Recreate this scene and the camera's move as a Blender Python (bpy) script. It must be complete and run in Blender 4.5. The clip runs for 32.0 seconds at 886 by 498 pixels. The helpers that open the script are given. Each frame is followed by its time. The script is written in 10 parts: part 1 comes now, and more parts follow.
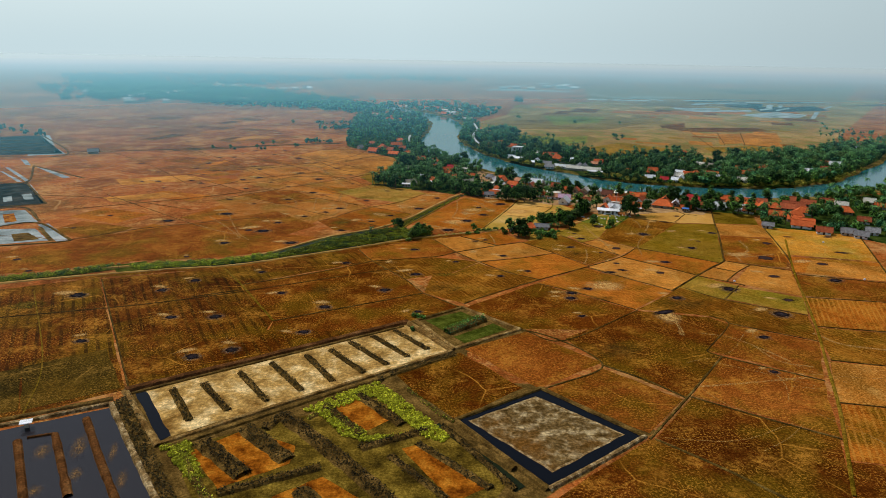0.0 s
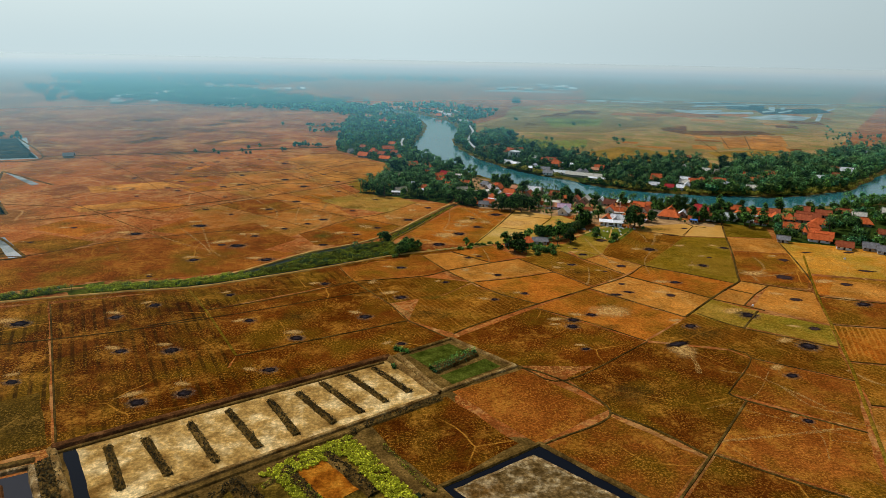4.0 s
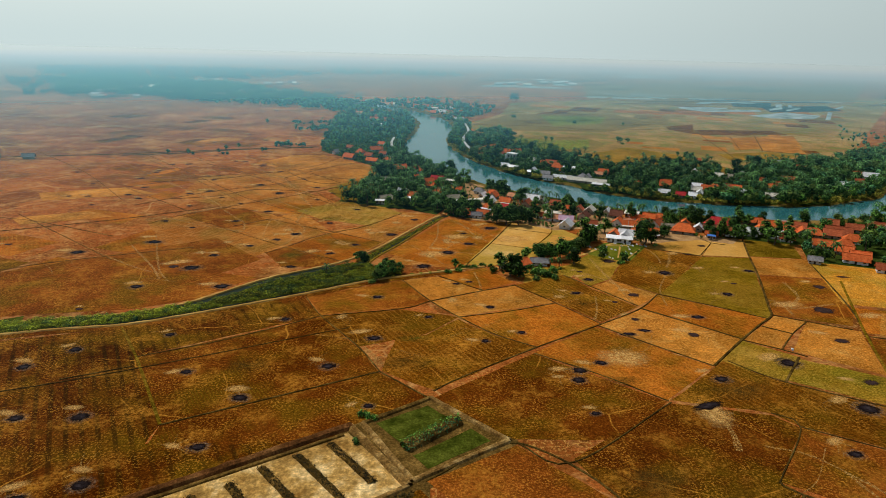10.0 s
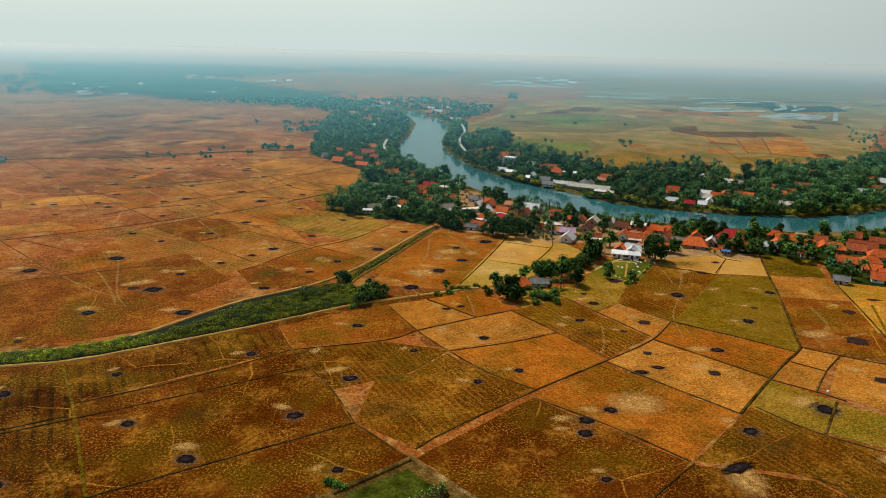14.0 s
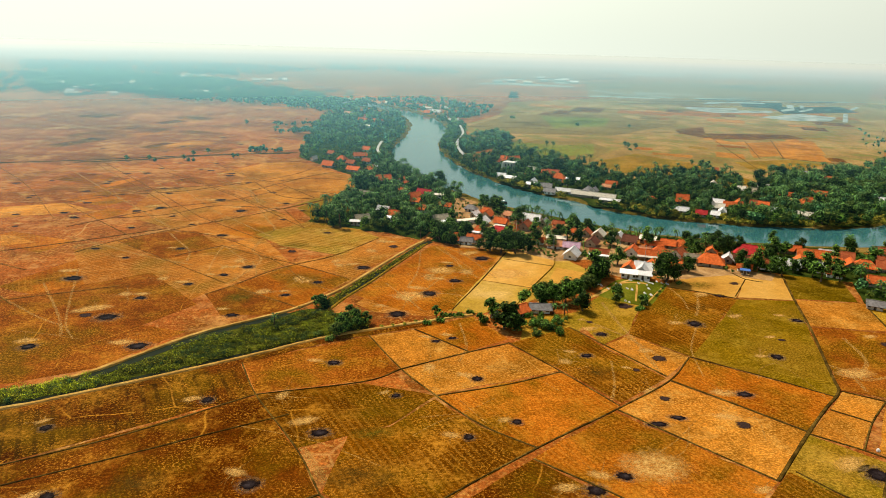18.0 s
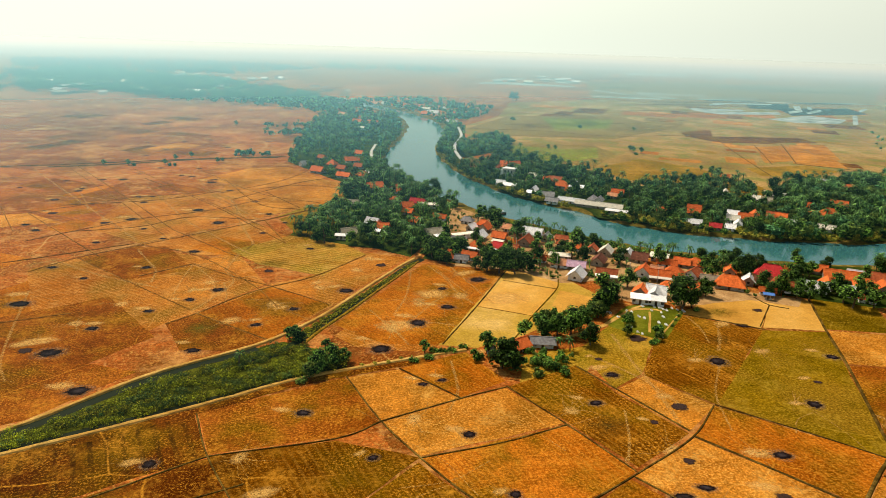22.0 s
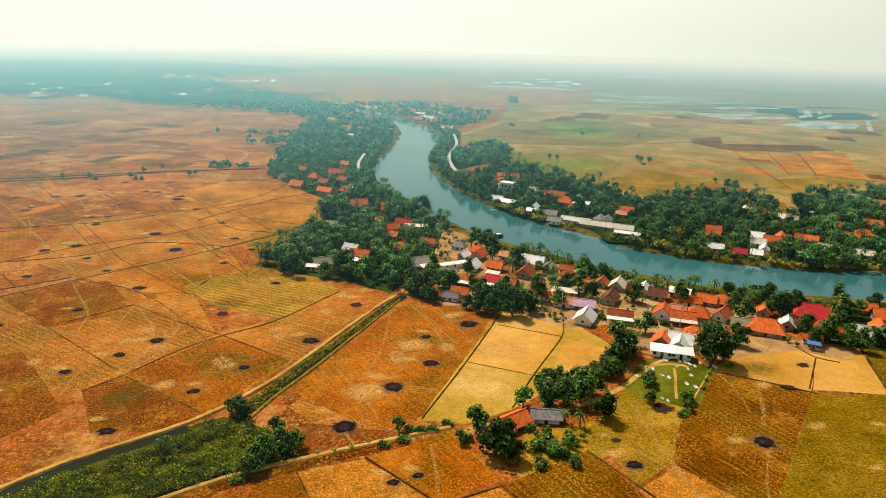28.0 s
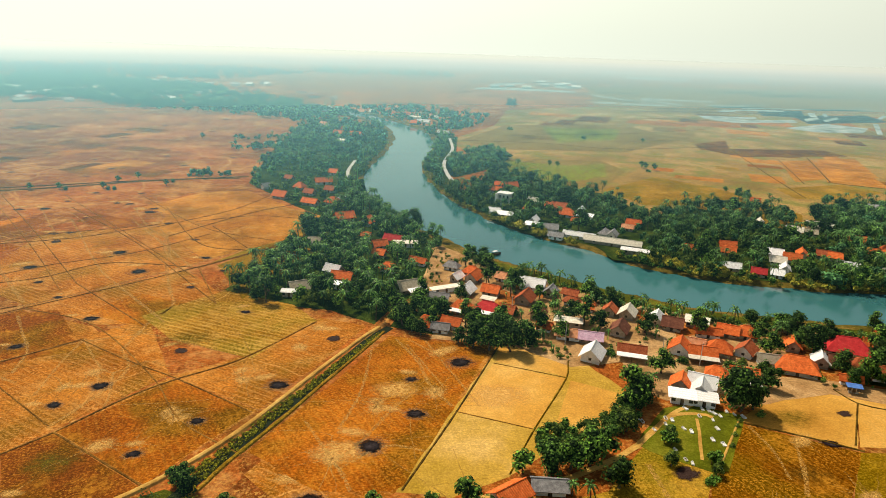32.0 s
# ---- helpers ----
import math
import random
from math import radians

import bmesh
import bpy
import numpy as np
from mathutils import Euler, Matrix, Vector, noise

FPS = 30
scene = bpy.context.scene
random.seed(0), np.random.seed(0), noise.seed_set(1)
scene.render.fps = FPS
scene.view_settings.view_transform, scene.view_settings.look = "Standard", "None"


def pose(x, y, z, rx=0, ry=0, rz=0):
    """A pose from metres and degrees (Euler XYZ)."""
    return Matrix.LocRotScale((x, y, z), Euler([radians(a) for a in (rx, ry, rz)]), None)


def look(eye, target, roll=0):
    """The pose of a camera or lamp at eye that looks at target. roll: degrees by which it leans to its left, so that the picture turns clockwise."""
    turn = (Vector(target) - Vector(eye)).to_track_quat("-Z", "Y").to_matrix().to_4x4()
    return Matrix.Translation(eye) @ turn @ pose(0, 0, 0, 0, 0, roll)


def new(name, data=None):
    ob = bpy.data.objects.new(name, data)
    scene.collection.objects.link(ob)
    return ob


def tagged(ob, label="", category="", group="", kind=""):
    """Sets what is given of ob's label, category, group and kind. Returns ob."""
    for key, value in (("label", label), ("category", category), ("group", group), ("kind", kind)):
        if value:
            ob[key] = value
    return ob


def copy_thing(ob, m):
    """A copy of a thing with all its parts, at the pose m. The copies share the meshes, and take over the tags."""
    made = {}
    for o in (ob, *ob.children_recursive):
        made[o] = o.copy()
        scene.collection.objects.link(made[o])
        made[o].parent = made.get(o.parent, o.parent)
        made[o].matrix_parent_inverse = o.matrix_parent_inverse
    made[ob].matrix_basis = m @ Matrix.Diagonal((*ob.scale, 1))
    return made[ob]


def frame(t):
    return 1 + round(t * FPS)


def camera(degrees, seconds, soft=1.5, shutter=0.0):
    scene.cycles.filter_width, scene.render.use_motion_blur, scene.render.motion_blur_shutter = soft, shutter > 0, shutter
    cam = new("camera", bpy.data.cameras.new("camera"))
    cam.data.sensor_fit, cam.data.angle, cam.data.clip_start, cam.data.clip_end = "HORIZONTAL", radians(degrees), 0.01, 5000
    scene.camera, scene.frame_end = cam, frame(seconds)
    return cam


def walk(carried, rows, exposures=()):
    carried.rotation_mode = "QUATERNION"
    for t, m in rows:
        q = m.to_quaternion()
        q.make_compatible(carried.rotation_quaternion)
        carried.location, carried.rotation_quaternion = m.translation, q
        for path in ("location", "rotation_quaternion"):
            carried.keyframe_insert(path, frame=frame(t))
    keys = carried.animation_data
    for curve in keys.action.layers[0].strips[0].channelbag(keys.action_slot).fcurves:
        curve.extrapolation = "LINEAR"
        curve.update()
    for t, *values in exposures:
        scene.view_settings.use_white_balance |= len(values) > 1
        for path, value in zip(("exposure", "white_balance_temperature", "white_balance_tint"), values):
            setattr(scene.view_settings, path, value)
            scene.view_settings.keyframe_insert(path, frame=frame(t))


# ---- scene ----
cam = camera(68.9, 32.0, 0.7)
PATH = [
    (0, (-14.15, -4.12, 99.37), (-2.61, 90.77, 69.99), 1.12),
    (1, (-12.33, 3.15, 99.29), (-0.60, 97.99, 69.82), 1.16),
    (2, (-10.50, 10.43, 99.22), (1.24, 105.30, 69.88), 1.19),
    (3, (-8.65, 17.71, 99.17), (3.24, 112.56, 69.80), 1.23),
    (3.5, (-7.72, 21.36, 99.15), (4.18, 116.22, 69.81), 1.24),
    (5.5, (-3.98, 36.02, 99.09), (7.99, 130.88, 69.79), 1.32),
    (6, (-3.04, 39.72, 99.08), (8.91, 134.59, 69.81), 1.34),
    (7, (-1.16, 47.17, 99.06), (10.87, 141.99, 69.65), 1.39),
    (8, (0.73, 54.67, 99.05), (12.86, 149.41, 69.45), 1.45),
    (9, (2.60, 62.13, 99.05), (14.71, 156.79, 69.18), 1.50),
    (10, (4.42, 69.50, 99.06), (16.62, 164.07, 68.91), 1.53),
    (11, (6.22, 76.83, 99.09), (18.50, 171.34, 68.79), 1.56),
    (12, (8.01, 84.14, 99.12), (20.31, 178.64, 68.82), 1.59),
    (13, (9.85, 91.48, 99.15), (22.24, 185.92, 68.70), 1.62),
    (14, (11.73, 98.84, 99.18), (24.14, 193.28, 68.74), 1.66),
    (14.5, (12.69, 102.53, 99.19), (25.07, 196.95, 68.69), 1.68),
    (16.5, (16.50, 117.28, 99.25), (28.86, 211.67, 68.62), 1.76),
    (17, (17.43, 120.97, 99.26), (29.76, 215.36, 68.63), 1.78),
    (18, (19.27, 128.34, 99.29), (31.62, 222.70, 68.58), 1.83),
    (19, (21.09, 135.72, 99.33), (33.45, 230.05, 68.51), 1.88),
    (20, (22.86, 143.09, 99.38), (35.15, 237.42, 68.53), 1.93),
    (21, (24.59, 150.46, 99.43), (36.88, 244.78, 68.56), 1.98),
    (22, (26.32, 157.84, 99.48), (38.65, 252.14, 68.57), 2.03),
    (23, (28.09, 165.21, 99.51), (40.50, 259.50, 68.59), 2.06),
    (24, (29.91, 172.60, 99.51), (42.24, 266.93, 68.67), 2.08),
    (25, (31.75, 179.98, 99.50), (44.12, 274.32, 68.72), 2.08),
    (25.5, (32.67, 183.64, 99.50), (44.98, 278.00, 68.74), 2.07),
    (27.5, (36.39, 198.21, 99.50), (48.72, 292.59, 68.85), 2.01),
    (28, (37.31, 201.86, 99.47), (49.66, 296.25, 68.84), 2.00),
    (29, (39.13, 209.20, 99.34), (51.46, 303.62, 68.77), 1.98),
    (30, (40.91, 216.54, 99.21), (53.30, 310.97, 68.74), 1.97),
    (31, (42.61, 223.80, 99.17), (55.05, 318.26, 68.78), 1.98),
    (32, (44.30, 231.05, 99.16), (56.84, 325.48, 68.74), 1.99),
]
walk(cam, [(t, look(eye, target, roll)) for t, eye, target, roll in PATH],
     [(0, -0.6, 5800, 10), (8, -0.59, 6050, 10), (12, -0.6, 6250, 10), (14.5, -0.55, 6500, 10), (17, -0.06, 7200, 10), (20, 0.0, 7400, 10), (32, 0.0, 7500, 10)])

# ---- sky, sun ----
SUN_TURN, SUN_HEIGHT = radians(-38), radians(57)   # from +y towards +x, above the horizon
world = bpy.data.worlds.new("hazy_sky")
scene.world = world
world.use_nodes = True
wn = world.node_tree.nodes
wl = world.node_tree.links
sky = wn.new("ShaderNodeTexSky")
sky.sky_type, sky.sun_disc = "NISHITA", False
sky.sun_elevation, sky.sun_rotation = SUN_HEIGHT, SUN_TURN
sky.air_density, sky.dust_density, sky.altitude = 1.0, 6.0, 100
wn["Background"].inputs["Strength"].default_value = 0.05
wl.new(sky.outputs[0], wn["Background"].inputs["Color"])
# the thick dry-season haze: pale all round, brightest low down
way = wn.new("ShaderNodeTexCoord")
split = wn.new("ShaderNodeSeparateXYZ")
wl.new(way.outputs["Generated"], split.inputs[0])
veil = wn.new("ShaderNodeValToRGB")
ve = veil.color_ramp.elements
ve[0].position, ve[0].color = 0.0, (0.885, 1.03, 0.98, 1)
ve[1].position, ve[1].color = 1.0, (0.02, 0.035, 0.05, 1)
e = ve.new(0.12)
e.color = (0.845, 0.975, 0.915, 1)
e = ve.new(0.3)
e.color = (0.18, 0.26, 0.28, 1)
wl.new(split.outputs["Z"], veil.inputs["Fac"])
# the haze glows on the sun's side of the sky
toward = wn.new("ShaderNodeVectorMath")
toward.operation = "DOT_PRODUCT"
wl.new(way.outputs["Generated"], toward.inputs[0])
toward.inputs[1].default_value = (math.sin(SUN_TURN), math.cos(SUN_TURN), 0)
glow = wn.new("ShaderNodeMapRange")
glow.inputs["From Min"].default_value, glow.inputs["From Max"].default_value = 0.1, 0.75
glow.inputs["To Min"].default_value, glow.inputs["To Max"].default_value = 0.74, 1.02
wl.new(toward.outputs["Value"], glow.inputs["Value"])
haze_light = wn.new("ShaderNodeBackground")
wl.new(veil.outputs["Color"], haze_light.inputs["Color"])
wl.new(glow.outputs[0], haze_light.inputs["Strength"])
both = wn.new("ShaderNodeAddShader")
wl.new(wn["Background"].outputs[0], both.inputs[0])
wl.new(haze_light.outputs[0], both.inputs[1])
wl.new(both.outputs[0], wn["World Output"].inputs["Surface"])
sun = new("sun", bpy.data.lights.new("sun", "SUN"))
sun.data.energy, sun.data.angle, sun.data.color = 4.1, radians(1.2), (1.0, 0.93, 0.82)
sun_way = Vector((math.sin(SUN_TURN) * math.cos(SUN_HEIGHT), math.cos(SUN_TURN) * math.cos(SUN_HEIGHT), math.sin(SUN_HEIGHT)))
sun.matrix_world = sun_way.to_track_quat("Z", "Y").to_matrix().to_4x4()

# ---- materials ----
def shader(name, rough=0.9, metal=0.0):
    m = bpy.data.materials.new(name)
    m.use_nodes = True
    n, l = m.node_tree.nodes, m.node_tree.links
    b = n["Principled BSDF"]
    b.inputs["Roughness"].default_value, b.inputs["Metallic"].default_value = rough, metal
    b.inputs["Specular IOR Level"].default_value = 0.1
    return m, n, l, b


def coords(n, l, turn=0.0, space="Object"):
    c = n.new("ShaderNodeTexCoord")
    m = n.new("ShaderNodeMapping")
    m.inputs["Rotation"].default_value = (0, 0, turn)
    l.new(c.outputs[space], m.inputs["Vector"])
    return m.outputs["Vector"]


def noise_of(n, l, vec, scale, detail=4.0, rough=0.6):
    t = n.new("ShaderNodeTexNoise")
    t.inputs["Scale"].default_value, t.inputs["Detail"].default_value = scale, detail
    t.inputs["Roughness"].default_value = rough
    l.new(vec, t.inputs["Vector"])
    return t.outputs["Fac"]


def ramp(n, l, fac, stops):
    r = n.new("ShaderNodeValToRGB")
    e = r.color_ramp.elements
    while len(e) < len(stops):
        e.new(0.5)
    for k, (at, c) in enumerate(stops):
        e[k].position, e[k].color = at, (*c, 1) if len(c) == 3 else (c[0], c[0], c[0], 1)
    l.new(fac, r.inputs["Fac"])
    return r.outputs["Color"]


def mix(n, l, fac, a, b, kind="MIX"):
    x = n.new("ShaderNodeMix")
    x.data_type, x.blend_type = "RGBA", kind
    for key, v in ((0, fac), (6, a), (7, b)):
        if isinstance(v, (int, float)):
            x.inputs[key].default_value = v
        elif isinstance(v, tuple):
            x.inputs[key].default_value = (*v, 1)
        else:
            l.new(v, x.inputs[key])
    return x.outputs[2]


def relief(n, l, b, fac, strength, distance=0.1):
    u = n.new("ShaderNodeBump")
    u.inputs["Strength"].default_value, u.inputs["Distance"].default_value = strength, distance
    l.new(fac, u.inputs["Height"])
    l.new(u.outputs["Normal"], b.inputs["Normal"])


def random_tone(n, l, col, low=0.8, high=1.2):
    o = n.new("ShaderNodeObjectInfo")
    r = n.new("ShaderNodeMapRange")
    r.inputs["To Min"].default_value, r.inputs["To Max"].default_value = low, high
    l.new(o.outputs["Random"], r.inputs["Value"])
    return mix(n, l, 1.0, col, r.outputs["Result"], "MULTIPLY")


def web(n, l, v, scale, wide):
    """Trodden lines that meet and cross, broken here and there."""
    bend = n.new("ShaderNodeTexNoise")
    bend.inputs["Scale"].default_value, bend.inputs["Detail"].default_value = scale * 1.4, 2.0
    l.new(v, bend.inputs["Vector"])
    push = n.new("ShaderNodeVectorMath")
    push.operation = "MULTIPLY_ADD"
    l.new(bend.outputs["Color"], push.inputs[0])
    push.inputs[1].default_value = (0.22 / scale, 0.22 / scale, 0)
    l.new(v, push.inputs[2])
    cell = n.new("ShaderNodeTexVoronoi")
    cell.feature, cell.voronoi_dimensions = "DISTANCE_TO_EDGE", "2D"
    cell.inputs["Scale"].default_value = scale
    l.new(push.outputs[0], cell.inputs["Vector"])
    line = ramp(n, l, cell.outputs["Distance"], [(0.0, (1.0,)), (scale * wide, (0.75,)), (scale * wide * 2.4, (0.0,))])
    worn = ramp(n, l, noise_of(n, l, v, scale * 1.1, 3.0), [(0.48, (0.0,)), (0.62, (1.0,))])
    return mix(n, l, 1.0, line, worn, "MULTIPLY")


def mottled(name, dark, mid, light, big=0.03, fine=1.5, rough=0.95, rows=0.0, row_turn=0.0, row_colour=None, row_mix=0.8, row_from=0.62, vary=0.0, bump=0.5, detail=5.0, speck=0.85, straw=None, moss=None, holes=0.0):
    """Earth, stubble and grass: large stains, blotches, fine grain, trodden lines, and drill rows where wanted."""
    m, n, l, b = shader(name, rough)
    b.inputs["Specular IOR Level"].default_value = 0.0
    v = coords(n, l)
    c = ramp(n, l, noise_of(n, l, v, big, detail), [(0.34, dark), (0.5, mid), (0.66, light)])
    grain = noise_of(n, l, v, fine, 3.0, 0.7)
    c = mix(n, l, 0.62 * speck, c, ramp(n, l, grain, [(0.36, (0.3,)), (0.5, (0.95,)), (0.63, (2.0,))]), "MULTIPLY")
    clump = noise_of(n, l, v, fine * 0.22, 4.0, 0.72)
    c = mix(n, l, 0.55 * speck, c, ramp(n, l, clump, [(0.36, (0.55,)), (0.5, (1.0,)), (0.64, (1.55,))]), "MULTIPLY")
    if moss:
        where = ramp(n, l, noise_of(n, l, v, 0.04, 5.0, 0.6), [(0.47, (0.0,)), (0.62, (0.8,))])
        c = mix(n, l, where, c, mix(n, l, 0.7, moss, ramp(n, l, grain, [(0.36, (0.4,)), (0.5, (0.95,)), (0.64, (1.8,))]), "MULTIPLY"))
    if rows:
        w = n.new("ShaderNodeTexWave")
        w.inputs["Scale"].default_value, w.inputs["Distortion"].default_value = rows, 0.5
        w.inputs["Detail"].default_value, w.inputs["Detail Scale"].default_value = 2.0, 0.3
        l.new(coords(n, l, row_turn), w.inputs["Vector"])
        some = ramp(n, l, noise_of(n, l, v, 0.05, 3.0), [(0.36, (0.2,)), (0.6, (1.0,))])
        band = mix(n, l, 1.0, ramp(n, l, w.outputs["Fac"], [(row_from, (0.0,)), (row_from + 0.3 * (1 - row_from) + 0.1, (row_mix,))]), some, "MULTIPLY")
        c = mix(n, l, mix(n, l, 1.0, band, ramp(n, l, grain, [(0.38, (0.3,)), (0.54, (1.0,))]), "MULTIPLY"), c, row_colour or light)
    if straw:
        # straw lying in drifts, in loose flecks and along trodden lines
        drift = ramp(n, l, noise_of(n, l, v, 0.075, 6.0, 0.68), [(0.51, (0.0,)), (0.67, (0.75,))])
        drift = mix(n, l, 1.0, drift, ramp(n, l, noise_of(n, l, v, 0.7, 4.0, 0.75), [(0.42, (0.1,)), (0.58, (1.0,))]), "MULTIPLY")
        c = mix(n, l, drift, c, straw)
        fleck = ramp(n, l, noise_of(n, l, v, 1.5, 2.0, 0.8), [(0.53, (0.0,)), (0.63, (0.75,))])
        where = ramp(n, l, noise_of(n, l, v, 0.09, 4.0), [(0.4, (0.08,)), (0.62, (0.9,))])
        c = mix(n, l, mix(n, l, 1.0, fleck, where, "MULTIPLY"), c, straw)
        lines = mix(n, l, 0.9, web(n, l, v, 0.03, 0.13), ramp(n, l, grain, [(0.4, (0.25,)), (0.55, (1.0,))]), "MULTIPLY")
        c = mix(n, l, lines, c, straw)
        pit = ramp(n, l, noise_of(n, l, v, 0.55, 4.0, 0.75), [(0.36, (0.4,)), (0.48, (1.0,))])
        c = mix(n, l, 0.42, c, pit, "MULTIPLY")
    if vary:
        c = random_tone(n, l, c, 1 - vary, 1 + vary)
    if holes:
        gap = noise_of(n, l, v, 0.35, 5.0, 0.75)
        l.new(ramp(n, l, gap, [(holes - 0.05, (0.0,)), (holes + 0.05, (1.0,))]), b.inputs["Alpha"])
    l.new(c, b.inputs["Base Color"])
    relief(n, l, b, grain, bump, 0.25)
    return m


STUBBLE = mottled("stubble", (0.231, 0.0567, 0.00405), (0.347, 0.0945, 0.00765), (0.473, 0.147, 0.0144), rows=0.15, row_turn=radians(-25), row_colour=(0.53, 0.248, 0.0375), row_mix=0.24, vary=0.14, straw=(0.52, 0.225, 0.024), moss=(0.125, 0.066, 0.0035))
STUBBLE_RED = mottled("red_stubble", (0.13, 0.033, 0.0038), (0.2, 0.053, 0.006), (0.28, 0.083, 0.0105), vary=0.12, straw=(0.52, 0.225, 0.024), moss=(0.125, 0.066, 0.0035))
STUBBLE_PALE = mottled("pale_straw", (0.31, 0.105, 0.0117), (0.435, 0.158, 0.0185), (0.572, 0.228, 0.0309), rows=0.15, row_turn=radians(63), row_colour=(0.53, 0.248, 0.0375), row_mix=0.24, vary=0.1, straw=(0.615, 0.336, 0.0765), moss=(0.223, 0.0883, 0.00915))
STUBBLE_GOLD = mottled("gold_straw", (0.347, 0.132, 0.00823), (0.459, 0.181, 0.0135), (0.561, 0.248, 0.0262), vary=0.06, straw=(0.55, 0.346, 0.0816), moss=(0.3, 0.182, 0.0136))
STUBBLE_BROWN = mottled("brown_stubble", (0.0518, 0.013, 0.00122), (0.0865, 0.0212, 0.00191), (0.133, 0.036, 0.00347), vary=0.12, straw=(0.52, 0.225, 0.024), moss=(0.125, 0.066, 0.0035))
STUBBLE_OLIVE = mottled("olive_stubble", (0.0752, 0.0235, 0.00134), (0.124, 0.0399, 0.00224), (0.188, 0.0655, 0.00449), rows=0.15, row_turn=radians(-24), row_colour=(0.53, 0.248, 0.0375), row_mix=0.24, vary=0.12, straw=(0.52, 0.225, 0.024), moss=(0.125, 0.066, 0.0035))
STRAW_ROWS = mottled("straw_rows", (0.24, 0.07, 0.0065), (0.35, 0.112, 0.012), (0.46, 0.17, 0.024), rows=0.15, row_turn=radians(126), row_colour=(0.58, 0.29, 0.07), row_mix=0.34, row_from=0.6, vary=0.1, straw=(0.6, 0.3, 0.08), moss=(0.2, 0.1, 0.01))
OLIVE_ROWS = mottled("olive_rows", (0.16, 0.07, 0.006), (0.26, 0.12, 0.011), (0.36, 0.17, 0.02), rows=0.13, row_turn=radians(118), row_colour=(0.56, 0.34, 0.07), row_mix=0.6, row_from=0.55, straw=(0.58, 0.33, 0.08), moss=(0.2, 0.14, 0.012))
GREEN_FIELD = mottled("green_field", (0.0816, 0.0495, 0.00224), (0.133, 0.0784, 0.00337), (0.204, 0.111, 0.00598), vary=0.1, straw=(0.34, 0.211, 0.0238), moss=(0.2, 0.106, 0.00952))
YELLOW_GREEN = mottled("yellow_green_field", (0.17, 0.09, 0.006), (0.26, 0.14, 0.011), (0.37, 0.2, 0.026), vary=0.1, straw=(0.45, 0.269, 0.0408), moss=(0.16, 0.125, 0.00816))
FURROWED = mottled("furrowed_stubble", (0.0523, 0.013, 0.00114), (0.0832, 0.0211, 0.00187), (0.131, 0.0372, 0.0036), rows=0.085, row_turn=radians(158), row_colour=(0.022, 0.01, 0.0015), row_mix=1.0, row_from=0.66, vary=0.1, straw=(0.52, 0.225, 0.024), moss=(0.125, 0.066, 0.0035))
DRILLED = mottled("drilled_stubble", (0.0677, 0.0155, 0.0013), (0.104, 0.0248, 0.00216), (0.152, 0.0406, 0.00403), rows=0.3, row_turn=radians(-25), row_colour=(0.0973, 0.0266, 0.00253), vary=0.1, straw=(0.52, 0.225, 0.024), moss=(0.125, 0.066, 0.0035))
CROSS_DRILLED = mottled("cross_drilled_stubble", (0.0728, 0.0167, 0.00139), (0.113, 0.0267, 0.00232), (0.163, 0.0436, 0.00434), rows=0.3, row_turn=radians(130), row_colour=(0.0973, 0.0266, 0.00253), vary=0.1, straw=(0.52, 0.225, 0.024), moss=(0.125, 0.066, 0.0035))
STRIPED = mottled("striped_stubble", (0.216, 0.0517, 0.00393), (0.303, 0.0798, 0.00617), (0.389, 0.121, 0.0101), rows=0.16, row_turn=radians(30), row_colour=(0.497, 0.205, 0.0253), vary=0.1, straw=(0.52, 0.225, 0.024), moss=(0.125, 0.066, 0.0035))
SMOOTH_GOLD = mottled("smooth_gold_straw", (0.42, 0.2, 0.035), (0.54, 0.28, 0.055), (0.62, 0.36, 0.1), vary=0.06, speck=0.3)
SMOOTH_YELLOW = mottled("smooth_yellow_straw", (0.33, 0.2, 0.02), (0.46, 0.28, 0.05), (0.6, 0.38, 0.12), vary=0.04, speck=0.4)
PAN_DIKE = mottled("pan_dike", (0.12, 0.06, 0.014), (0.22, 0.125, 0.035), (0.36, 0.24, 0.085), big=0.25)
PLAIN_OLIVE = mottled("olive_plain", (0.19, 0.12, 0.03), (0.3, 0.175, 0.05), (0.4, 0.25, 0.09), big=0.012, moss=(0.16, 0.165, 0.03))
EARTH = mottled("bare_earth", (0.26, 0.14, 0.055), (0.37, 0.215, 0.09), (0.5, 0.32, 0.15), big=0.08, speck=0.5)
PATH_EARTH = mottled("path_earth", (0.36, 0.19, 0.042), (0.47, 0.265, 0.064), (0.56, 0.35, 0.1), big=0.12, speck=0.3)
DARK_BANK = mottled("dark_bank", (0.06, 0.0336, 0.00816), (0.11, 0.0624, 0.0136), (0.2, 0.115, 0.0272), big=0.15)
BUND = mottled("dry_bund", (0.045, 0.027, 0.006), (0.085, 0.05, 0.01), (0.16, 0.1, 0.022), big=0.12, vary=0.2)
DRY_BUND = mottled("straw_bund", (0.12, 0.055, 0.009), (0.18, 0.082, 0.014), (0.28, 0.14, 0.03), big=0.12, vary=0.15)
WEED = mottled("weeds", (0.03, 0.036, 0.004), (0.055, 0.062, 0.006), (0.11, 0.105, 0.012), big=0.1, vary=0.2)
LIME_FIELD = mottled("lime_green_field", (0.1, 0.13, 0.012), (0.17, 0.21, 0.022), (0.26, 0.27, 0.045), big=0.02, speck=0.4, holes=0.47)
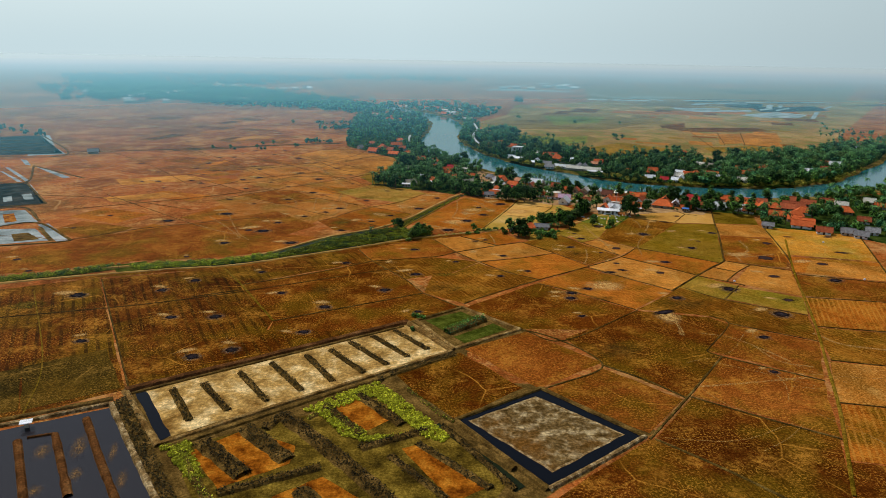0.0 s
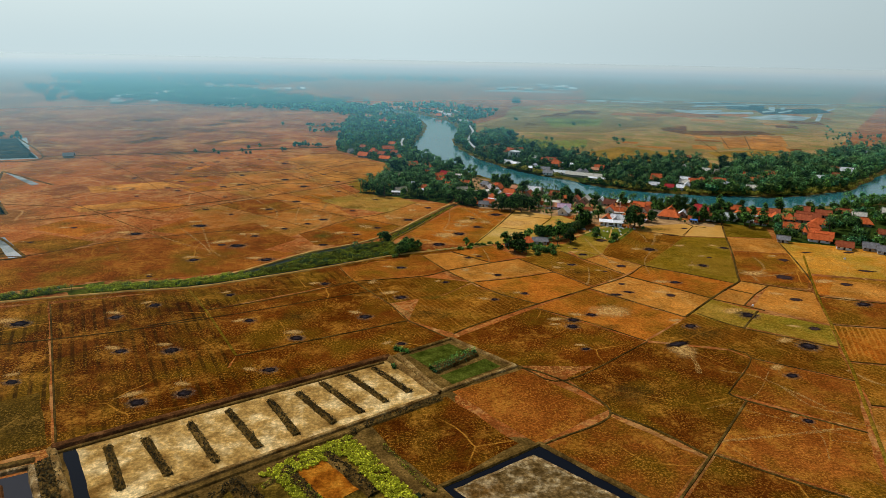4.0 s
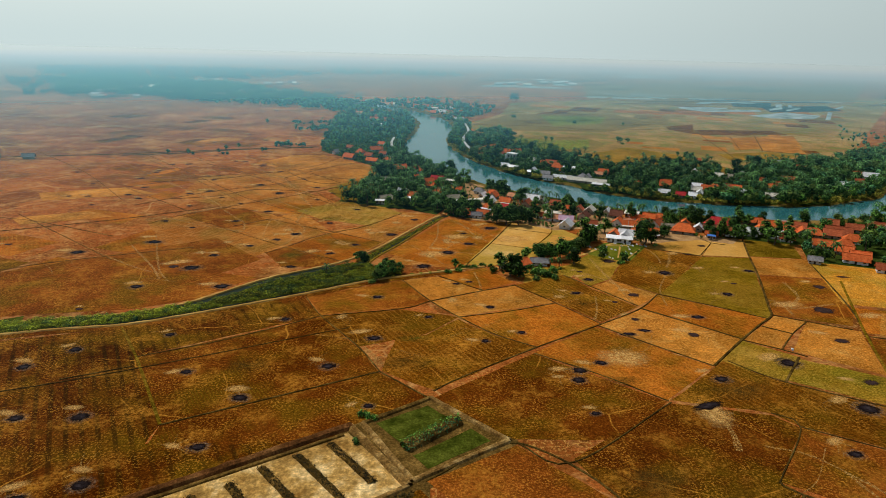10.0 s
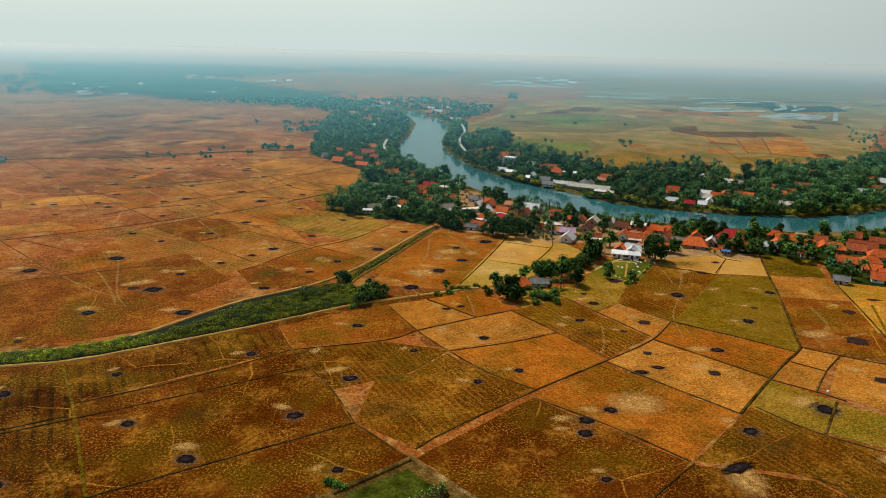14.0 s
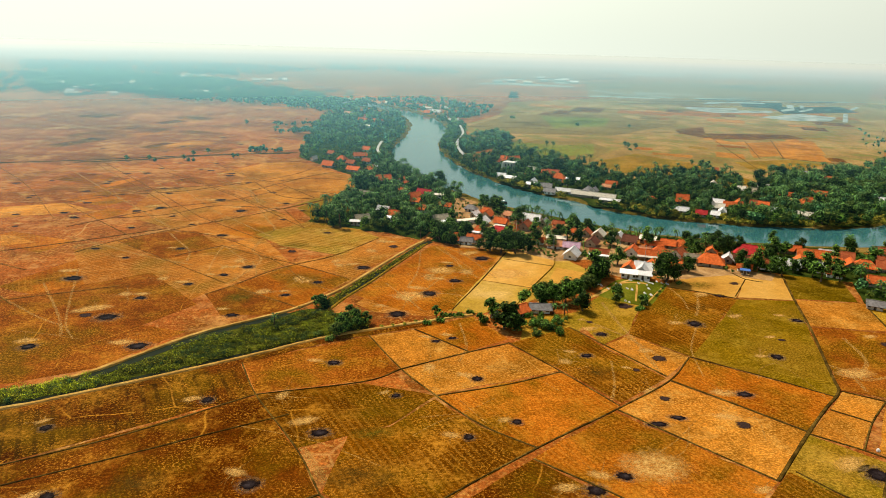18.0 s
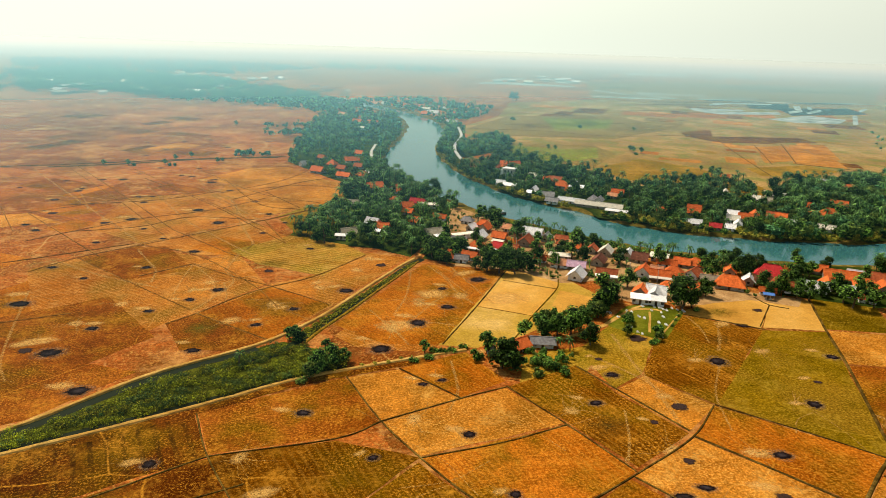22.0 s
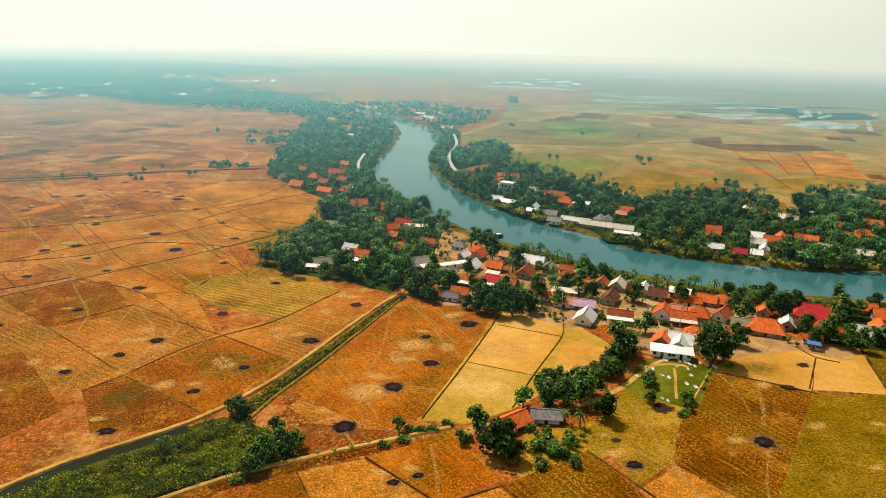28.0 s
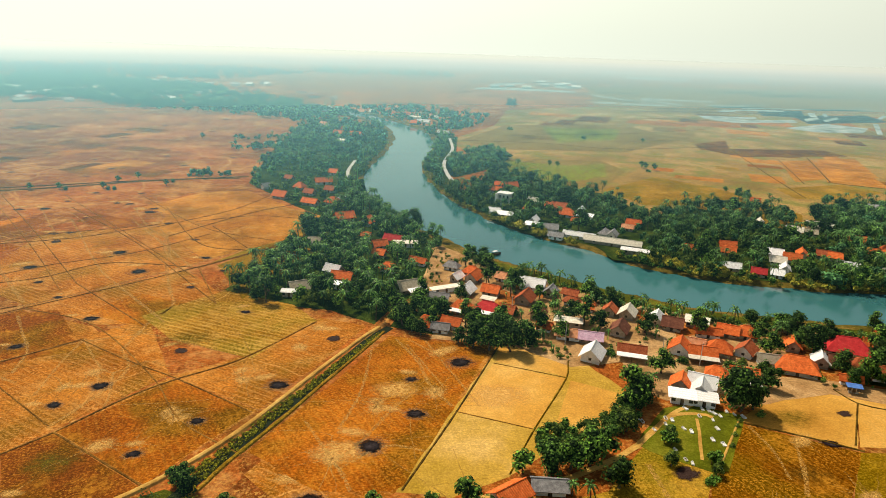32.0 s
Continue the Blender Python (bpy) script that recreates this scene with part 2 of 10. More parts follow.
OLIVE_DRIFT = mottled("olive_drift", (0.15, 0.1, 0.02), (0.22, 0.15, 0.035), (0.3, 0.2, 0.06), big=0.02, speck=0.4, holes=0.48)
GRASS_BED = mottled("rank_green_grass", (0.025, 0.032, 0.003), (0.05, 0.06, 0.006), (0.09, 0.1, 0.012), big=0.2, speck=0.6)
LAWN = mottled("lawn", (0.07, 0.0816, 0.0068), (0.11, 0.12, 0.00952), (0.17, 0.163, 0.017), big=0.08, speck=0.45)
PAN_FLOOR = mottled("pan_floor", (0.2, 0.1, 0.02), (0.42, 0.25, 0.068), (0.72, 0.52, 0.23), big=0.11, fine=0.9, speck=0.75)
MUD = mottled("orange_mud", (0.1, 0.024, 0.002), (0.29, 0.088, 0.005), (0.46, 0.18, 0.014), big=0.2, speck=0.6)
RED_BANK = mottled("red_earth_bank", (0.06, 0.025, 0.00816), (0.11, 0.0432, 0.0122), (0.17, 0.0768, 0.0238), big=0.2)
POND_BED = mottled("weedy_pond_bed", (0.035, 0.022, 0.0035), (0.11, 0.068, 0.008), (0.22, 0.14, 0.017), big=0.15)
# kept very dark so gaps between tree crowns read as dense wood
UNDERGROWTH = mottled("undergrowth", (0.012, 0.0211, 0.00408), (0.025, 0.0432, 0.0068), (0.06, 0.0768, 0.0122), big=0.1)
BANK_GRASS = mottled("bank_grass", (0.045, 0.042, 0.006), (0.11, 0.08, 0.014), (0.24, 0.15, 0.04), big=0.09)
GREY_MUD = mottled("grey_mud", (0.06, 0.033, 0.008), (0.15, 0.092, 0.03), (0.4, 0.3, 0.15), big=0.3, fine=1.0, speck=0.9, moss=(0.14, 0.06, 0.01))
DARK_MUD = mottled("dark_salt_mud", (0.012, 0.014, 0.012), (0.03, 0.029, 0.024), (0.08, 0.065, 0.05), big=0.1, speck=0.5)
DARK_OLIVE = mottled("dark_olive_stubble", (0.03, 0.018, 0.002), (0.065, 0.036, 0.003), (0.13, 0.064, 0.006), straw=(0.3, 0.16, 0.025))
STONY = mottled("stony_earth", (0.1, 0.058, 0.018), (0.22, 0.135, 0.05), (0.46, 0.34, 0.17), big=0.5, fine=1.6, speck=1.0)


def plain_ground():
    """The open plain: dry stubble, greener and darker in large drifts."""
    m, n, l, b = shader("plain_ground", 0.95)
    b.inputs["Specular IOR Level"].default_value = 0.0
    v = coords(n, l)
    c = ramp(n, l, noise_of(n, l, v, 0.006, 5.0), [(0.3, (0.185, 0.046, 0.009)), (0.5, (0.28, 0.075, 0.013)), (0.7, (0.38, 0.12, 0.023))])
    cell = n.new("ShaderNodeTexVoronoi")
    cell.distance, cell.inputs["Scale"].default_value = "CHEBYCHEV", 0.021
    l.new(coords(n, l, 0.5), cell.inputs["Vector"])
    tone = n.new("ShaderNodeSeparateColor")
    l.new(cell.outputs["Color"], tone.inputs[0])
    c = mix(n, l, 0.6, c, ramp(n, l, tone.outputs[0], [(0.0, (0.5,)), (0.5, (1.0,)), (1.0, (1.4,))]), "MULTIPLY")
    grain = noise_of(n, l, v, 1.2, 3.0, 0.7)
    c = mix(n, l, 0.5, c, ramp(n, l, grain, [(0.36, (0.35,)), (0.5, (0.95,)), (0.64, (2.0,))]), "MULTIPLY")
    clump = noise_of(n, l, v, 0.22, 5.0, 0.75)
    c = mix(n, l, 0.55, c, ramp(n, l, clump, [(0.37, (0.5,)), (0.5, (1.0,)), (0.63, (1.55,))]), "MULTIPLY")
    where = ramp(n, l, noise_of(n, l, v, 0.02, 6.0, 0.68), [(0.5, (0.0,)), (0.64, (0.65,))])
    c = mix(n, l, where, c, (0.12, 0.058, 0.012))
    for scale, low, high in ((0.07, 0.52, 0.66), (0.018, 0.54, 0.66)):
        drift = ramp(n, l, noise_of(n, l, v, scale, 6.0, 0.7), [(low, (0.0,)), (high, (0.7,))])
        drift = mix(n, l, 0.8, drift, ramp(n, l, clump, [(0.4, (0.2,)), (0.55, (1.0,))]), "MULTIPLY")
        c = mix(n, l, drift, c, (0.56, 0.29, 0.09))
    fleck = ramp(n, l, noise_of(n, l, v, 0.8, 2.0, 0.8), [(0.52, (0.0,)), (0.62, (0.85,))])
    spread = ramp(n, l, noise_of(n, l, v, 0.06, 4.0), [(0.4, (0.1,)), (0.62, (0.9,))])
    c = mix(n, l, mix(n, l, 1.0, fleck, spread, "MULTIPLY"), c, (0.55, 0.28, 0.06))
    for scale, wide in ((0.022, 0.25), (0.011, 0.4)):
        c = mix(n, l, mix(n, l, 0.7, web(n, l, v, scale, wide), ramp(n, l, grain, [(0.4, (0.3,)), (0.55, (1.0,))]), "MULTIPLY"), c, (0.56, 0.3, 0.09))
    pit = ramp(n, l, noise_of(n, l, v, 0.4, 4.0, 0.75), [(0.38, (0.3,)), (0.47, (1.0,))])
    c = mix(n, l, 0.36, c, pit, "MULTIPLY")
    l.new(c, b.inputs["Base Color"])
    relief(n, l, b, grain, 0.4, 0.25)
    return m


PLAIN = plain_ground()


def patch_material(name, inner, outer, reach=0.75, soft=0.3, speckle=1.0, rough=0.95, heart=None, thin=0.0):
    """A stain on the ground that breaks up towards its rim."""
    m, n, l, b = shader(name, rough)
    b.inputs["Specular IOR Level"].default_value = 0.0
    c = n.new("ShaderNodeTexCoord")
    length = n.new("ShaderNodeVectorMath")
    length.operation = "LENGTH"
    l.new(c.outputs["Object"], length.inputs[0])
    o = n.new("ShaderNodeObjectInfo")
    shift = n.new("ShaderNodeVectorMath")
    shift.operation = "ADD"
    l.new(c.outputs["Object"], shift.inputs[0])
    l.new(o.outputs["Location"], shift.inputs[1])
    big = noise_of(n, l, shift.outputs[0], 2.4, 5.0, 0.7)
    fine = noise_of(n, l, shift.outputs[0], 7.0, 4.0, 0.8)
    mathn = n.new("ShaderNodeMath")
    mathn.operation = "MULTIPLY_ADD"
    l.new(big, mathn.inputs[0])
    mathn.inputs[1].default_value = speckle
    l.new(length.outputs["Value"], mathn.inputs[2])
    edge = n.new("ShaderNodeMapRange")
    edge.inputs["From Min"].default_value, edge.inputs["From Max"].default_value = reach + speckle * 0.5 - soft, reach + speckle * 0.5
    edge.inputs["To Min"].default_value, edge.inputs["To Max"].default_value = 1.0, 0.0
    l.new(mathn.outputs[0], edge.inputs["Value"])
    c = mix(n, l, ramp(n, l, fine, [(0.35, (0.0,)), (0.7, (1.0,))]), inner, outer)
    if heart:
        c = mix(n, l, mix(n, l, 1.0, ramp(n, l, length.outputs["Value"], [(0.15, (0.9,)), (0.6, (0.0,))]), ramp(n, l, big, [(0.4, (0.1,)), (0.62, (1.0,))]), "MULTIPLY"), c, heart)
    l.new(c, b.inputs["Base Color"])
    if thin:
        l.new(mix(n, l, 1.0, edge.outputs[0], ramp(n, l, fine, [(0.5 - thin, (0.1,)), (0.5 + thin, (0.95,))]), "MULTIPLY"), b.inputs["Alpha"])
    else:
        l.new(edge.outputs[0], b.inputs["Alpha"])
    return m


ASH = patch_material("ash", (0.006, 0.004, 0.004), (0.016, 0.01, 0.009), 0.86, 0.3, 1.3, heart=(0.055, 0.042, 0.045))
ASH_RIM = patch_material("ash_rim", (0.12, 0.065, 0.03), (0.34, 0.22, 0.13), 0.95, 0.6, 1.0, thin=0.12)
ASH_BROWN = patch_material("brown_ash", (0.022, 0.013, 0.011), (0.07, 0.042, 0.034), 0.85, 0.3, 1.3)
ASH_PALE = patch_material("pale_ash", (0.1, 0.09, 0.1), (0.45, 0.42, 0.45), 0.7, 0.5, 0.9)
CHAFF = patch_material("chaff", (0.64, 0.34, 0.085), (0.75, 0.46, 0.15), 1.1, 0.7, 1.3, thin=0.2)
DAMP = patch_material("damp_shade", (0.06, 0.035, 0.006), (0.12, 0.065, 0.011), 0.85, 0.9, 1.4, thin=0.2)
GREENING = patch_material("regrowth", (0.08, 0.075, 0.007), (0.16, 0.13, 0.014), 0.85, 0.9, 1.4, thin=0.2)


def track_material():
    """Trodden straw: a pale line, broken up."""
    m, n, l, b = shader("trodden_straw", 0.95)
    v = coords(n, l)
    grain = noise_of(n, l, v, 0.7, 4.0, 0.75)
    l.new(ramp(n, l, grain, [(0.35, (0.46, 0.235, 0.05)), (0.7, (0.62, 0.36, 0.1))]), b.inputs["Base Color"])
    l.new(ramp(n, l, noise_of(n, l, v, 1.6, 4.0, 0.85), [(0.45, (0.03,)), (0.6, (0.75,))]), b.inputs["Alpha"])
    return m


SCUM = patch_material("pond_scum", (0.1, 0.05, 0.018), (0.34, 0.2, 0.075), 0.95, 0.8, 1.6, thin=0.05)
TRACK = track_material()


def water_material(name, colour, rough, ripple, gloss=0.5):
    m, n, l, b = shader(name, rough)
    b.inputs["Base Color"].default_value = (*colour, 1)
    b.inputs["Specular IOR Level"].default_value = gloss
    v = coords(n, l)
    t = noise_of(n, l, v, 0.5, 3.0)
    l.new(ramp(n, l, noise_of(n, l, v, 0.012, 3.0), [(0.35, tuple(0.92 * k for k in colour)), (0.65, tuple(1.08 * k for k in colour))]), b.inputs["Base Color"])
    relief(n, l, b, t, ripple, 0.15)
    return m


RIVER = water_material("river_water", (0.03, 0.14, 0.15), 0.12, 0.04, 0.7)
POND = water_material("pond_water", (0.014, 0.012, 0.015), 0.2, 0.05, 0.25)
PALE_POND = mottled("pale_salt_crust", (0.14, 0.16, 0.15), (0.3, 0.33, 0.31), (0.46, 0.47, 0.44), big=0.05, speck=0.3)
BLACK_POND = water_material("dark_pond_water", (0.005, 0.006, 0.009), 0.12, 0.05, 0.07)
DITCH = water_material("green_ditch_water", (0.012, 0.017, 0.005), 0.3, 0.05, 0.04)


def leaf_material(name, dark, light, gloss=0.7):
    """Each leaf its own tone; part of the light passes through."""
    m, n, l, b = shader(name, gloss)
    b.inputs["Specular IOR Level"].default_value = 0.08
    g = n.new("ShaderNodeNewGeometry")
    c = ramp(n, l, g.outputs["Random Per Island"], [(0.0, dark), (0.6, tuple(0.68 * p + 0.32 * q for p, q in zip(dark, light))), (1.0, tuple(1.35 * q for q in light))])
    c = random_tone(n, l, c, 0.65, 1.35)
    l.new(c, b.inputs["Base Color"])
    t = n.new("ShaderNodeBsdfTranslucent")
    l.new(c, t.inputs["Color"])
    x = n.new("ShaderNodeMixShader")
    x.inputs[0].default_value = 0.3
    l.new(b.outputs[0], x.inputs[1])
    l.new(t.outputs[0], x.inputs[2])
    l.new(x.outputs[0], n["Material Output"].inputs["Surface"])
    return m


LEAF = leaf_material("leaf", (0.009, 0.034, 0.007), (0.21, 0.42, 0.06))
# green pushed towards teal: middle-distance haze tint put into the leaf colour
LEAF_TEAL = leaf_material("teal_leaf", (0.007, 0.036, 0.018), (0.17, 0.44, 0.15))
LEAF_BRIGHT = leaf_material("bright_leaf", (0.025, 0.06, 0.012), (0.18, 0.26, 0.045))
LEAF_DEEP = leaf_material("deep_green_leaf", (0.005, 0.019, 0.005), (0.1, 0.21, 0.035))
# darker copy of the leaf colour, painting the shade inside crowns
LEAF_SHADE = leaf_material("painted_shade_leaf", (0.006, 0.018, 0.005), (0.02, 0.045, 0.012))
PALM_LEAF = leaf_material("palm_frond", (0.011, 0.05, 0.018), (0.23, 0.46, 0.1), 0.4)
WEED_LEAF = leaf_material("weed_leaf", (0.024, 0.034, 0.002), (0.44, 0.42, 0.022))
REED_LEAF = leaf_material("reed_blade", (0.1, 0.13, 0.004), (0.5, 0.56, 0.024))
LIME_LEAF = leaf_material("lime_grass_blade", (0.2, 0.2, 0.006), (0.62, 0.6, 0.025))
REED = leaf_material("reed", (0.12, 0.12, 0.01), (0.4, 0.36, 0.045))
# bluer still, with the haze of far woods painted into the leaf
FAR_LEAF_HAZED = leaf_material("hazed_far_leaf", (0.011, 0.06, 0.036), (0.17, 0.45, 0.25))
DRY_WEED = leaf_material("dry_weed", (0.012, 0.011, 0.003), (0.07, 0.05, 0.012))
BARK = mottled("bark", (0.06, 0.04, 0.025), (0.12, 0.085, 0.055), (0.2, 0.15, 0.1), big=0.6, fine=5)


def tile_roof(name, dark, mid, light, rib=2.2):
    """Clay pantiles or sheet: courses across the slope, weathered in blotches."""
    m, n, l, b = shader(name, 0.8)
    v = coords(n, l)
    c = ramp(n, l, noise_of(n, l, v, 0.9, 5.0, 0.7), [(0.3, dark), (0.5, mid), (0.7, light)])
    c = mix(n, l, 0.6, c, ramp(n, l, noise_of(n, l, v, 5.0, 2.0), [(0.3, (0.6,)), (0.7, (1.35,))]), "MULTIPLY")
    w = n.new("ShaderNodeTexWave")
    w.bands_direction = "Z"
    w.inputs["Scale"].default_value = rib
    l.new(v, w.inputs["Vector"])
    c = mix(n, l, 0.25, c, ramp(n, l, w.outputs["Fac"], [(0.2, (0.55,)), (0.7, (1.1,))]), "MULTIPLY")
    c = random_tone(n, l, c, 0.78, 1.15)
    l.new(c, b.inputs["Base Color"])
    relief(n, l, b, w.outputs["Fac"], 0.5, 0.06)
    return m


ROOFS = {
    "orange": tile_roof("orange_tiles", (0.46, 0.086, 0.021), (0.713, 0.144, 0.032), (0.828, 0.23, 0.069)),
    "rust": tile_roof("rust_tiles", (0.253, 0.057, 0.023), (0.414, 0.098, 0.034), (0.529, 0.161, 0.069)),
    "brown": tile_roof("brown_tiles", (0.1, 0.035, 0.022), (0.17, 0.06, 0.035), (0.26, 0.1, 0.06)),
    "red": tile_roof("red_sheet", (0.414, 0.025, 0.025), (0.575, 0.037, 0.04), (0.644, 0.069, 0.069)),
    "white": tile_roof("white_sheet", (0.713, 0.701, 0.69), (0.88, 0.88, 0.88), (0.88, 0.88, 0.88)),
    "cream": tile_roof("cream_sheet", (0.598, 0.54, 0.437), (0.782, 0.724, 0.598), (0.874, 0.828, 0.713)),
    "grey": tile_roof("grey_sheet", (0.16, 0.15, 0.15), (0.27, 0.26, 0.26), (0.38, 0.37, 0.37)),
    "tan": tile_roof("tan_sheet", (0.3, 0.25, 0.17), (0.42, 0.36, 0.26), (0.52, 0.47, 0.36)),
    "pink": tile_roof("pink_sheet", (0.52, 0.3, 0.42), (0.66, 0.42, 0.55), (0.74, 0.56, 0.66)),
    "peach": tile_roof("faded_tiles", (0.575, 0.23, 0.103), (0.736, 0.322, 0.161), (0.828, 0.437, 0.253)),
    "blue": tile_roof("blue_tarp", (0.04, 0.1, 0.3), (0.06, 0.16, 0.45), (0.1, 0.22, 0.5)),
}
WALL = mottled("plaster", (0.26, 0.22, 0.17), (0.38, 0.33, 0.26), (0.5, 0.45, 0.37), big=0.5, fine=3, vary=0.25, speck=0.15)
WALL_WHITE = mottled("white_plaster", (0.66, 0.64, 0.6), (0.78, 0.77, 0.74), (0.82, 0.82, 0.8), big=0.4, fine=3, speck=0.15)
WOOD = mottled("weathered_wood", (0.1, 0.065, 0.04), (0.17, 0.115, 0.07), (0.25, 0.18, 0.12), big=0.8, fine=4)
DARK_WOOD = mottled("dark_wood", (0.035, 0.025, 0.018), (0.06, 0.042, 0.03), (0.1, 0.07, 0.05), big=0.8, fine=4)
STONE = mottled("white_stone", (0.55, 0.54, 0.5), (0.72, 0.71, 0.68), (0.8, 0.8, 0.78), big=1.0, fine=4, speck=0.15)
CONCRETE = mottled("concrete", (0.36, 0.34, 0.3), (0.5, 0.48, 0.44), (0.6, 0.58, 0.54), big=0.4, fine=3, speck=0.15)
GLASS, _n, _l, _b = shader("window_glass", 0.1)
_b.inputs["Base Color"].default_value = (0.03, 0.035, 0.04, 1)
_b.inputs["Specular IOR Level"].default_value = 0.6



def haze_material():
    """A flat sheet that paints in distance haze, more opaque away from the village."""
    m = bpy.data.materials.new("painted_haze")
    m.use_nodes = True
    n, l = m.node_tree.nodes, m.node_tree.links
    n.remove(n["Principled BSDF"])
    g = n.new("ShaderNodeNewGeometry")
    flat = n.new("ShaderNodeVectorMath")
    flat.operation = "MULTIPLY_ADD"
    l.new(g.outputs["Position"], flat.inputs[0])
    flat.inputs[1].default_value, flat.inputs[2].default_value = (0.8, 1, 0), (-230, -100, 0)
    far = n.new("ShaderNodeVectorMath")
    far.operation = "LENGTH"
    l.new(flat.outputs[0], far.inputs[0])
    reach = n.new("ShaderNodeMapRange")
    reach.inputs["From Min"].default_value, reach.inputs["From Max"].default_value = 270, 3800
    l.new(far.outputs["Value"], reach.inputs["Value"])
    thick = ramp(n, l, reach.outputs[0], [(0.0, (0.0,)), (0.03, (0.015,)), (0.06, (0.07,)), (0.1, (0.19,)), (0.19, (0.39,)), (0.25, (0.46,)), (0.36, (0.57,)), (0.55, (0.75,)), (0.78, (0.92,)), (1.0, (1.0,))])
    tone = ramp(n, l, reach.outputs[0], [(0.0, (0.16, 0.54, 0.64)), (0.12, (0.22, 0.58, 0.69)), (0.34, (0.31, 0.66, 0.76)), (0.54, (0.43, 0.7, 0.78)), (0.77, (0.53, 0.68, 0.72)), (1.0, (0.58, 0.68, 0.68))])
    # painted haze tone: brighter towards the sun's side, duller away from it
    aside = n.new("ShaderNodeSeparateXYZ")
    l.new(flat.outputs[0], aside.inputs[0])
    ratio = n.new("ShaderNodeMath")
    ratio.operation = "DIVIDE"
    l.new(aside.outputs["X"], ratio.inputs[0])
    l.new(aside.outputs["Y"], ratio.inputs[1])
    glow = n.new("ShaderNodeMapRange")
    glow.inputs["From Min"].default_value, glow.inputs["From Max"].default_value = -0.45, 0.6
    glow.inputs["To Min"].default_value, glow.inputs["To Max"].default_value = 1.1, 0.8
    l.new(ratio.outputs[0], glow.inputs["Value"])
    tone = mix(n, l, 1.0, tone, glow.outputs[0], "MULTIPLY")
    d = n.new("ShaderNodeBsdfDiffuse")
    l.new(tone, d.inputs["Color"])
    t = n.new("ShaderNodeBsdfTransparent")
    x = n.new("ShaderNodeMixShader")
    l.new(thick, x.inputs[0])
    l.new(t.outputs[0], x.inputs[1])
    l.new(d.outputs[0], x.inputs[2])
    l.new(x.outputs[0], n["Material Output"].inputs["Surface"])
    return m


HAZE = haze_material()


# ---- mesh helpers ----
class Shape:
    """Collects vertices and faces of one part."""

    def __init__(self):
        self.v, self.f = [], []

    def face(self, *pts):
        k = len(self.v)
        self.v += [tuple(p) for p in pts]
        self.f.append(tuple(range(k, k + len(pts))))
        return self

    def box(self, x0, y0, z0, x1, y1, z1, m=None):
        c = [Vector((x, y, z)) for z in (z0, z1) for x, y in ((x0, y0), (x1, y0), (x1, y1), (x0, y1))]
        return self.solid([m @ p for p in c] if m else c)

    def solid(self, c):
        """Eight corners: four below, four above."""
        k = len(self.v)
        self.v += [tuple(p) for p in c]
        for q in ((3, 2, 1, 0), (4, 5, 6, 7), (0, 1, 5, 4), (1, 2, 6, 5), (2, 3, 7, 6), (3, 0, 4, 7)):
            self.f.append(tuple(k + i for i in q))
        return self

    def tube(self, pts, radii, sides=6):
        k = len(self.v)
        for p, r in zip(pts, radii):
            for s in range(sides):
                a = 2 * math.pi * s / sides
                self.v.append((p[0] + r * math.cos(a), p[1] + r * math.sin(a), p[2]))
        for i in range(len(pts) - 1):
            for s in range(sides):
                t = (s + 1) % sides
                self.f.append((k + i * sides + s, k + i * sides + t, k + (i + 1) * sides + t, k + (i + 1) * sides + s))
        self.f.append(tuple(k + (len(pts) - 1) * sides + s for s in range(sides)))
        return self

    def mesh(self, name, material, smooth=False):
        me = bpy.data.meshes.new(name)
        me.from_pydata(self.v, [], self.f)
        me.materials.append(material)
        if smooth:
            me.polygons.foreach_set("use_smooth", [True] * len(me.polygons))
        me.update()
        return me


def part(name, shape, material, parent, label="", smooth=False):
    ob = new(name, shape.mesh(name, material, smooth))
    ob.parent = parent
    return tagged(ob, label)


def thing(name, shape, material, label, category, group="", kind="", smooth=False):
    return tagged(new(name, shape.mesh(name, material, smooth)), label, category, group, kind)


def spline(pts, step=4.0):
    """Even points along a smooth curve through pts."""
    p = [Vector(q) for q in pts]
    p = [2 * p[0] - p[1]] + p + [2 * p[-1] - p[-2]]
    out = []
    for a, b, c, d in zip(p, p[1:], p[2:], p[3:]):
        k = max(1, round((c - b).length / step))
        for i in range(k):
            s = i / k
            out.append(0.5 * (2 * b + (c - a) * s + (2 * a - 5 * b + 4 * c - d) * s * s + (3 * b - 3 * c + d - a) * s ** 3))
    return out + [p[-2]]


def sides_of(line):
    out = []
    for i, q in enumerate(line):
        d = (line[min(i + 1, len(line) - 1)] - line[max(i - 1, 0)]).normalized()
        out.append(Vector((-d.y, d.x)))
    return out


def inside(p, poly):
    hit = False
    for (x0, y0), (x1, y1) in zip(poly, poly[1:] + poly[:1]):
        if (y0 > p[1]) != (y1 > p[1]) and p[0] < (x1 - x0) * (p[1] - y0) / (y1 - y0) + x0:
            hit = not hit
    return hit


def near_line(p, line):
    return min((Vector(p) - q).length for q in line)


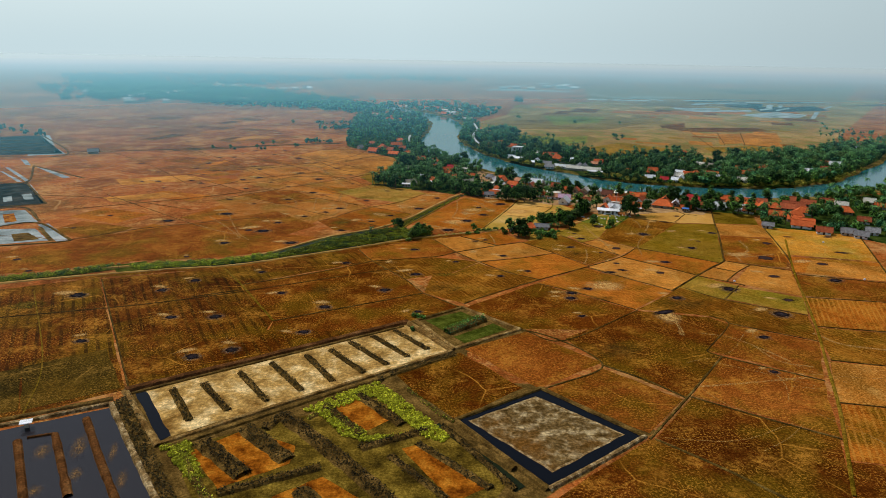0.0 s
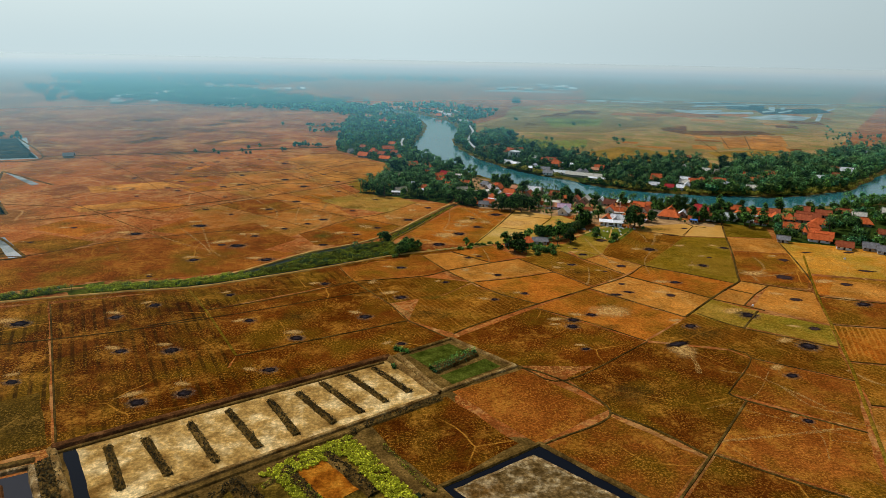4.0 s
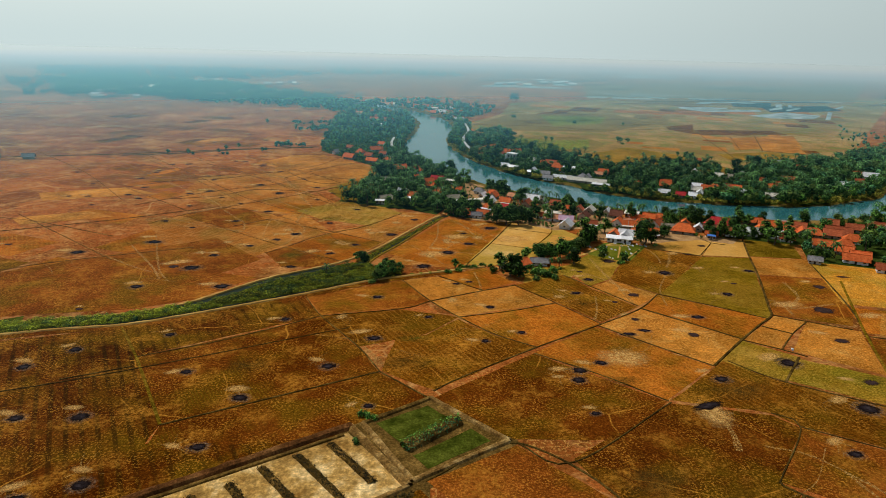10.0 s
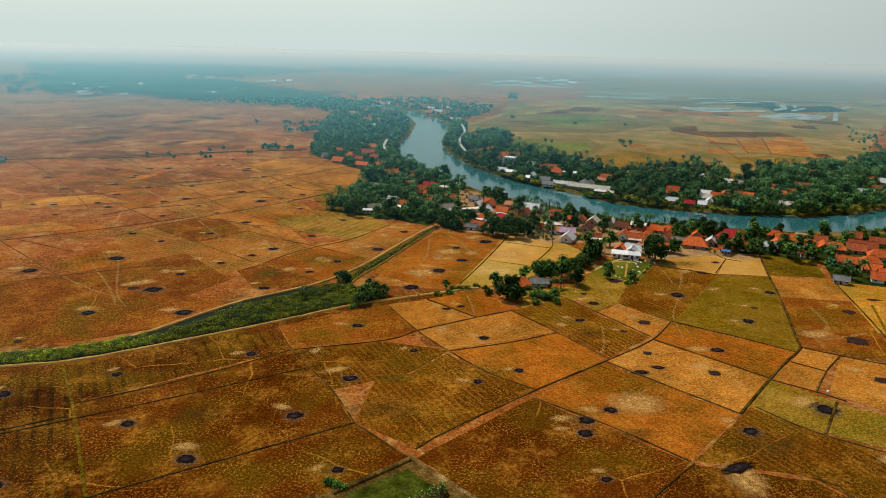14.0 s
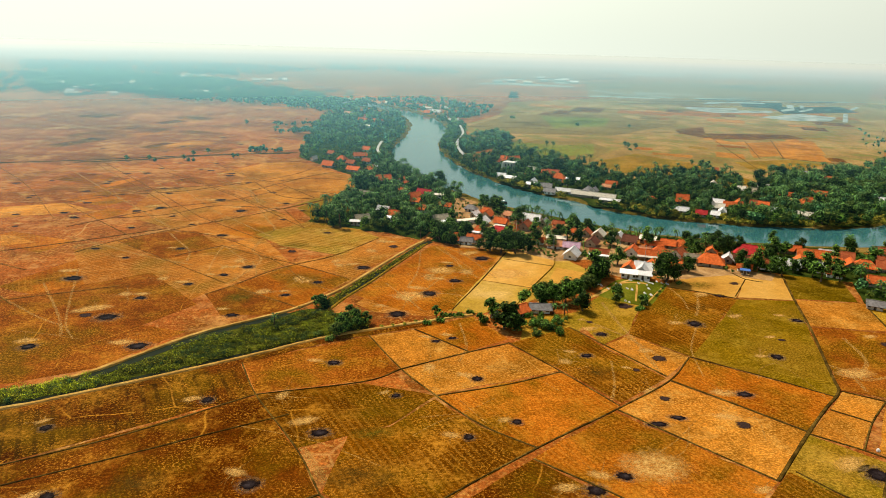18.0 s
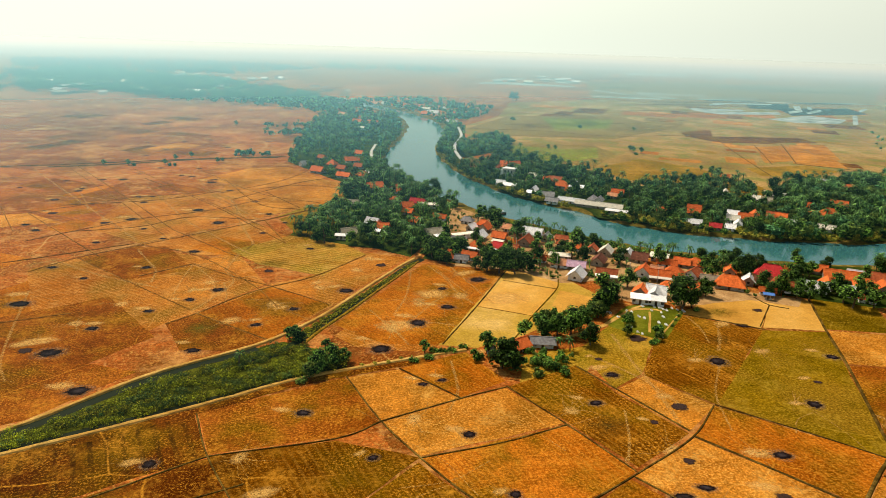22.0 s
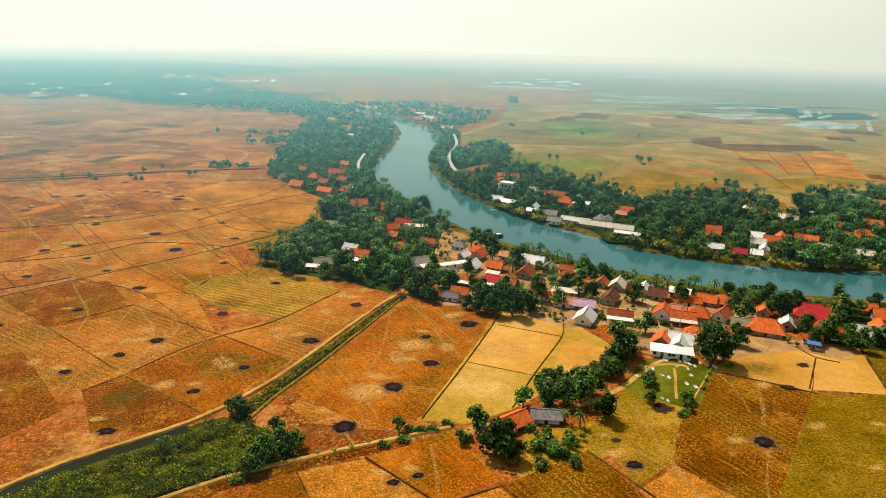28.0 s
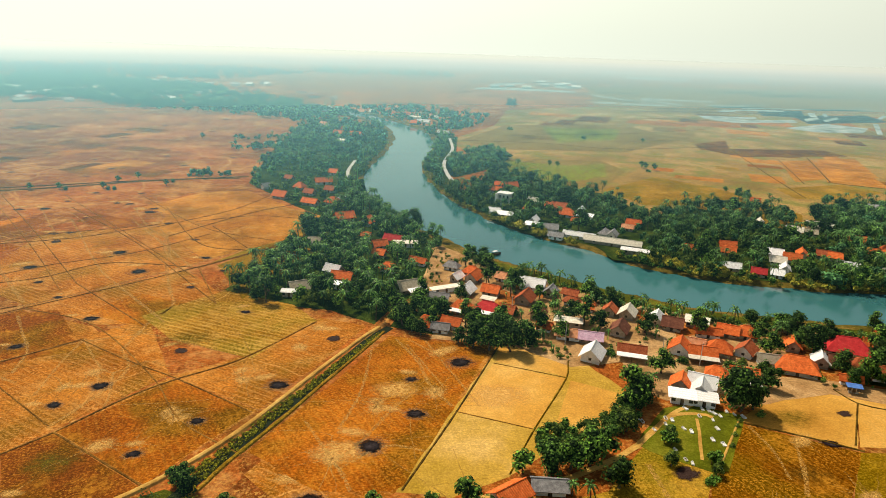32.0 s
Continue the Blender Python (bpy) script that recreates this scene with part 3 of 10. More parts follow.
# ---- ground, river ----
BANK_NEAR = [(-60.0, 1235.0), (10.0, 1175.0), (68.6, 1076.3), (82.8, 958.2), (72.2, 858.9), (54.2, 769.0), (45.9, 701.3), (50.2, 656.4), (64.6, 605.3), (81.9, 575.0), (90.1, 564.0), (101.4, 539.0), (113.1, 525.3), (126.2, 510.1), (145.1, 492.9), (156.8, 482.1), (174.6, 465.4), (218.7, 449.6), (257.7, 438.7), (302.0, 437.3), (359.1, 451.7), (413.0, 477.0), (490.0, 520.0), (570.0, 590.0), (690.0, 700.0)]
BANK_FAR = [(-40.0, 1275.0), (40.0, 1195.0), (110.0, 1020.3), (119.1, 927.6), (113.4, 873.0), (95.9, 784.6), (93.7, 735.0), (97.1, 683.7), (103.7, 641.3), (111.4, 619.1), (120.7, 592.6), (135.3, 569.0), (146.9, 552.8), (160.6, 537.8), (172.2, 515.4), (197.4, 495.7), (224.0, 483.4), (258.8, 473.7), (293.9, 468.4), (325.3, 472.0), (357.6, 482.6), (388.3, 496.4), (447.2, 543.8), (517.2, 601.1), (600.0, 690.0), (700.0, 800.0)]
LEFT_BANK = spline(BANK_NEAR, 6.0)
RIGHT_BANK = spline(BANK_FAR, 6.0)
RIVER_LINE = [tuple(q) for q in LEFT_BANK] + [tuple(q) for q in reversed(RIGHT_BANK)]


def ground_sheet():
    """One sheet to the horizon; it dips below the water along the river."""
    def steps(lo, a, b, hi, fine):
        far_lo = [a - (a - lo) * (k / 24) ** 2 for k in range(24, 0, -1)]
        far_hi = [b + (hi - b) * (k / 24) ** 2 for k in range(1, 25)]
        return np.array(far_lo + list(np.arange(a, b, fine)) + far_hi)
    xs, ys = steps(-4400, -60, 720, 4400, 5.0), steps(-260, 300, 1320, 5000, 5.0)
    gx, gy = np.meshgrid(xs, ys)
    poly = np.array(RIVER_LINE)
    a, b = poly, np.roll(poly, -1, axis=0)
    px, py = gx.ravel(), gy.ravel()
    dist = np.full(px.shape, 1e9)
    odd = np.zeros(px.shape, bool)
    for (x0, y0), (x1, y1) in zip(a, b):
        dx, dy = x1 - x0, y1 - y0
        t = np.clip(((px - x0) * dx + (py - y0) * dy) / max(dx * dx + dy * dy, 1e-6), 0, 1)
        dist = np.minimum(dist, np.hypot(px - x0 - t * dx, py - y0 - t * dy))
        if y0 != y1:
            odd ^= ((y0 > py) != (y1 > py)) & (px < (x1 - x0) * (py - y0) / (y1 - y0) + x0)
    signed = np.where(odd, dist, -dist)
    wobble = np.array([noise.noise((x * 0.05, y * 0.05, 0)) for x, y in zip(px, py)]) if len(px) < 60000 else 0
    depth = np.clip((signed + 5.0 + 2.5 * wobble) / 8.0, 0, 1)
    pz = -3.0 * depth * depth * (3 - 2 * depth)
    nx, ny = len(xs), len(ys)
    k = np.arange(nx * ny).reshape(ny, nx)
    quads = np.stack([k[:-1, :-1], k[:-1, 1:], k[1:, 1:], k[1:, :-1]], -1).reshape(-1, 4)
    me = bpy.data.meshes.new("ground")
    me.from_pydata(np.stack([px, py, pz], -1).tolist(), [], quads.tolist())
    me.materials.append(PLAIN)
    me.materials.append(BANK_GRASS)
    mid = signed[quads].mean(1)
    me.polygons.foreach_set("material_index", (mid > -15).astype(np.int32))
    me.polygons.foreach_set("use_smooth", [True] * len(me.polygons))
    tagged(new("ground", me), "wide plain of dry harvested rice fields", "ground", kind="structure")


ground_sheet()
s = Shape()
s.face((-200, 330, -1.3), (1400, 330, -1.3), (1400, 1500, -1.3), (-200, 1500, -1.3))
thing("water", s, RIVER, "blue-green river bending past the village", "river", kind="structure")


# one see-through sheet whose colour stands in for haze over the plain
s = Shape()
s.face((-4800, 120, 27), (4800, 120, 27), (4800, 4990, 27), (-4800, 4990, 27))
thing("haze_sheet", s, HAZE, "flat pale blue sheet painting haze over the distant plain", "haze", kind="structure").visible_shadow = False


# ---- fields ----
PLOTS = []


def lie(x, y):
    """The height of the ground or parcel at a place."""
    return max([h for q, h in PLOTS if inside((x, y), q)], default=0.0)


def ashore(p, gap=6.5):
    """Keeps a place off the sloping river banks."""
    if p.y < 400 or p.x < 0:
        return p
    wet = inside((p.x, p.y), RIVER_LINE)
    q = min((q for bank in (LEFT_BANK, RIGHT_BANK) for q in bank), key=lambda q: (q[0] - p.x) ** 2 + (q[1] - p.y) ** 2)
    way = Vector((p.x - q[0], p.y - q[1]))
    if not wet and way.length > gap or way.length < 0.01:
        return p
    return Vector((q[0], q[1])) + way.normalized() * (-gap if wet else gap)


def field(material, label, *corners, z=0.03):
    """A parcel with a slightly uneven edge, lying a little proud of the plain."""
    pts = []
    z += 0.0012 * (len(PLOTS) % 24) if z > 0.003 else 0
    span = [f(q[k] for q in corners) for f in (min, max) for k in (0, 1)]
    levels = [h for q, h in PLOTS if min(p[0] for p in q) < span[2] and max(p[0] for p in q) > span[0] and min(p[1] for p in q) < span[3] and max(p[1] for p in q) > span[1]]
    while any(abs(z - h) < 0.0009 for h in levels):
        z += 0.001
    PLOTS.append((list(corners), z))
    c = [Vector(q) for q in corners]
    for p, q in zip(c, c[1:] + c[:1]):
        k = max(1, round((q - p).length / 6))
        side = Vector((-(q - p).y, (q - p).x)).normalized()
        for i in range(k):
            w = p.lerp(q, i / k)
            pts.append(ashore(w + side * 0.7 * noise.noise((w.x * 0.15, w.y * 0.15, 3.0))))
    s = Shape()
    s.face(*((p.x, p.y, z) for p in pts))
    for p, q in zip(pts, pts[1:] + pts[:1]):
        s.face((p.x, p.y, -0.05), (q.x, q.y, -0.05), (q.x, q.y, z), (p.x, p.y, z))
    return thing("field", s, material, label, "field", "field parcels", "structure")


def ridge(name, material, label, category, pts, width=1.0, height=0.35, group="", kind="structure", step=3.0, z=0.0, wild=0.3):
    """A low bank with a rounded, uneven back."""
    line = spline(pts, step)
    s = Shape()
    rows = []
    for i, (p, n) in enumerate(zip(line, sides_of(line))):
        w = width * (1 + wild * noise.noise((p.x * 0.3, p.y * 0.3, 1.0)))
        h = height * (1 + wild * noise.noise((p.x * 0.4, p.y * 0.4, 7.0)))
        rows.append([(p.x + n.x * w * a, p.y + n.y * w * a, z + h * b - (0.04 if b == 0 else 0)) for a, b in ((-0.5, 0), (-0.3, 0.8), (0, 1), (0.3, 0.8), (0.5, 0))])
    for a, b in zip(rows, rows[1:]):
        for i in range(4):
            s.face(a[i], b[i], b[i + 1], a[i + 1])
    return thing(name, s, material, label, category, group, kind)


def bund(*pts, width=0.8, height=0.3, material=None):
    return ridge("field_bund", material or BUND, "low earth bund overgrown with dry grass", "bund", pts, width * 0.7, height, "field bunds")


def strip(name, material, label, category, pts, width, z=0.1, kind="structure", wild=0.25):
    line = spline(pts, 3.0)
    s = Shape()
    rows = []
    for p, n in zip(line, sides_of(line)):
        w = width * 0.5 * (1 + wild * noise.noise((p.x * 0.2, p.y * 0.2, 4.0)))
        rows.append(((p.x + n.x * w, p.y + n.y * w, z), (p.x - n.x * w, p.y - n.y * w, z)))
    for a, b in zip(rows, rows[1:]):
        s.face(a[1], b[1], b[0], a[0])
    return thing(name, s, material, label, category, kind=kind)


TRACKS = [0]


def track(*pts, width=1.2):
    TRACKS[0] = (TRACKS[0] + 1) % 9
    return strip("straw_track", TRACK, "pale trodden straw track over stubble", "track", pts, width * 0.9, lie(*pts[len(pts) // 2]) + 0.012 + 0.002 * TRACKS[0], wild=0.6)


def disc_shape(dome=0.0):
    s = Shape()
    ring = [(1.25 * math.cos(a), 1.25 * math.sin(a)) for a in (2 * math.pi * k / 16 for k in range(16))]
    for (a, b), (c, d) in zip(ring, ring[1:] + ring[:1]):
        s.face((0, 0, dome), (0.55 * a, 0.55 * b, 0.7 * dome), (0.55 * c, 0.55 * d, 0.7 * dome))
        s.face((0.55 * a, 0.55 * b, 0.7 * dome), (a, b, 0), (c, d, 0), (0.55 * c, 0.55 * d, 0.7 * dome))
    return s


def disc(name, material, label, category, x, y, rx, ry, turn, z, group, dome=0.0):
    ob = thing(name, disc_shape(dome), material, label, category, group)
    ob.matrix_world = Matrix.Translation((x, y, z)) @ Matrix.Rotation(turn, 4, "Z") @ Matrix.Diagonal((rx, ry, 1, 1))
    return ob


ZED = [0]


def ash(x, y, r, chaff=1, kind="black", flat=0.8):
    """A burnt straw heap with its pale rim, and the trampled chaff beside it with straw dragged away from it."""
    rng = random.Random(int(x * 31 + y * 17))
    ZED[0] = (ZED[0] + 1) % 12
    mat, label = {"black": (ASH, "black burnt straw patch on dry stubble"), "brown": (ASH_BROWN, "brown half-burnt straw patch on stubble"),
                  "pale": (ASH_PALE, "burnt patch with pale grey ash centre")}[kind]
    turn, wide = rng.uniform(-0.3, 0.3), r * flat * rng.uniform(0.85, 1.15)
    z = lie(x, y) + 0.024 + ZED[0] * 0.002
    heap = disc("ash_patch", mat, label, "ash patch", x, y, r, wide, turn, z + 0.004, "burnt straw patches", 0.12)
    if kind == "black":
        rim = part("rim", disc_shape(), ASH_RIM, heap, "thin pale ash rim")
        rim.location, rim.scale = (0, 0, -0.008), (1.42, 1.45, 1)
    if chaff:
        d = r * rng.uniform(1.6, 2.6)
        a = rng.uniform(1.7, 3.0)
        cx, cy = x + d * math.cos(a), y + d * math.sin(a)
        lz = lie(cx, cy) + 0.012 + ZED[0] * 0.001
        lean, big = rng.uniform(-0.4, 0.6), rng.uniform(0.9, 1.6)
        disc("chaff_patch", CHAFF, "pale trampled chaff spread on stubble", "chaff patch", cx, cy, r * big, r * 0.5 * big, lean, lz, "chaff patches")
        if kind == "black" and y < 560:
            s = Shape()
            for k in range(rng.randint(4, 6)):
                b = rng.uniform(0, 6.28)
                p, step, w = Vector((cx, cy, lz + 0.004)), r * rng.uniform(0.25, 0.6), rng.uniform(0.1, 0.24)
                for i in range(5):
                    q = p + Vector((math.cos(b), math.sin(b), 0)) * step
                    n = Vector((-math.sin(b), math.cos(b), 0)) * w * (1 - i / 7)
                    s.face(p + n, p - n, q - n * 0.8, q + n * 0.8)
                    p, b = q, b + rng.uniform(-0.3, 0.3)
            thing("straw_rays", s, TRACK, "wisps of straw dragged out from chaff", "straw", kind="stuff")


def chaff_burst(x, y, r):
    """Chaff shaken out where a straw heap was threshed: a pale spread with straw thrown out all round."""
    rng = random.Random(int(x * 13 + y * 29))
    z = lie(x, y) + 0.03
    disc("chaff_patch", CHAFF, "pale trampled chaff spread on stubble", "chaff patch", x, y, r * rng.uniform(0.6, 0.9), r * rng.uniform(0.4, 0.7), rng.uniform(0, 3), z, "chaff patches")
    s = Shape()
    for k in range(rng.randint(9, 13)):
        b = rng.uniform(0, 6.28)
        p, step, w = Vector((x, y, z + 0.006)), r * rng.uniform(0.2, 0.5), rng.uniform(0.12, 0.28)
        for i in range(6):
            q = p + Vector((math.cos(b), math.sin(b), 0)) * step
            n = Vector((-math.sin(b), math.cos(b), 0)) * w * (1 - i / 8)
            s.face(p + n, p - n, q - n * 0.8, q + n * 0.8)
            p, b = q, b + rng.uniform(-0.35, 0.35)
    thing("straw_rays", s, TRACK, "wisps of straw dragged out from chaff", "straw", kind="stuff")


def stain(x, y, rx, ry, turn=0.0, material=None, label="damp dark patch in the stubble"):
    ZED[0] = (ZED[0] + 1) % 12
    disc("field_patch", material or DAMP, label, "field patch", x, y, rx, ry, turn, lie(x, y) + 0.004 + ZED[0] * 0.0006, "field patches")


# ---- plants ----
def leaf_cloud(s, rng, lobes, count, size):
    for _ in range(count):
        x, y, z, r, up = rng.choice(lobes)
        a, h = rng.uniform(0, 2 * math.pi), rng.uniform(-0.75, 1)
        q = math.sqrt(max(0, 1 - h * h)) * rng.uniform(0.6, 1.15)
        c = Vector((x + r * q * math.cos(a), y + r * q * math.sin(a), z + up * h))
        n = Vector((math.cos(a) * q, math.sin(a) * q, h + 0.4)) + Vector((rng.uniform(-0.6, 0.6), rng.uniform(-0.6, 0.6), rng.uniform(-0.3, 0.6)))
        n.normalize()
        u = n.orthogonal().normalized()
        u.rotate(Matrix.Rotation(rng.uniform(0, 6.3), 3, n))
        w = n.cross(u)
        k = size * rng.uniform(0.6, 1.3)
        s.face(c - u * k - w * 0.35 * k, c - w * 0.8 * k + n * 0.2 * k, c + u * k - w * 0.2 * k, c + u * 0.4 * k + w * 0.7 * k, c - u * 0.6 * k + w * 0.6 * k)


def core(s, rng, lobes):
    for x, y, z, r, up in lobes:
        ring = []
        for h in (-0.7, -0.1, 0.5, 0.85):
            q = math.sqrt(1 - h * h) * 0.62
            ring.append([(x + r * q * math.cos(a + h) * rng.uniform(0.85, 1.1), y + r * q * math.sin(a + h) * rng.uniform(0.85, 1.1), z + up * 0.65 * h) for a in (k * math.pi / 3.5 for k in range(7))])
        for a, b in zip(ring, ring[1:]):
            for i in range(7):
                s.face(a[i], a[(i + 1) % 7], b[(i + 1) % 7], b[i])
        s.face(*ring[-1])


def make_tree(seed, high, wide, leaf, leaves, label, lobes_n=8, size=0.3):
    rng = random.Random(seed)
    root = tagged(new("tree"), label, "tree", "village trees")
    s = Shape()
    fork = high * 0.28
    s.tube([(0, 0, -0.2), (0.05 * high * rng.uniform(-1, 1), 0.05 * high * rng.uniform(-1, 1), fork * 0.5), (0.04 * high, 0, fork)], [0.05 * wide, 0.04 * wide, 0.032 * wide])
    lobes = []
    for k in range(lobes_n):
        a = k * 2.4 + rng.uniform(-0.4, 0.4)
        d = wide * 0.5 * (0.2 + 0.45 * rng.random()) * (1 if k else 0)
        r = wide * rng.uniform(0.2, 0.33)
        z = high - r * 0.8 - (0.5 * high * rng.random() if k else 0)
        lobes.append((d * math.cos(a), d * math.sin(a), z, r, r * rng.uniform(0.7, 0.95)))
        if 0 < k < 5:
            s.tube([(0.03 * high, 0, fork - 0.3), (d * 0.5 * math.cos(a), d * 0.5 * math.sin(a), (fork + z) / 2), (d * math.cos(a), d * math.sin(a), z)], [0.022 * wide, 0.016 * wide, 0.008 * wide], 5)
    part("trunk", s, BARK, root)
    # dark green cores: shade inside the crown put into the colour
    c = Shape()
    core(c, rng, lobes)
    part("inner_foliage", c, LEAF_SHADE, root, "inner foliage coloured dark as crown shade")
    c = Shape()
    leaf_cloud(c, rng, lobes, leaves, size)
    part("crown", c, leaf, root)
    return root


def make_palm(seed, high, fronds, reach, label):
    rng = random.Random(seed)
    root = tagged(new("palm_tree"), label, "palm tree", "palms")
    lean = rng.uniform(-0.8, 0.8)
    s = Shape()
    s.tube([(0, 0, -0.2), (lean * 0.15, 0, high * 0.3), (lean * 0.5, 0.1, high * 0.65), (lean, 0.1, high)], [0.26, 0.19, 0.16, 0.14], 6)
    part("trunk", s, BARK, root)
    c = Shape()
    for k in range(fronds):
        a = k * 2.399
        rise = 1.15 - 1.5 * k / fronds
        d = Vector((math.cos(a), math.sin(a), 0))
        side = Vector((-d.y, d.x, 0))
        pts = []
        for i in range(8):
            t = i / 7
            pts.append(Vector((lean, 0.1, high)) + d * reach * (t - 0.12 * t * t) * (1 - 0.25 * max(rise, 0)) + Vector((0, 0, reach * (rise * t - 0.95 * t * t))))
        for i, (p, q) in enumerate(zip(pts, pts[1:])):
            w = reach * 0.2 * math.sin(math.pi * min(1, 0.18 + i / 7.5)) * rng.uniform(0.85, 1.15)
            drop = Vector((0, 0, -0.4 * w))
            for sg in (1, -1):
                c.face(p, q, q.lerp(p, 0.35) + side * sg * w + drop + d * 0.25)
                c.face(p.lerp(q, 0.5), q.lerp(p, -0.35), q + side * sg * w * 0.9 + drop + d * 0.3)
    part("crown", c, PALM_LEAF, root)
    return root


def make_bush(seed, high, wide, leaf, leaves, label, name="bush", size=0.22):
    rng = random.Random(seed)
    lobes = [(wide * 0.3 * rng.uniform(-1, 1), wide * 0.3 * rng.uniform(-1, 1), high * rng.uniform(0.22, 0.5), wide * rng.uniform(0.25, 0.36), high * rng.uniform(0.32, 0.45)) for _ in range(4)]
    c = Shape()
    core(c, rng, lobes)
    leaf_cloud(c, rng, lobes, leaves, size)
    return thing(name, c, leaf, label, "bush", "bushes")


TREES = [make_tree(11, 9.5, 8.5, LEAF, 1000, "broad leafy green village tree"),
         make_tree(12, 8.0, 7.5, LEAF_DEEP, 900, "dense dark green broadleaf tree"),
         make_tree(13, 11.0, 7.0, LEAF, 760, "tall leafy green village tree", 9),
         make_tree(14, 7.0, 7.0, LEAF_BRIGHT, 640, "light green young broadleaf tree", 7),
         make_tree(15, 12.5, 9.5, LEAF_DEEP, 1500, "large dark-crowned mango tree", 11),
         make_tree(16, 6.0, 5.0, LEAF, 480, "small round-crowned green tree", 6)]
PALMS = [make_palm(21, 9.0, 18, 3.8, "tall coconut palm with feathery fronds"), make_palm(22, 7.0, 16, 3.6, "coconut palm with drooping fronds"),
         make_palm(23, 10.5, 17, 3.8, "tall slender coconut palm"), make_palm(24, 4.5, 10, 2.6, "short young palm with broad fronds")]
BUSHES = [make_bush(31, 2.6, 3.6, LEAF, 220, "rounded leafy green bush"), make_bush(32, 2.0, 3.2, LEAF_BRIGHT, 200, "light green leafy bush by houses"),
          make_bush(33, 1.6, 3.4, REED, 130, "yellow-green reed clump at the water's edge", "reed_clump"), make_bush(34, 3.2, 4.2, LEAF_DEEP, 260, "dense dark green shrub")]
FIRST = {}


def put(ob, x, y, size=1.0, turn=0.0, z=0.0):
    """Sets the first of a kind down, then copies of it."""
    m = Matrix.Translation((x, y, z)) @ Matrix.Rotation(turn, 4, "Z")
    if ob.name not in FIRST:
        FIRST[ob.name] = 1
        c = ob
        c.matrix_basis = m
    else:
        c = copy_thing(ob, m)
    c.scale = (size, size, size)
    return c


SPOTS = []


def clear(x, y, gap):
    return all((x - a) ** 2 + (y - b) ** 2 > (gap + r) ** 2 for a, b, r in SPOTS)


def grove(poly, count, kinds, seed, gap=2.2, low=0.75, high=1.15, bank=5.0):
    rng = random.Random(seed)
    xs, ys = [p[0] for p in poly], [p[1] for p in poly]
    done = tries = 0
    while done < count and tries < count * 30:
        tries += 1
        x, y = rng.uniform(min(xs), max(xs)), rng.uniform(min(ys), max(ys))
        if not inside((x, y), poly) or not clear(x, y, gap) or inside((x, y), RIVER_LINE) or min(near_line((x, y), LEFT_BANK), near_line((x, y), RIGHT_BANK)) < bank:
            continue
        SPOTS.append((x, y, gap * 0.5))
        put(rng.choice(kinds), x, y, rng.uniform(low, high), rng.uniform(0, 6.3))
        done += 1


def far_palm(s, rng, x, y, high):
    """A slim palm in a wood: leaning trunk and a star of drooping fronds."""
    lean, reach = rng.uniform(-0.6, 0.6), high * rng.uniform(0.26, 0.36)
    s.tube([(x, y, -0.2), (x + lean * 0.4, y, high * 0.5), (x + lean, y, high)], [0.2, 0.15, 0.12], 4)
    top, first = Vector((x + lean, y, high)), rng.uniform(0, 6.3)
    for k in range(13):
        a, rise = first + k * 2.399, 0.9 - 1.1 * k / 12
        d = Vector((math.cos(a), math.sin(a), 0))
        side = Vector((-d.y, d.x, 0)) * reach * 0.13
        pts = [top + d * reach * t + Vector((0, 0, reach * (rise * t - 0.9 * t * t))) for t in (0, 0.35, 0.7, 1.0)]
        for i, (p, q) in enumerate(zip(pts, pts[1:])):
            w0, w1 = (0.3, 1.0, 0.8)[i], (1.0, 0.8, 0.1)[i]
            drop = Vector((0, 0, -0.05 * reach))
            for sg in (1, -1):
                s.face(p, q, q + side * sg * w1 + drop, p + side * sg * w0 + drop)


def wood_belt(name, poly, count, seed, label, high=(5, 11), leaf=None, leaves=26, size=0.22, bank=0.0, spread=(0.35, 0.6), solid=True, palms=0.0, others=()):
    """Far woodland, too many trees to count: clumped crowns in one mesh, each tree in its own tone."""
    rng = random.Random(seed)
    xs, ys = [p[0] for p in poly], [p[1] for p in poly]
    s = Shape()
    tones = []
    done = tries = 0
    while done < count and tries < count * 40:
        tries += 1
        x, y = rng.uniform(min(xs), max(xs)), rng.uniform(min(ys), max(ys))
        if not inside((x, y), poly) or inside((x, y), RIVER_LINE) or not clear(x, y, 1.5) or (bank and min(near_line((x, y), LEFT_BANK), near_line((x, y), RIGHT_BANK)) < bank):
            continue
        done += 1
        h = rng.uniform(*high)
        if rng.random() < palms:
            far_palm(s, rng, x, y, h * 1.15 + 1.5)
            tones += [1 + len(others)] * (len(s.f) - len(tones))
            continue
        w = h * rng.uniform(*spread)
        lobes = [(x + w * 0.5 * rng.uniform(-1, 1), y + w * 0.5 * rng.uniform(-1, 1), h * rng.uniform(0.45, 0.7), w * rng.uniform(0.5, 0.8), h * 0.35) for _ in range(3)]
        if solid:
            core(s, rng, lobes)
        leaf_cloud(s, rng, lobes, leaves, w * size)
        tones += [rng.randint(0, len(others))] * (len(s.f) - len(tones))
    ob = thing(name, s, leaf or FAR_LEAF_HAZED, label, "woodland", kind="stuff")
    for m in others + ((PALM_LEAF,) if palms else ()):
        ob.data.materials.append(m)
    ob.data.polygons.foreach_set("material_index", tones)
    return ob


# ---- houses ----
HOUSES = [0]


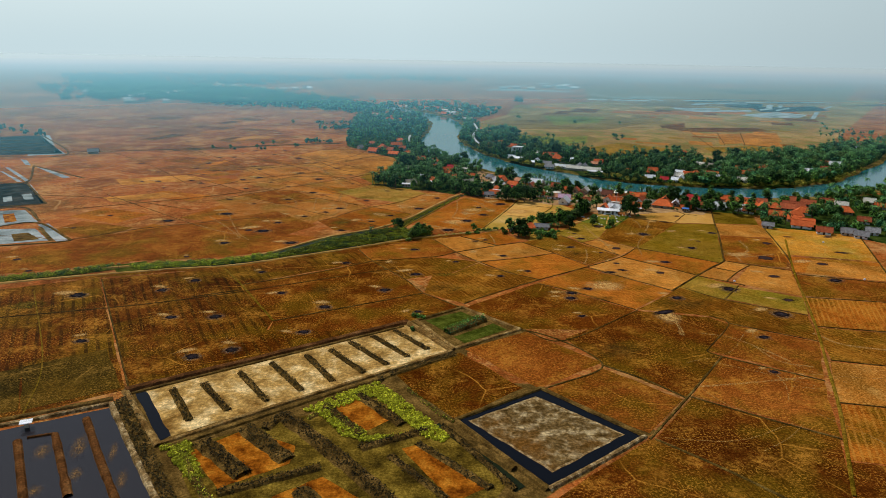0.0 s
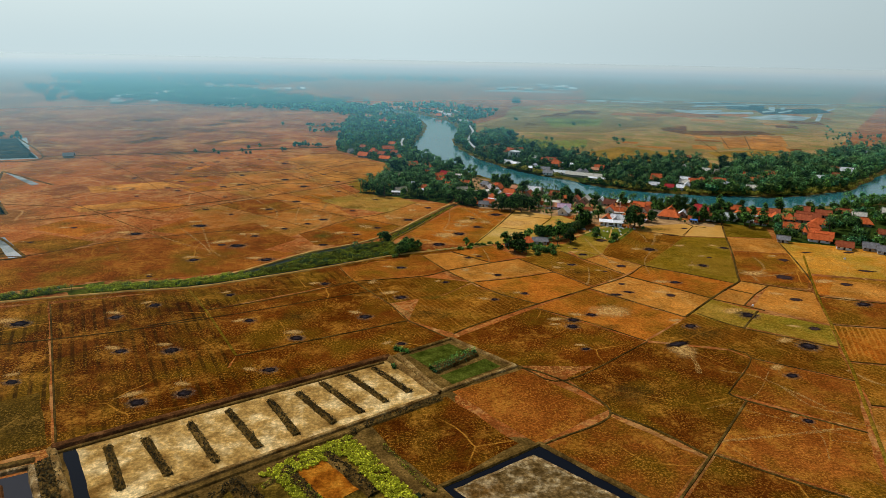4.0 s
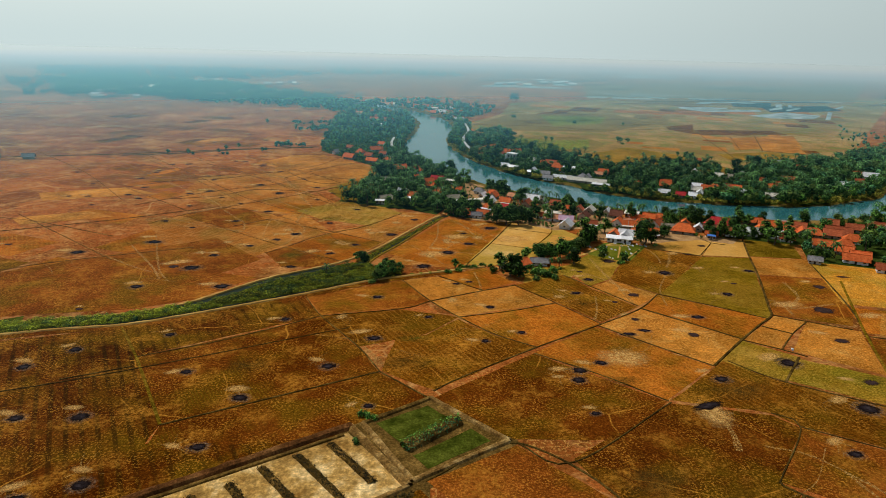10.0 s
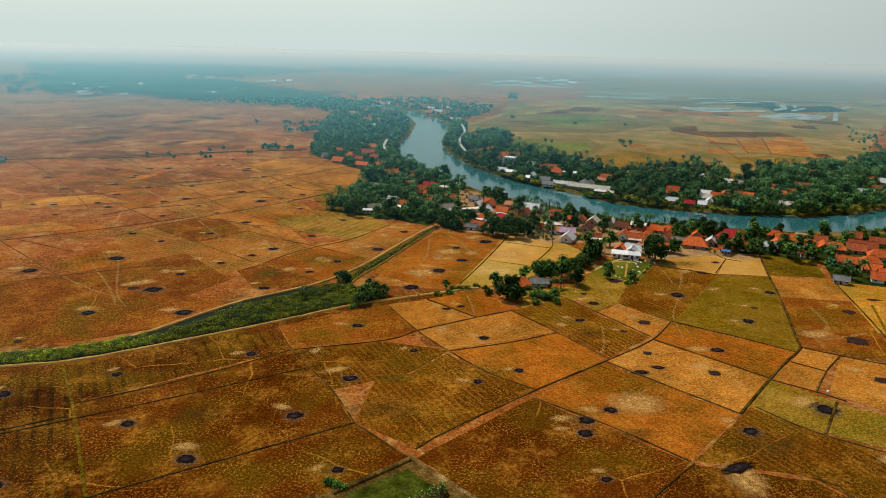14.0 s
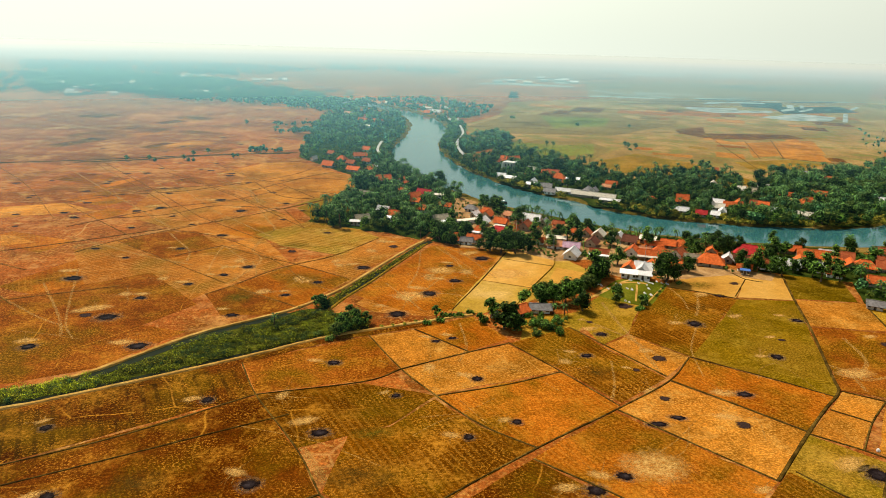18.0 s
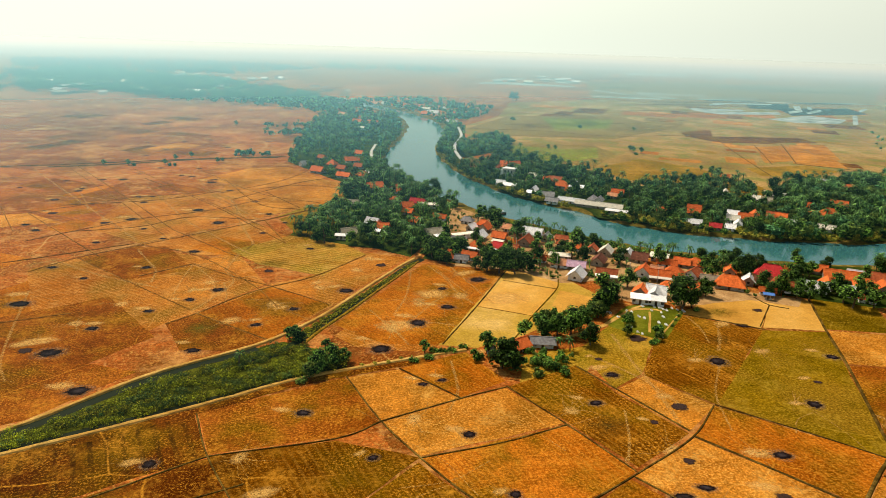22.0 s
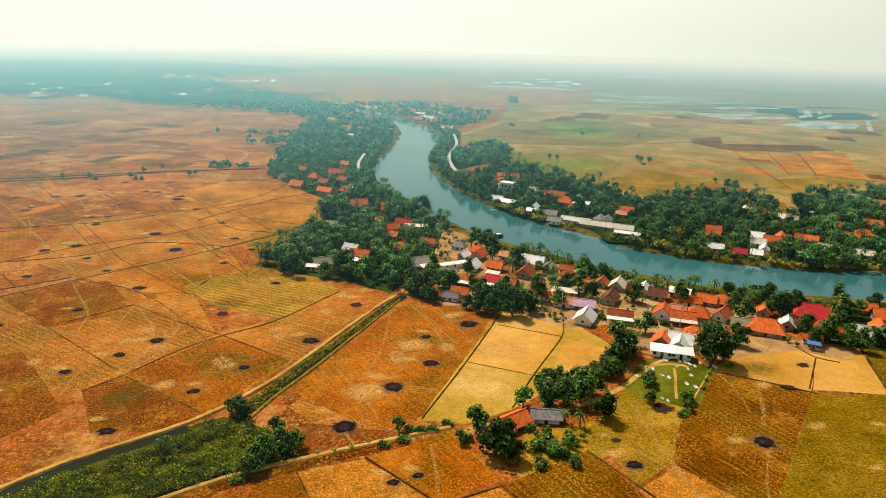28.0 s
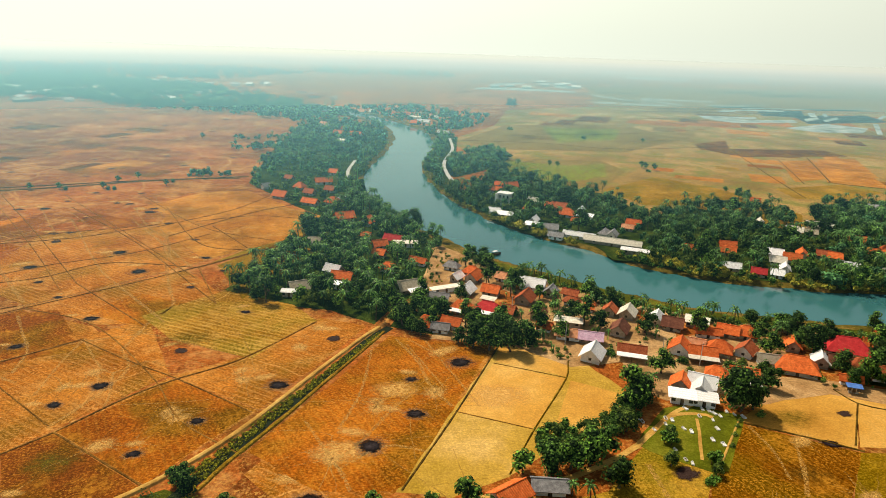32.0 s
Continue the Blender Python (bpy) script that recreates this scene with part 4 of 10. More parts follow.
def house(x, y, w, d, turn, roof="orange", shape="gable", wall=2.3, rise=0.0, awning="", label="", white=False, far=False):
    """w along the ridge, d across it; turn in degrees."""
    HOUSES[0] += 1
    w, d = w * 0.9, d * 0.88
    rise = rise or 0.36 * d
    rng = random.Random(HOUSES[0])
    colour = {"orange": "orange clay-tiled", "rust": "rust-red tiled", "brown": "dark brown tiled", "red": "bright red sheet-metal", "white": "white sheet-metal",
              "cream": "cream sheet-metal", "grey": "grey sheet", "tan": "tan sheet", "pink": "pale pink sheet", "peach": "faded pale orange tiled", "blue": "blue tarpaulin"}[roof]
    root = tagged(new("house"), label or f"village house with {colour} {shape} roof", "house", "village houses")
    root.matrix_world = pose(x, y, 0, 0, 0, turn)
    SPOTS.append((x, y, 0.56 * max(w, d)))
    SPOTS.append((x - 1.5, y - 0.5 * d - 3.0, 3.2))
    t = 0.18
    a, b = w / 2 - 1.0, d / 2 - 1.0
    rm = ROOFS[roof]
    wm = WALL_WHITE if white or rng.random() < 0.4 else WALL
    for sx, sy in ((0, -1), (0, 1)):
        s = Shape()
        s.box(-a, sy * b - t / 2, -0.1, a, sy * b + t / 2, wall)
        part("wall", s, wm, root)
    for sx in (-1, 1):
        s = Shape()
        s.box(sx * a - t / 2, -b - t / 2, -0.1, sx * a + t / 2, b + t / 2, wall)
        if shape == "gable":
            x0, x1 = sx * a - t / 2, sx * a + t / 2
            peak = wall + rise - 0.3
            s.face((x0, -b, wall), (x0, b, wall), (x0, 0, peak))
            s.face((x1, -b, wall), (x1, 0, peak), (x1, b, wall))
        part("wall", s, wm, root)
    e, r = wall - 0.45, wall + rise
    k = 0.16
    hip = 0.0 if shape == "gable" else min(d * 0.42, w * 0.35)
    if shape == "flat":
        s = Shape()
        s.solid([(-w / 2, -d / 2, wall), (w / 2, -d / 2, wall), (w / 2, d / 2, wall + rise * 0.35), (-w / 2, d / 2, wall + rise * 0.35),
                 (-w / 2, -d / 2, wall + k), (w / 2, -d / 2, wall + k), (w / 2, d / 2, wall + rise * 0.35 + k), (-w / 2, d / 2, wall + rise * 0.35 + k)])
        part("roof", s, rm, root)
    else:
        for sy in (-1, 1):
            s = Shape()
            c = [(-w / 2, sy * d / 2, e), (w / 2, sy * d / 2, e), (w / 2 - hip, 0, r), (-w / 2 + hip, 0, r)]
            if sy > 0:
                c = [c[1], c[0], c[3], c[2]]
            s.solid([(p[0], p[1], p[2] - k) for p in c] + c)
            part("roof_slope", s, rm, root)
        if hip:
            for sx in (-1, 1):
                s = Shape()
                c = [(sx * w / 2, -sx * d / 2, e), (sx * w / 2, sx * d / 2, e), (sx * (w / 2 - hip), 0, r)]
                s.face(*c)
                s.face(*((p[0], p[1], p[2] - k) for p in reversed(c)))
                part("roof_slope", s, rm, root)
        s = Shape()
        s.box(-w / 2 + hip - 0.05, -0.16, r - 0.1, w / 2 - hip + 0.05, 0.16, r + 0.1)
        part("roof_ridge", s, rm, root)
    if not far:
        s = Shape()
        s.box(-0.5, -b - t / 2 - 0.04, 0, 0.5, -b - t / 2 - 0.002, 2.05)
        part("door", s, WOOD if rng.random() < 0.6 else DARK_WOOD, root, "plank door")
        for wx in (-0.3 * w, 0.3 * w):
            s = Shape()
            s.box(wx - 0.6, -b - t / 2 - 0.05, 0.9, wx + 0.6, -b - t / 2 - 0.002, 2.0)
            f = part("window", s, WOOD, root)
            s = Shape()
            s.box(wx - 0.5, -b - t / 2 - 0.07, 1.0, wx + 0.5, -b - t / 2 - 0.051, 1.9)
            part("pane", s, GLASS, f)
        for sx in (-1, 1):
            s = Shape()
            s.box(min(sx * (a + t / 2 + 0.002), sx * (a + t / 2 + 0.05)), -0.5, 1.0, max(sx * (a + t / 2 + 0.002), sx * (a + t / 2 + 0.05)), 0.5, 1.9)
            part("window", s, GLASS, root)
    if awning:
        depth = 3.0
        s = Shape()
        s.solid([(-w / 2, -d / 2 - depth, 2.05), (w / 2, -d / 2 - depth, 2.05), (w / 2, -b, wall - 0.3), (-w / 2, -b, wall - 0.3),
                 (-w / 2, -d / 2 - depth, 2.15), (w / 2, -d / 2 - depth, 2.15), (w / 2, -b, wall - 0.2), (-w / 2, -b, wall - 0.2)])
        aw = part("awning", s, ROOFS[awning], root, "sloping sheet awning on posts")
        for px in (-w / 2 + 0.2, 0, w / 2 - 0.2):
            s = Shape()
            s.box(px - 0.07, -d / 2 - depth + 0.2, -0.1, px + 0.07, -d / 2 - depth + 0.34, 2.1)
            part("post", s, WOOD, aw)
    return root


# ---- plan ----
# fields
field(STUBBLE_PALE, "pale straw-coloured harvested field", (91.6, 282.8), (114.3, 297.2), (140.4, 268.0), (119.0, 249.1))
field(STUBBLE, "orange-brown harvested stubble field", (114.7, 298.2), (128.1, 312.5), (161.4, 285.6), (140.9, 268.7))
field(GREEN_FIELD, "dull green fallow field", (174.5, 361.8), (198.7, 359.1), (164.4, 287.8), (161.4, 285.6), (129.7, 313.5))
field(STUBBLE_OLIVE, "olive-brown stubble field", (148.8, 377.9), (174.5, 361.8), (129.7, 313.5), (114.7, 331.6), (129.1, 354.8))
field(STUBBLE_PALE, "pale straw-coloured harvested field", (101.7, 322.6), (114.5, 331.0), (128.5, 312.5), (114.7, 300.7))
field(SMOOTH_GOLD, "smooth golden straw field beside the village", (173.4, 395.3), (191.3, 385.1), (174.8, 363.4), (150.6, 378.7))
field(SMOOTH_GOLD, "smooth golden straw field beside the village", (192.7, 386.0), (212.9, 389.9), (198.6, 359.9), (176.4, 364.2))
field(GREEN_FIELD, "dull green fallow field", (214.4, 390.8), (236.6, 380.5), (225.2, 356.3), (200.2, 361.5))
field(STUBBLE_PALE, "pale straw-coloured harvested field", (200.0, 359.9), (229.1, 353.7), (216.9, 327.9), (188.5, 334.8))
field(STUBBLE_RED, "reddish-brown stubble field", (187.9, 333.4), (215.5, 326.0), (203.0, 292.5), (190.7, 276.0), (166.2, 289.1))
field(STUBBLE_GOLD, "golden yellow straw field", (225.6, 351.7), (272.7, 330.5), (245.5, 282.2), (203.2, 298.0))
field(STUBBLE, "orange-brown harvested stubble field", (201.6, 294.2), (244.1, 280.4), (232.2, 258.9), (191.3, 269.6))
field(STUBBLE_PALE, "pale straw-coloured harvested field", (165.5, 287.7), (174.6, 281.1), (162.0, 271.3), (154.7, 278.5))
field(STUBBLE_PALE, "pale straw-coloured harvested field", (154.0, 278.1), (161.8, 270.9), (149.3, 259.1), (140.3, 267.2))
field(STUBBLE_PALE, "pale straw-coloured harvested field", (174.8, 280.9), (190.1, 271.4), (173.3, 238.5), (153.0, 257.7))
field(YELLOW_GREEN, "yellow-green grassy field", (139.7, 266.9), (152.2, 253.2), (137.0, 237.9), (121.7, 251.5))
field(YELLOW_GREEN, "yellow-green grassy field", (150.6, 252.7), (172.2, 236.6), (162.3, 219.1), (136.5, 239.0))
field(STUBBLE_OLIVE, "olive-brown stubble field", (123.8, 252.2), (135.2, 237.1), (161.1, 217.5), (149.8, 195.5), (125.0, 213.3), (120.7, 220.3), (95.0, 229.2))
field(STUBBLE, "orange-brown harvested stubble field", (90.3, 282.1), (118.3, 248.5), (93.7, 229.7), (61.6, 262.8))
field(CROSS_DRILLED, "orange-brown stubble with drill rows", (61.1, 262.1), (92.9, 228.8), (75.5, 210.8), (43.4, 213.6), (24.7, 236.2))
field(STUBBLE_BROWN, "dark brown stubble field", (93.8, 227.5), (120.1, 219.2), (124.4, 212.3), (103.7, 190.6), (106.6, 186.4), (81.4, 160.6), (63.3, 183.5), (56.5, 204.0))
field(STUBBLE, "orange-brown harvested stubble field", (40.4, 294.1), (81.3, 305.3), (93.0, 285.3), (90.3, 282.9), (63.6, 267.2), (51.2, 277.5))
field(STUBBLE_OLIVE, "olive-brown stubble field", (15.3, 276.6), (26.4, 279.2), (39.8, 292.4), (50.8, 277.1), (63.1, 266.5), (24.8, 240.6), (9.3, 253.9))
field(STUBBLE_OLIVE, "olive-brown stubble field", (-12.2, 298.5), (19.2, 302.9), (40.0, 294.2), (26.1, 280.0), (2.2, 271.4))
field(STUBBLE_PALE, "pale straw-coloured harvested field", (21.1, 335.5), (37.2, 339.6), (54.2, 321.4), (31.1, 311.0))
field(STUBBLE, "orange-brown harvested stubble field", (37.7, 340.2), (60.5, 350.3), (69.8, 330.4), (54.7, 321.9))
field(STUBBLE_PALE, "pale straw-coloured harvested field", (31.4, 310.5), (54.5, 320.8), (68.9, 326.3), (81.4, 306.8), (40.6, 295.0))
field(STUBBLE_RED, "reddish-brown stubble field", (-18.7, 318.7), (20.6, 335.6), (30.8, 310.5), (19.2, 304.3), (-11.8, 299.4))
field(STUBBLE_OLIVE, "olive-brown stubble field", (69.7, 326.8), (95.1, 339.1), (101.2, 322.6), (113.9, 299.7), (94.0, 286.5), (82.4, 306.8))
field(YELLOW_GREEN, "yellow-green grassy field", (98.9, 349.1), (118.8, 370.8), (146.6, 376.3), (128.6, 354.8), (114.5, 332.2), (102.1, 323.8))
field(FURROWED, "brown stubble field with dark furrow rows", (-178.8, 265.4), (-133.0, 281.9), (-87.3, 178.9), (-110.5, 166.6), (-124.2, 164.9))
field(FURROWED, "brown stubble field with dark furrow rows", (-81.4, 292.7), (-19.4, 317.7), (-12.2, 298.5), (-69.4, 269.3))
field(DRILLED, "orange-brown stubble with drill rows", (-68.8, 268.6), (-11.7, 297.6), (2.2, 270.6), (8.7, 253.3), (-50.4, 228.3))
field(DRILLED, "orange-brown stubble with drill rows", (-50.2, 227.7), (8.7, 252.7), (22.6, 236.3), (2.2, 224.6), (-9.0, 218.6), (-50.8, 216.2))
field(FURROWED, "brown stubble field with dark furrow rows", (-86.3, 178.8), (-131.0, 279.5), (-81.7, 292.7), (-69.5, 268.6), (-50.6, 228.1), (-55.7, 194.9))
field(STUBBLE_RED, "reddish-brown stubble field", (18.7, 198.5), (43.5, 210.9), (63.4, 184.7), (37.9, 169.3))
field(STUBBLE_RED, "reddish-brown stubble field", (40.0, 168.4), (62.0, 180.8), (79.4, 159.1), (61.5, 142.5))
field(STUBBLE_BROWN, "dark brown stubble field", (-7.7, 185.2), (16.9, 195.6), (32.7, 170.1), (9.9, 154.3), (0.2, 168.3))
field(STUBBLE_RED, "reddish-brown stubble field", (106.2, 185.2), (131.1, 166.8), (113.7, 136.1), (84.0, 161.4))
field(STUBBLE_RED, "reddish-brown stubble field", (124.7, 212.2), (148.8, 194.1), (131.8, 167.5), (104.1, 190.6))
field(STUBBLE_BROWN, "dark brown stubble field", (83.0, 160.1), (113.1, 135.3), (96.6, 109.0), (84.1, 111.7), (62.9, 140.5))
field(STUBBLE_RED, "reddish-brown stubble field", (59.9, 138.9), (62.2, 139.8), (83.4, 111.8), (74.6, 103.7), (27.0, 115.4))
field(STUBBLE_PALE, "pale straw-coloured harvested field", (142.4, 178.9), (162.6, 172.8), (143.6, 148.5), (125.7, 153.9))
field(STRIPED, "red-brown field with pale straw stripes", (126.2, 152.5), (143.0, 147.9), (123.2, 121.4), (109.0, 126.3))
field(STUBBLE_BROWN, "dark brown stubble field", (108.4, 125.6), (122.8, 121.0), (112.0, 105.7), (97.6, 108.9))
field(STUBBLE_OLIVE, "olive-brown stubble field", (156.4, 206.7), (184.6, 198.4), (165.2, 173.4), (144.0, 180.5))
field(STRIPED, "red-brown field with pale straw stripes", (172.4, 237.2), (208.4, 227.5), (185.8, 199.8), (158.4, 208.2))
field(STUBBLE_RED, "reddish-brown stubble field", (186.9, 265.8), (227.3, 251.4), (209.4, 228.8), (174.7, 239.1))
field(DARK_OLIVE, "dark olive-brown stubble field", (-124.5, 196.4), (-103.2, 207.9), (-89.1, 180.4), (-112.3, 168.9), z=0.060)
field(DARK_OLIVE, "dark olive-brown stubble field", (-138.2, 190.8), (-124.5, 195.6), (-113.1, 168.9), (-124.7, 165.8), z=0.065)
field(STUBBLE_PALE, "pale straw-coloured harvested field", (212.1, 287.8), (242.3, 273.4), (228.0, 252.9), (194.7, 267.8), z=0.060)
field(SMOOTH_GOLD, "smooth golden straw field beside the village", (164.7, 387.5), (177.5, 396.8), (189.3, 393.8), (205.6, 384.9), (194.0, 371.2), (177.0, 376.9), (163.0, 380.4), z=0.020)
field(STUBBLE, "orange-brown harvested stubble field", (15.9, 374.1), (54.0, 439.2), (88.5, 428.4), (53.8, 358.1), (50.5, 356.4), (33.7, 357.7))
field(SMOOTH_YELLOW, "smooth yellow straw field with green weeds", (91.7, 430.3), (114.7, 422.2), (123.8, 397.6), (115.5, 381.1), (94.5, 370.7), (79.2, 359.2), (64.6, 353.3), (51.8, 355.9), z=0.008)
field(YELLOW_GREEN, "yellow-green grassy field", (79.6, 347.0), (91.9, 350.5), (101.9, 352.4), (108.1, 352.0), (92.6, 326.7), (73.8, 328.2), z=0.020)
field(EARTH, "bare trodden earth yard", (165.1, 406.1), (192.8, 398.6), (210.8, 391.0), (203.4, 382.3), (187.3, 391.0), (164.3, 386.9), (151.2, 385.1), z=0.050)
field(EARTH, "bare trodden earth yard", (139.2, 438.6), (161.9, 446.1), (154.8, 424.1), (129.2, 408.2), z=0.050)
field(SMOOTH_GOLD, "smooth golden straw field beside the village", (91.5, 429.5), (113.6, 421.4), (108.3, 406.6), (87.6, 417.7))
field(SMOOTH_GOLD, "smooth golden straw field beside the village", (86.8, 416.5), (107.6, 405.6), (90.8, 379.0), (70.9, 389.1))
field(SMOOTH_YELLOW, "smooth yellow straw field with green weeds", (70.5, 388.6), (90.3, 378.5), (79.3, 359.9), (53.4, 356.9))
field(SMOOTH_GOLD, "smooth golden straw field beside the village", (108.9, 404.1), (122.2, 395.0), (109.9, 380.7), (97.1, 379.9))
field(LAWN, "green grass of the graveyard", (131.5, 386.8), (139.1, 388.2), (152.1, 381.5), (150.9, 377.3), (134.6, 357.1), (130.7, 356.8), (118.1, 366.5), (115.9, 370.4), z=0.060)
field(EARTH, "bare trodden earth yard", (130.1, 415.6), (153.5, 431.6), (173.0, 435.4), (196.1, 429.4), (186.2, 408.4), (167.5, 394.8), (157.5, 393.8), (134.0, 390.4), (128.2, 397.4), z=0.055)
field(EARTH, "bare trodden earth yard", (67.8, 436.1), (78.4, 455.3), (129.5, 476.6), (151.5, 451.9), (133.9, 415.4), (111.6, 412.8), (94.8, 430.2), z=0.055)
field(EARTH, "bare trodden earth yard", (81.2, 540.0), (105.1, 513.4), (108.2, 490.7), (84.9, 455.0), (71.5, 462.2), (69.8, 492.0), z=0.050)
field(OLIVE_ROWS, "olive and straw-coloured stubble in rows", (27.6, 453.5), (8.8, 424.6), (-20.8, 440.8), (-36.0, 460.6), (-10.6, 485.0), (18.0, 469.0))
field(GREEN_FIELD, "dull green fallow field", (-20.3, 516.7), (5.5, 555.6), (22.4, 536.5), (-2.3, 475.6))
field(STUBBLE_RED, "reddish-brown stubble field", (-193.2, 320.2), (-166.5, 338.3), (-118.5, 372.6), (-42.2, 342.7), (-63.1, 317.7), (-83.8, 309.5), (-122.7, 306.3), (-156.0, 294.1), (-186.5, 288.2))
field(STUBBLE_PALE, "pale straw-coloured harvested field", (-205.5, 510.9), (-157.9, 528.9), (-131.8, 509.5), (-193.9, 488.9), z=0.060)
field(STUBBLE_PALE, "pale straw-coloured harvested field", (-192.4, 446.9), (-156.4, 462.2), (-137.7, 448.8), (-180.2, 432.9), z=0.060)
field(STUBBLE_RED, "reddish-brown stubble field", (-43.4, 377.4), (-34.6, 385.6), (-6.7, 362.5), (-12.0, 354.9), (-33.3, 356.6))
field(STUBBLE, "orange-brown harvested stubble field", (-34.3, 386.4), (-11.3, 412.3), (13.8, 392.5), (-5.7, 363.2))
field(STUBBLE_PALE, "pale straw-coloured harvested field", (-85.3, 624.0), (-58.0, 664.7), (-31.5, 669.5), (-0.1, 625.9), (-35.7, 581.5))
field(STUBBLE_PALE, "pale straw-coloured harvested field", (-35.2, 578.9), (0.2, 622.7), (24.6, 600.2), (-11.2, 542.4))
field(YELLOW_GREEN, "yellow-green grassy field", (-24.5, 518.4), (7.7, 548.9), (29.9, 594.5), (22.8, 600.2), (-10.9, 540.2))
field(PLAIN_OLIVE, "wide pale olive-brown plain across the river", (136.7, 917.5), (216.6, 1059.5), (275.8, 1259.5), (679.3, 1485.2), (1285.6, 1530.0), (465.6, 636.7), (308.4, 570.1), (306.6, 633.0), (218.6, 598.3), (182.0, 704.0), (154.6, 752.6), z=0.003)
field(OLIVE_DRIFT, "patchy olive grass on the dry plain", (161.5, 761.3), (205.2, 810.0), (263.5, 798.4), (268.7, 754.2), (220.6, 679.2), (182.0, 704.0))
field(OLIVE_DRIFT, "patchy olive grass on the dry plain", (149.6, 919.0), (232.5, 1062.0), (401.4, 1088.9), (418.1, 950.4), (308.2, 853.9), (188.6, 861.5))
field(YELLOW_GREEN, "yellow-green grassy field", (220.6, 679.2), (284.0, 728.5), (316.2, 682.8), (329.7, 607.8), (300.0, 563.3), (262.6, 632.0), (232.6, 631.3))
field(STUBBLE_BROWN, "dark brown stubble field", (440.3, 885.9), (549.2, 884.0), (547.7, 844.8), (424.0, 834.6))
field(STUBBLE_BROWN, "dark brown stubble field", (416.0, 917.7), (467.0, 946.4), (436.7, 885.6), (402.7, 878.2))
field(STUBBLE_PALE, "pale straw-coloured harvested field", (487.2, 815.2), (501.8, 768.5), (463.0, 688.5), (424.7, 710.5))
field(STUBBLE_RED, "reddish-brown stubble field", (-244.8, 784.8), (-217.4, 834.7), (-243.2, 848.8), (-270.6, 798.9), z=0.006)
field(STUBBLE_BROWN, "dark brown stubble field", (-158.2, 724.6), (-143.1, 754.3), (-164.2, 765.0), (-179.3, 735.3), z=0.006)
field(STUBBLE, "orange-brown harvested stubble field", (-198.4, 794.2), (-177.1, 836.0), (-196.4, 845.8), (-217.7, 804.0), z=0.006)
field(STUBBLE_RED, "reddish-brown stubble field", (-173.6, 834.4), (-131.3, 811.3), (-122.0, 828.4), (-164.3, 851.5), z=0.006)
field(STUBBLE_BROWN, "dark brown stubble field", (-290.9, 939.5), (-271.2, 975.5), (-302.1, 992.5), (-321.8, 956.5), z=0.006)
field(STUBBLE, "orange-brown harvested stubble field", (-142.6, 713.9), (-119.8, 758.7), (-148.2, 773.1), (-171.0, 728.3), z=0.006)
field(STUBBLE_BROWN, "dark brown stubble field", (-205.2, 956.7), (-167.5, 938.5), (-157.0, 960.3), (-194.7, 978.5), z=0.006)
field(STUBBLE_PALE, "pale straw-coloured harvested field", (-137.5, 731.8), (-118.4, 769.4), (-142.7, 781.8), (-161.8, 744.2), z=0.006)
field(STUBBLE_RED, "reddish-brown stubble field", (-244.3, 852.4), (-193.4, 827.8), (-178.5, 858.8), (-229.4, 883.4), z=0.006)
field(STUBBLE_RED, "reddish-brown stubble field", (-149.4, 731.1), (-105.2, 709.7), (-94.0, 732.9), (-138.2, 754.3), z=0.006)
field(STUBBLE_BROWN, "dark brown stubble field", (-199.9, 896.5), (-183.4, 926.5), (-200.5, 935.9), (-217.0, 905.9), z=0.006)
field(STUBBLE_BROWN, "dark brown stubble field", (-245.1, 731.1), (-219.6, 781.3), (-236.1, 789.7), (-261.6, 739.5), z=0.006)
field(STUBBLE, "orange-brown harvested stubble field", (-56.1, 464.0), (-30.7, 450.1), (-19.7, 470.2), (-45.1, 484.1), z=0.006)
field(STUBBLE_RED, "reddish-brown stubble field", (-196.2, 598.2), (-163.9, 580.6), (-151.4, 603.6), (-183.7, 621.2), z=0.006)
field(STUBBLE_RED, "reddish-brown stubble field", (-110.5, 591.9), (-77.6, 573.9), (-69.7, 588.5), (-102.6, 606.5), z=0.006)
field(STUBBLE, "orange-brown harvested stubble field", (-13.3, 447.4), (-2.5, 468.6), (-24.5, 479.8), (-35.3, 458.6), z=0.006)
field(STUBBLE, "orange-brown harvested stubble field", (-137.0, 497.8), (-122.1, 490.6), (-113.0, 509.4), (-127.9, 516.6), z=0.006)
field(STUBBLE_RED, "reddish-brown stubble field", (-47.4, 613.1), (-37.3, 631.5), (-53.4, 640.3), (-63.5, 621.9), z=0.006)
field(STUBBLE, "orange-brown harvested stubble field", (-145.1, 564.0), (-128.6, 594.2), (-142.1, 601.6), (-158.6, 571.4), z=0.006)
field(STUBBLE_RED, "reddish-brown stubble field", (-136.8, 566.1), (-123.2, 592.9), (-134.6, 598.7), (-148.2, 571.9), z=0.006)
field(STUBBLE_BROWN, "dark brown stubble field", (670.9, 997.8), (715.7, 976.2), (736.7, 1019.6), (691.9, 1041.2), z=0.006)
field(STUBBLE_BROWN, "dark brown stubble field", (219.9, 938.2), (282.8, 907.8), (298.5, 940.2), (235.6, 970.6), z=0.006)
field(STUBBLE, "orange-brown harvested stubble field", (731.5, 1199.9), (771.2, 1180.7), (791.9, 1223.5), (752.2, 1242.7), z=0.006)
field(STUBBLE_BROWN, "dark brown stubble field", (309.3, 1065.5), (367.5, 1033.7), (383.3, 1062.5), (325.1, 1094.3), z=0.006)
field(OLIVE_DRIFT, "patchy olive grass on the dry plain", (448.3, 981.8), (472.7, 1026.5), (436.3, 1046.4), (411.9, 1001.7), z=0.006)
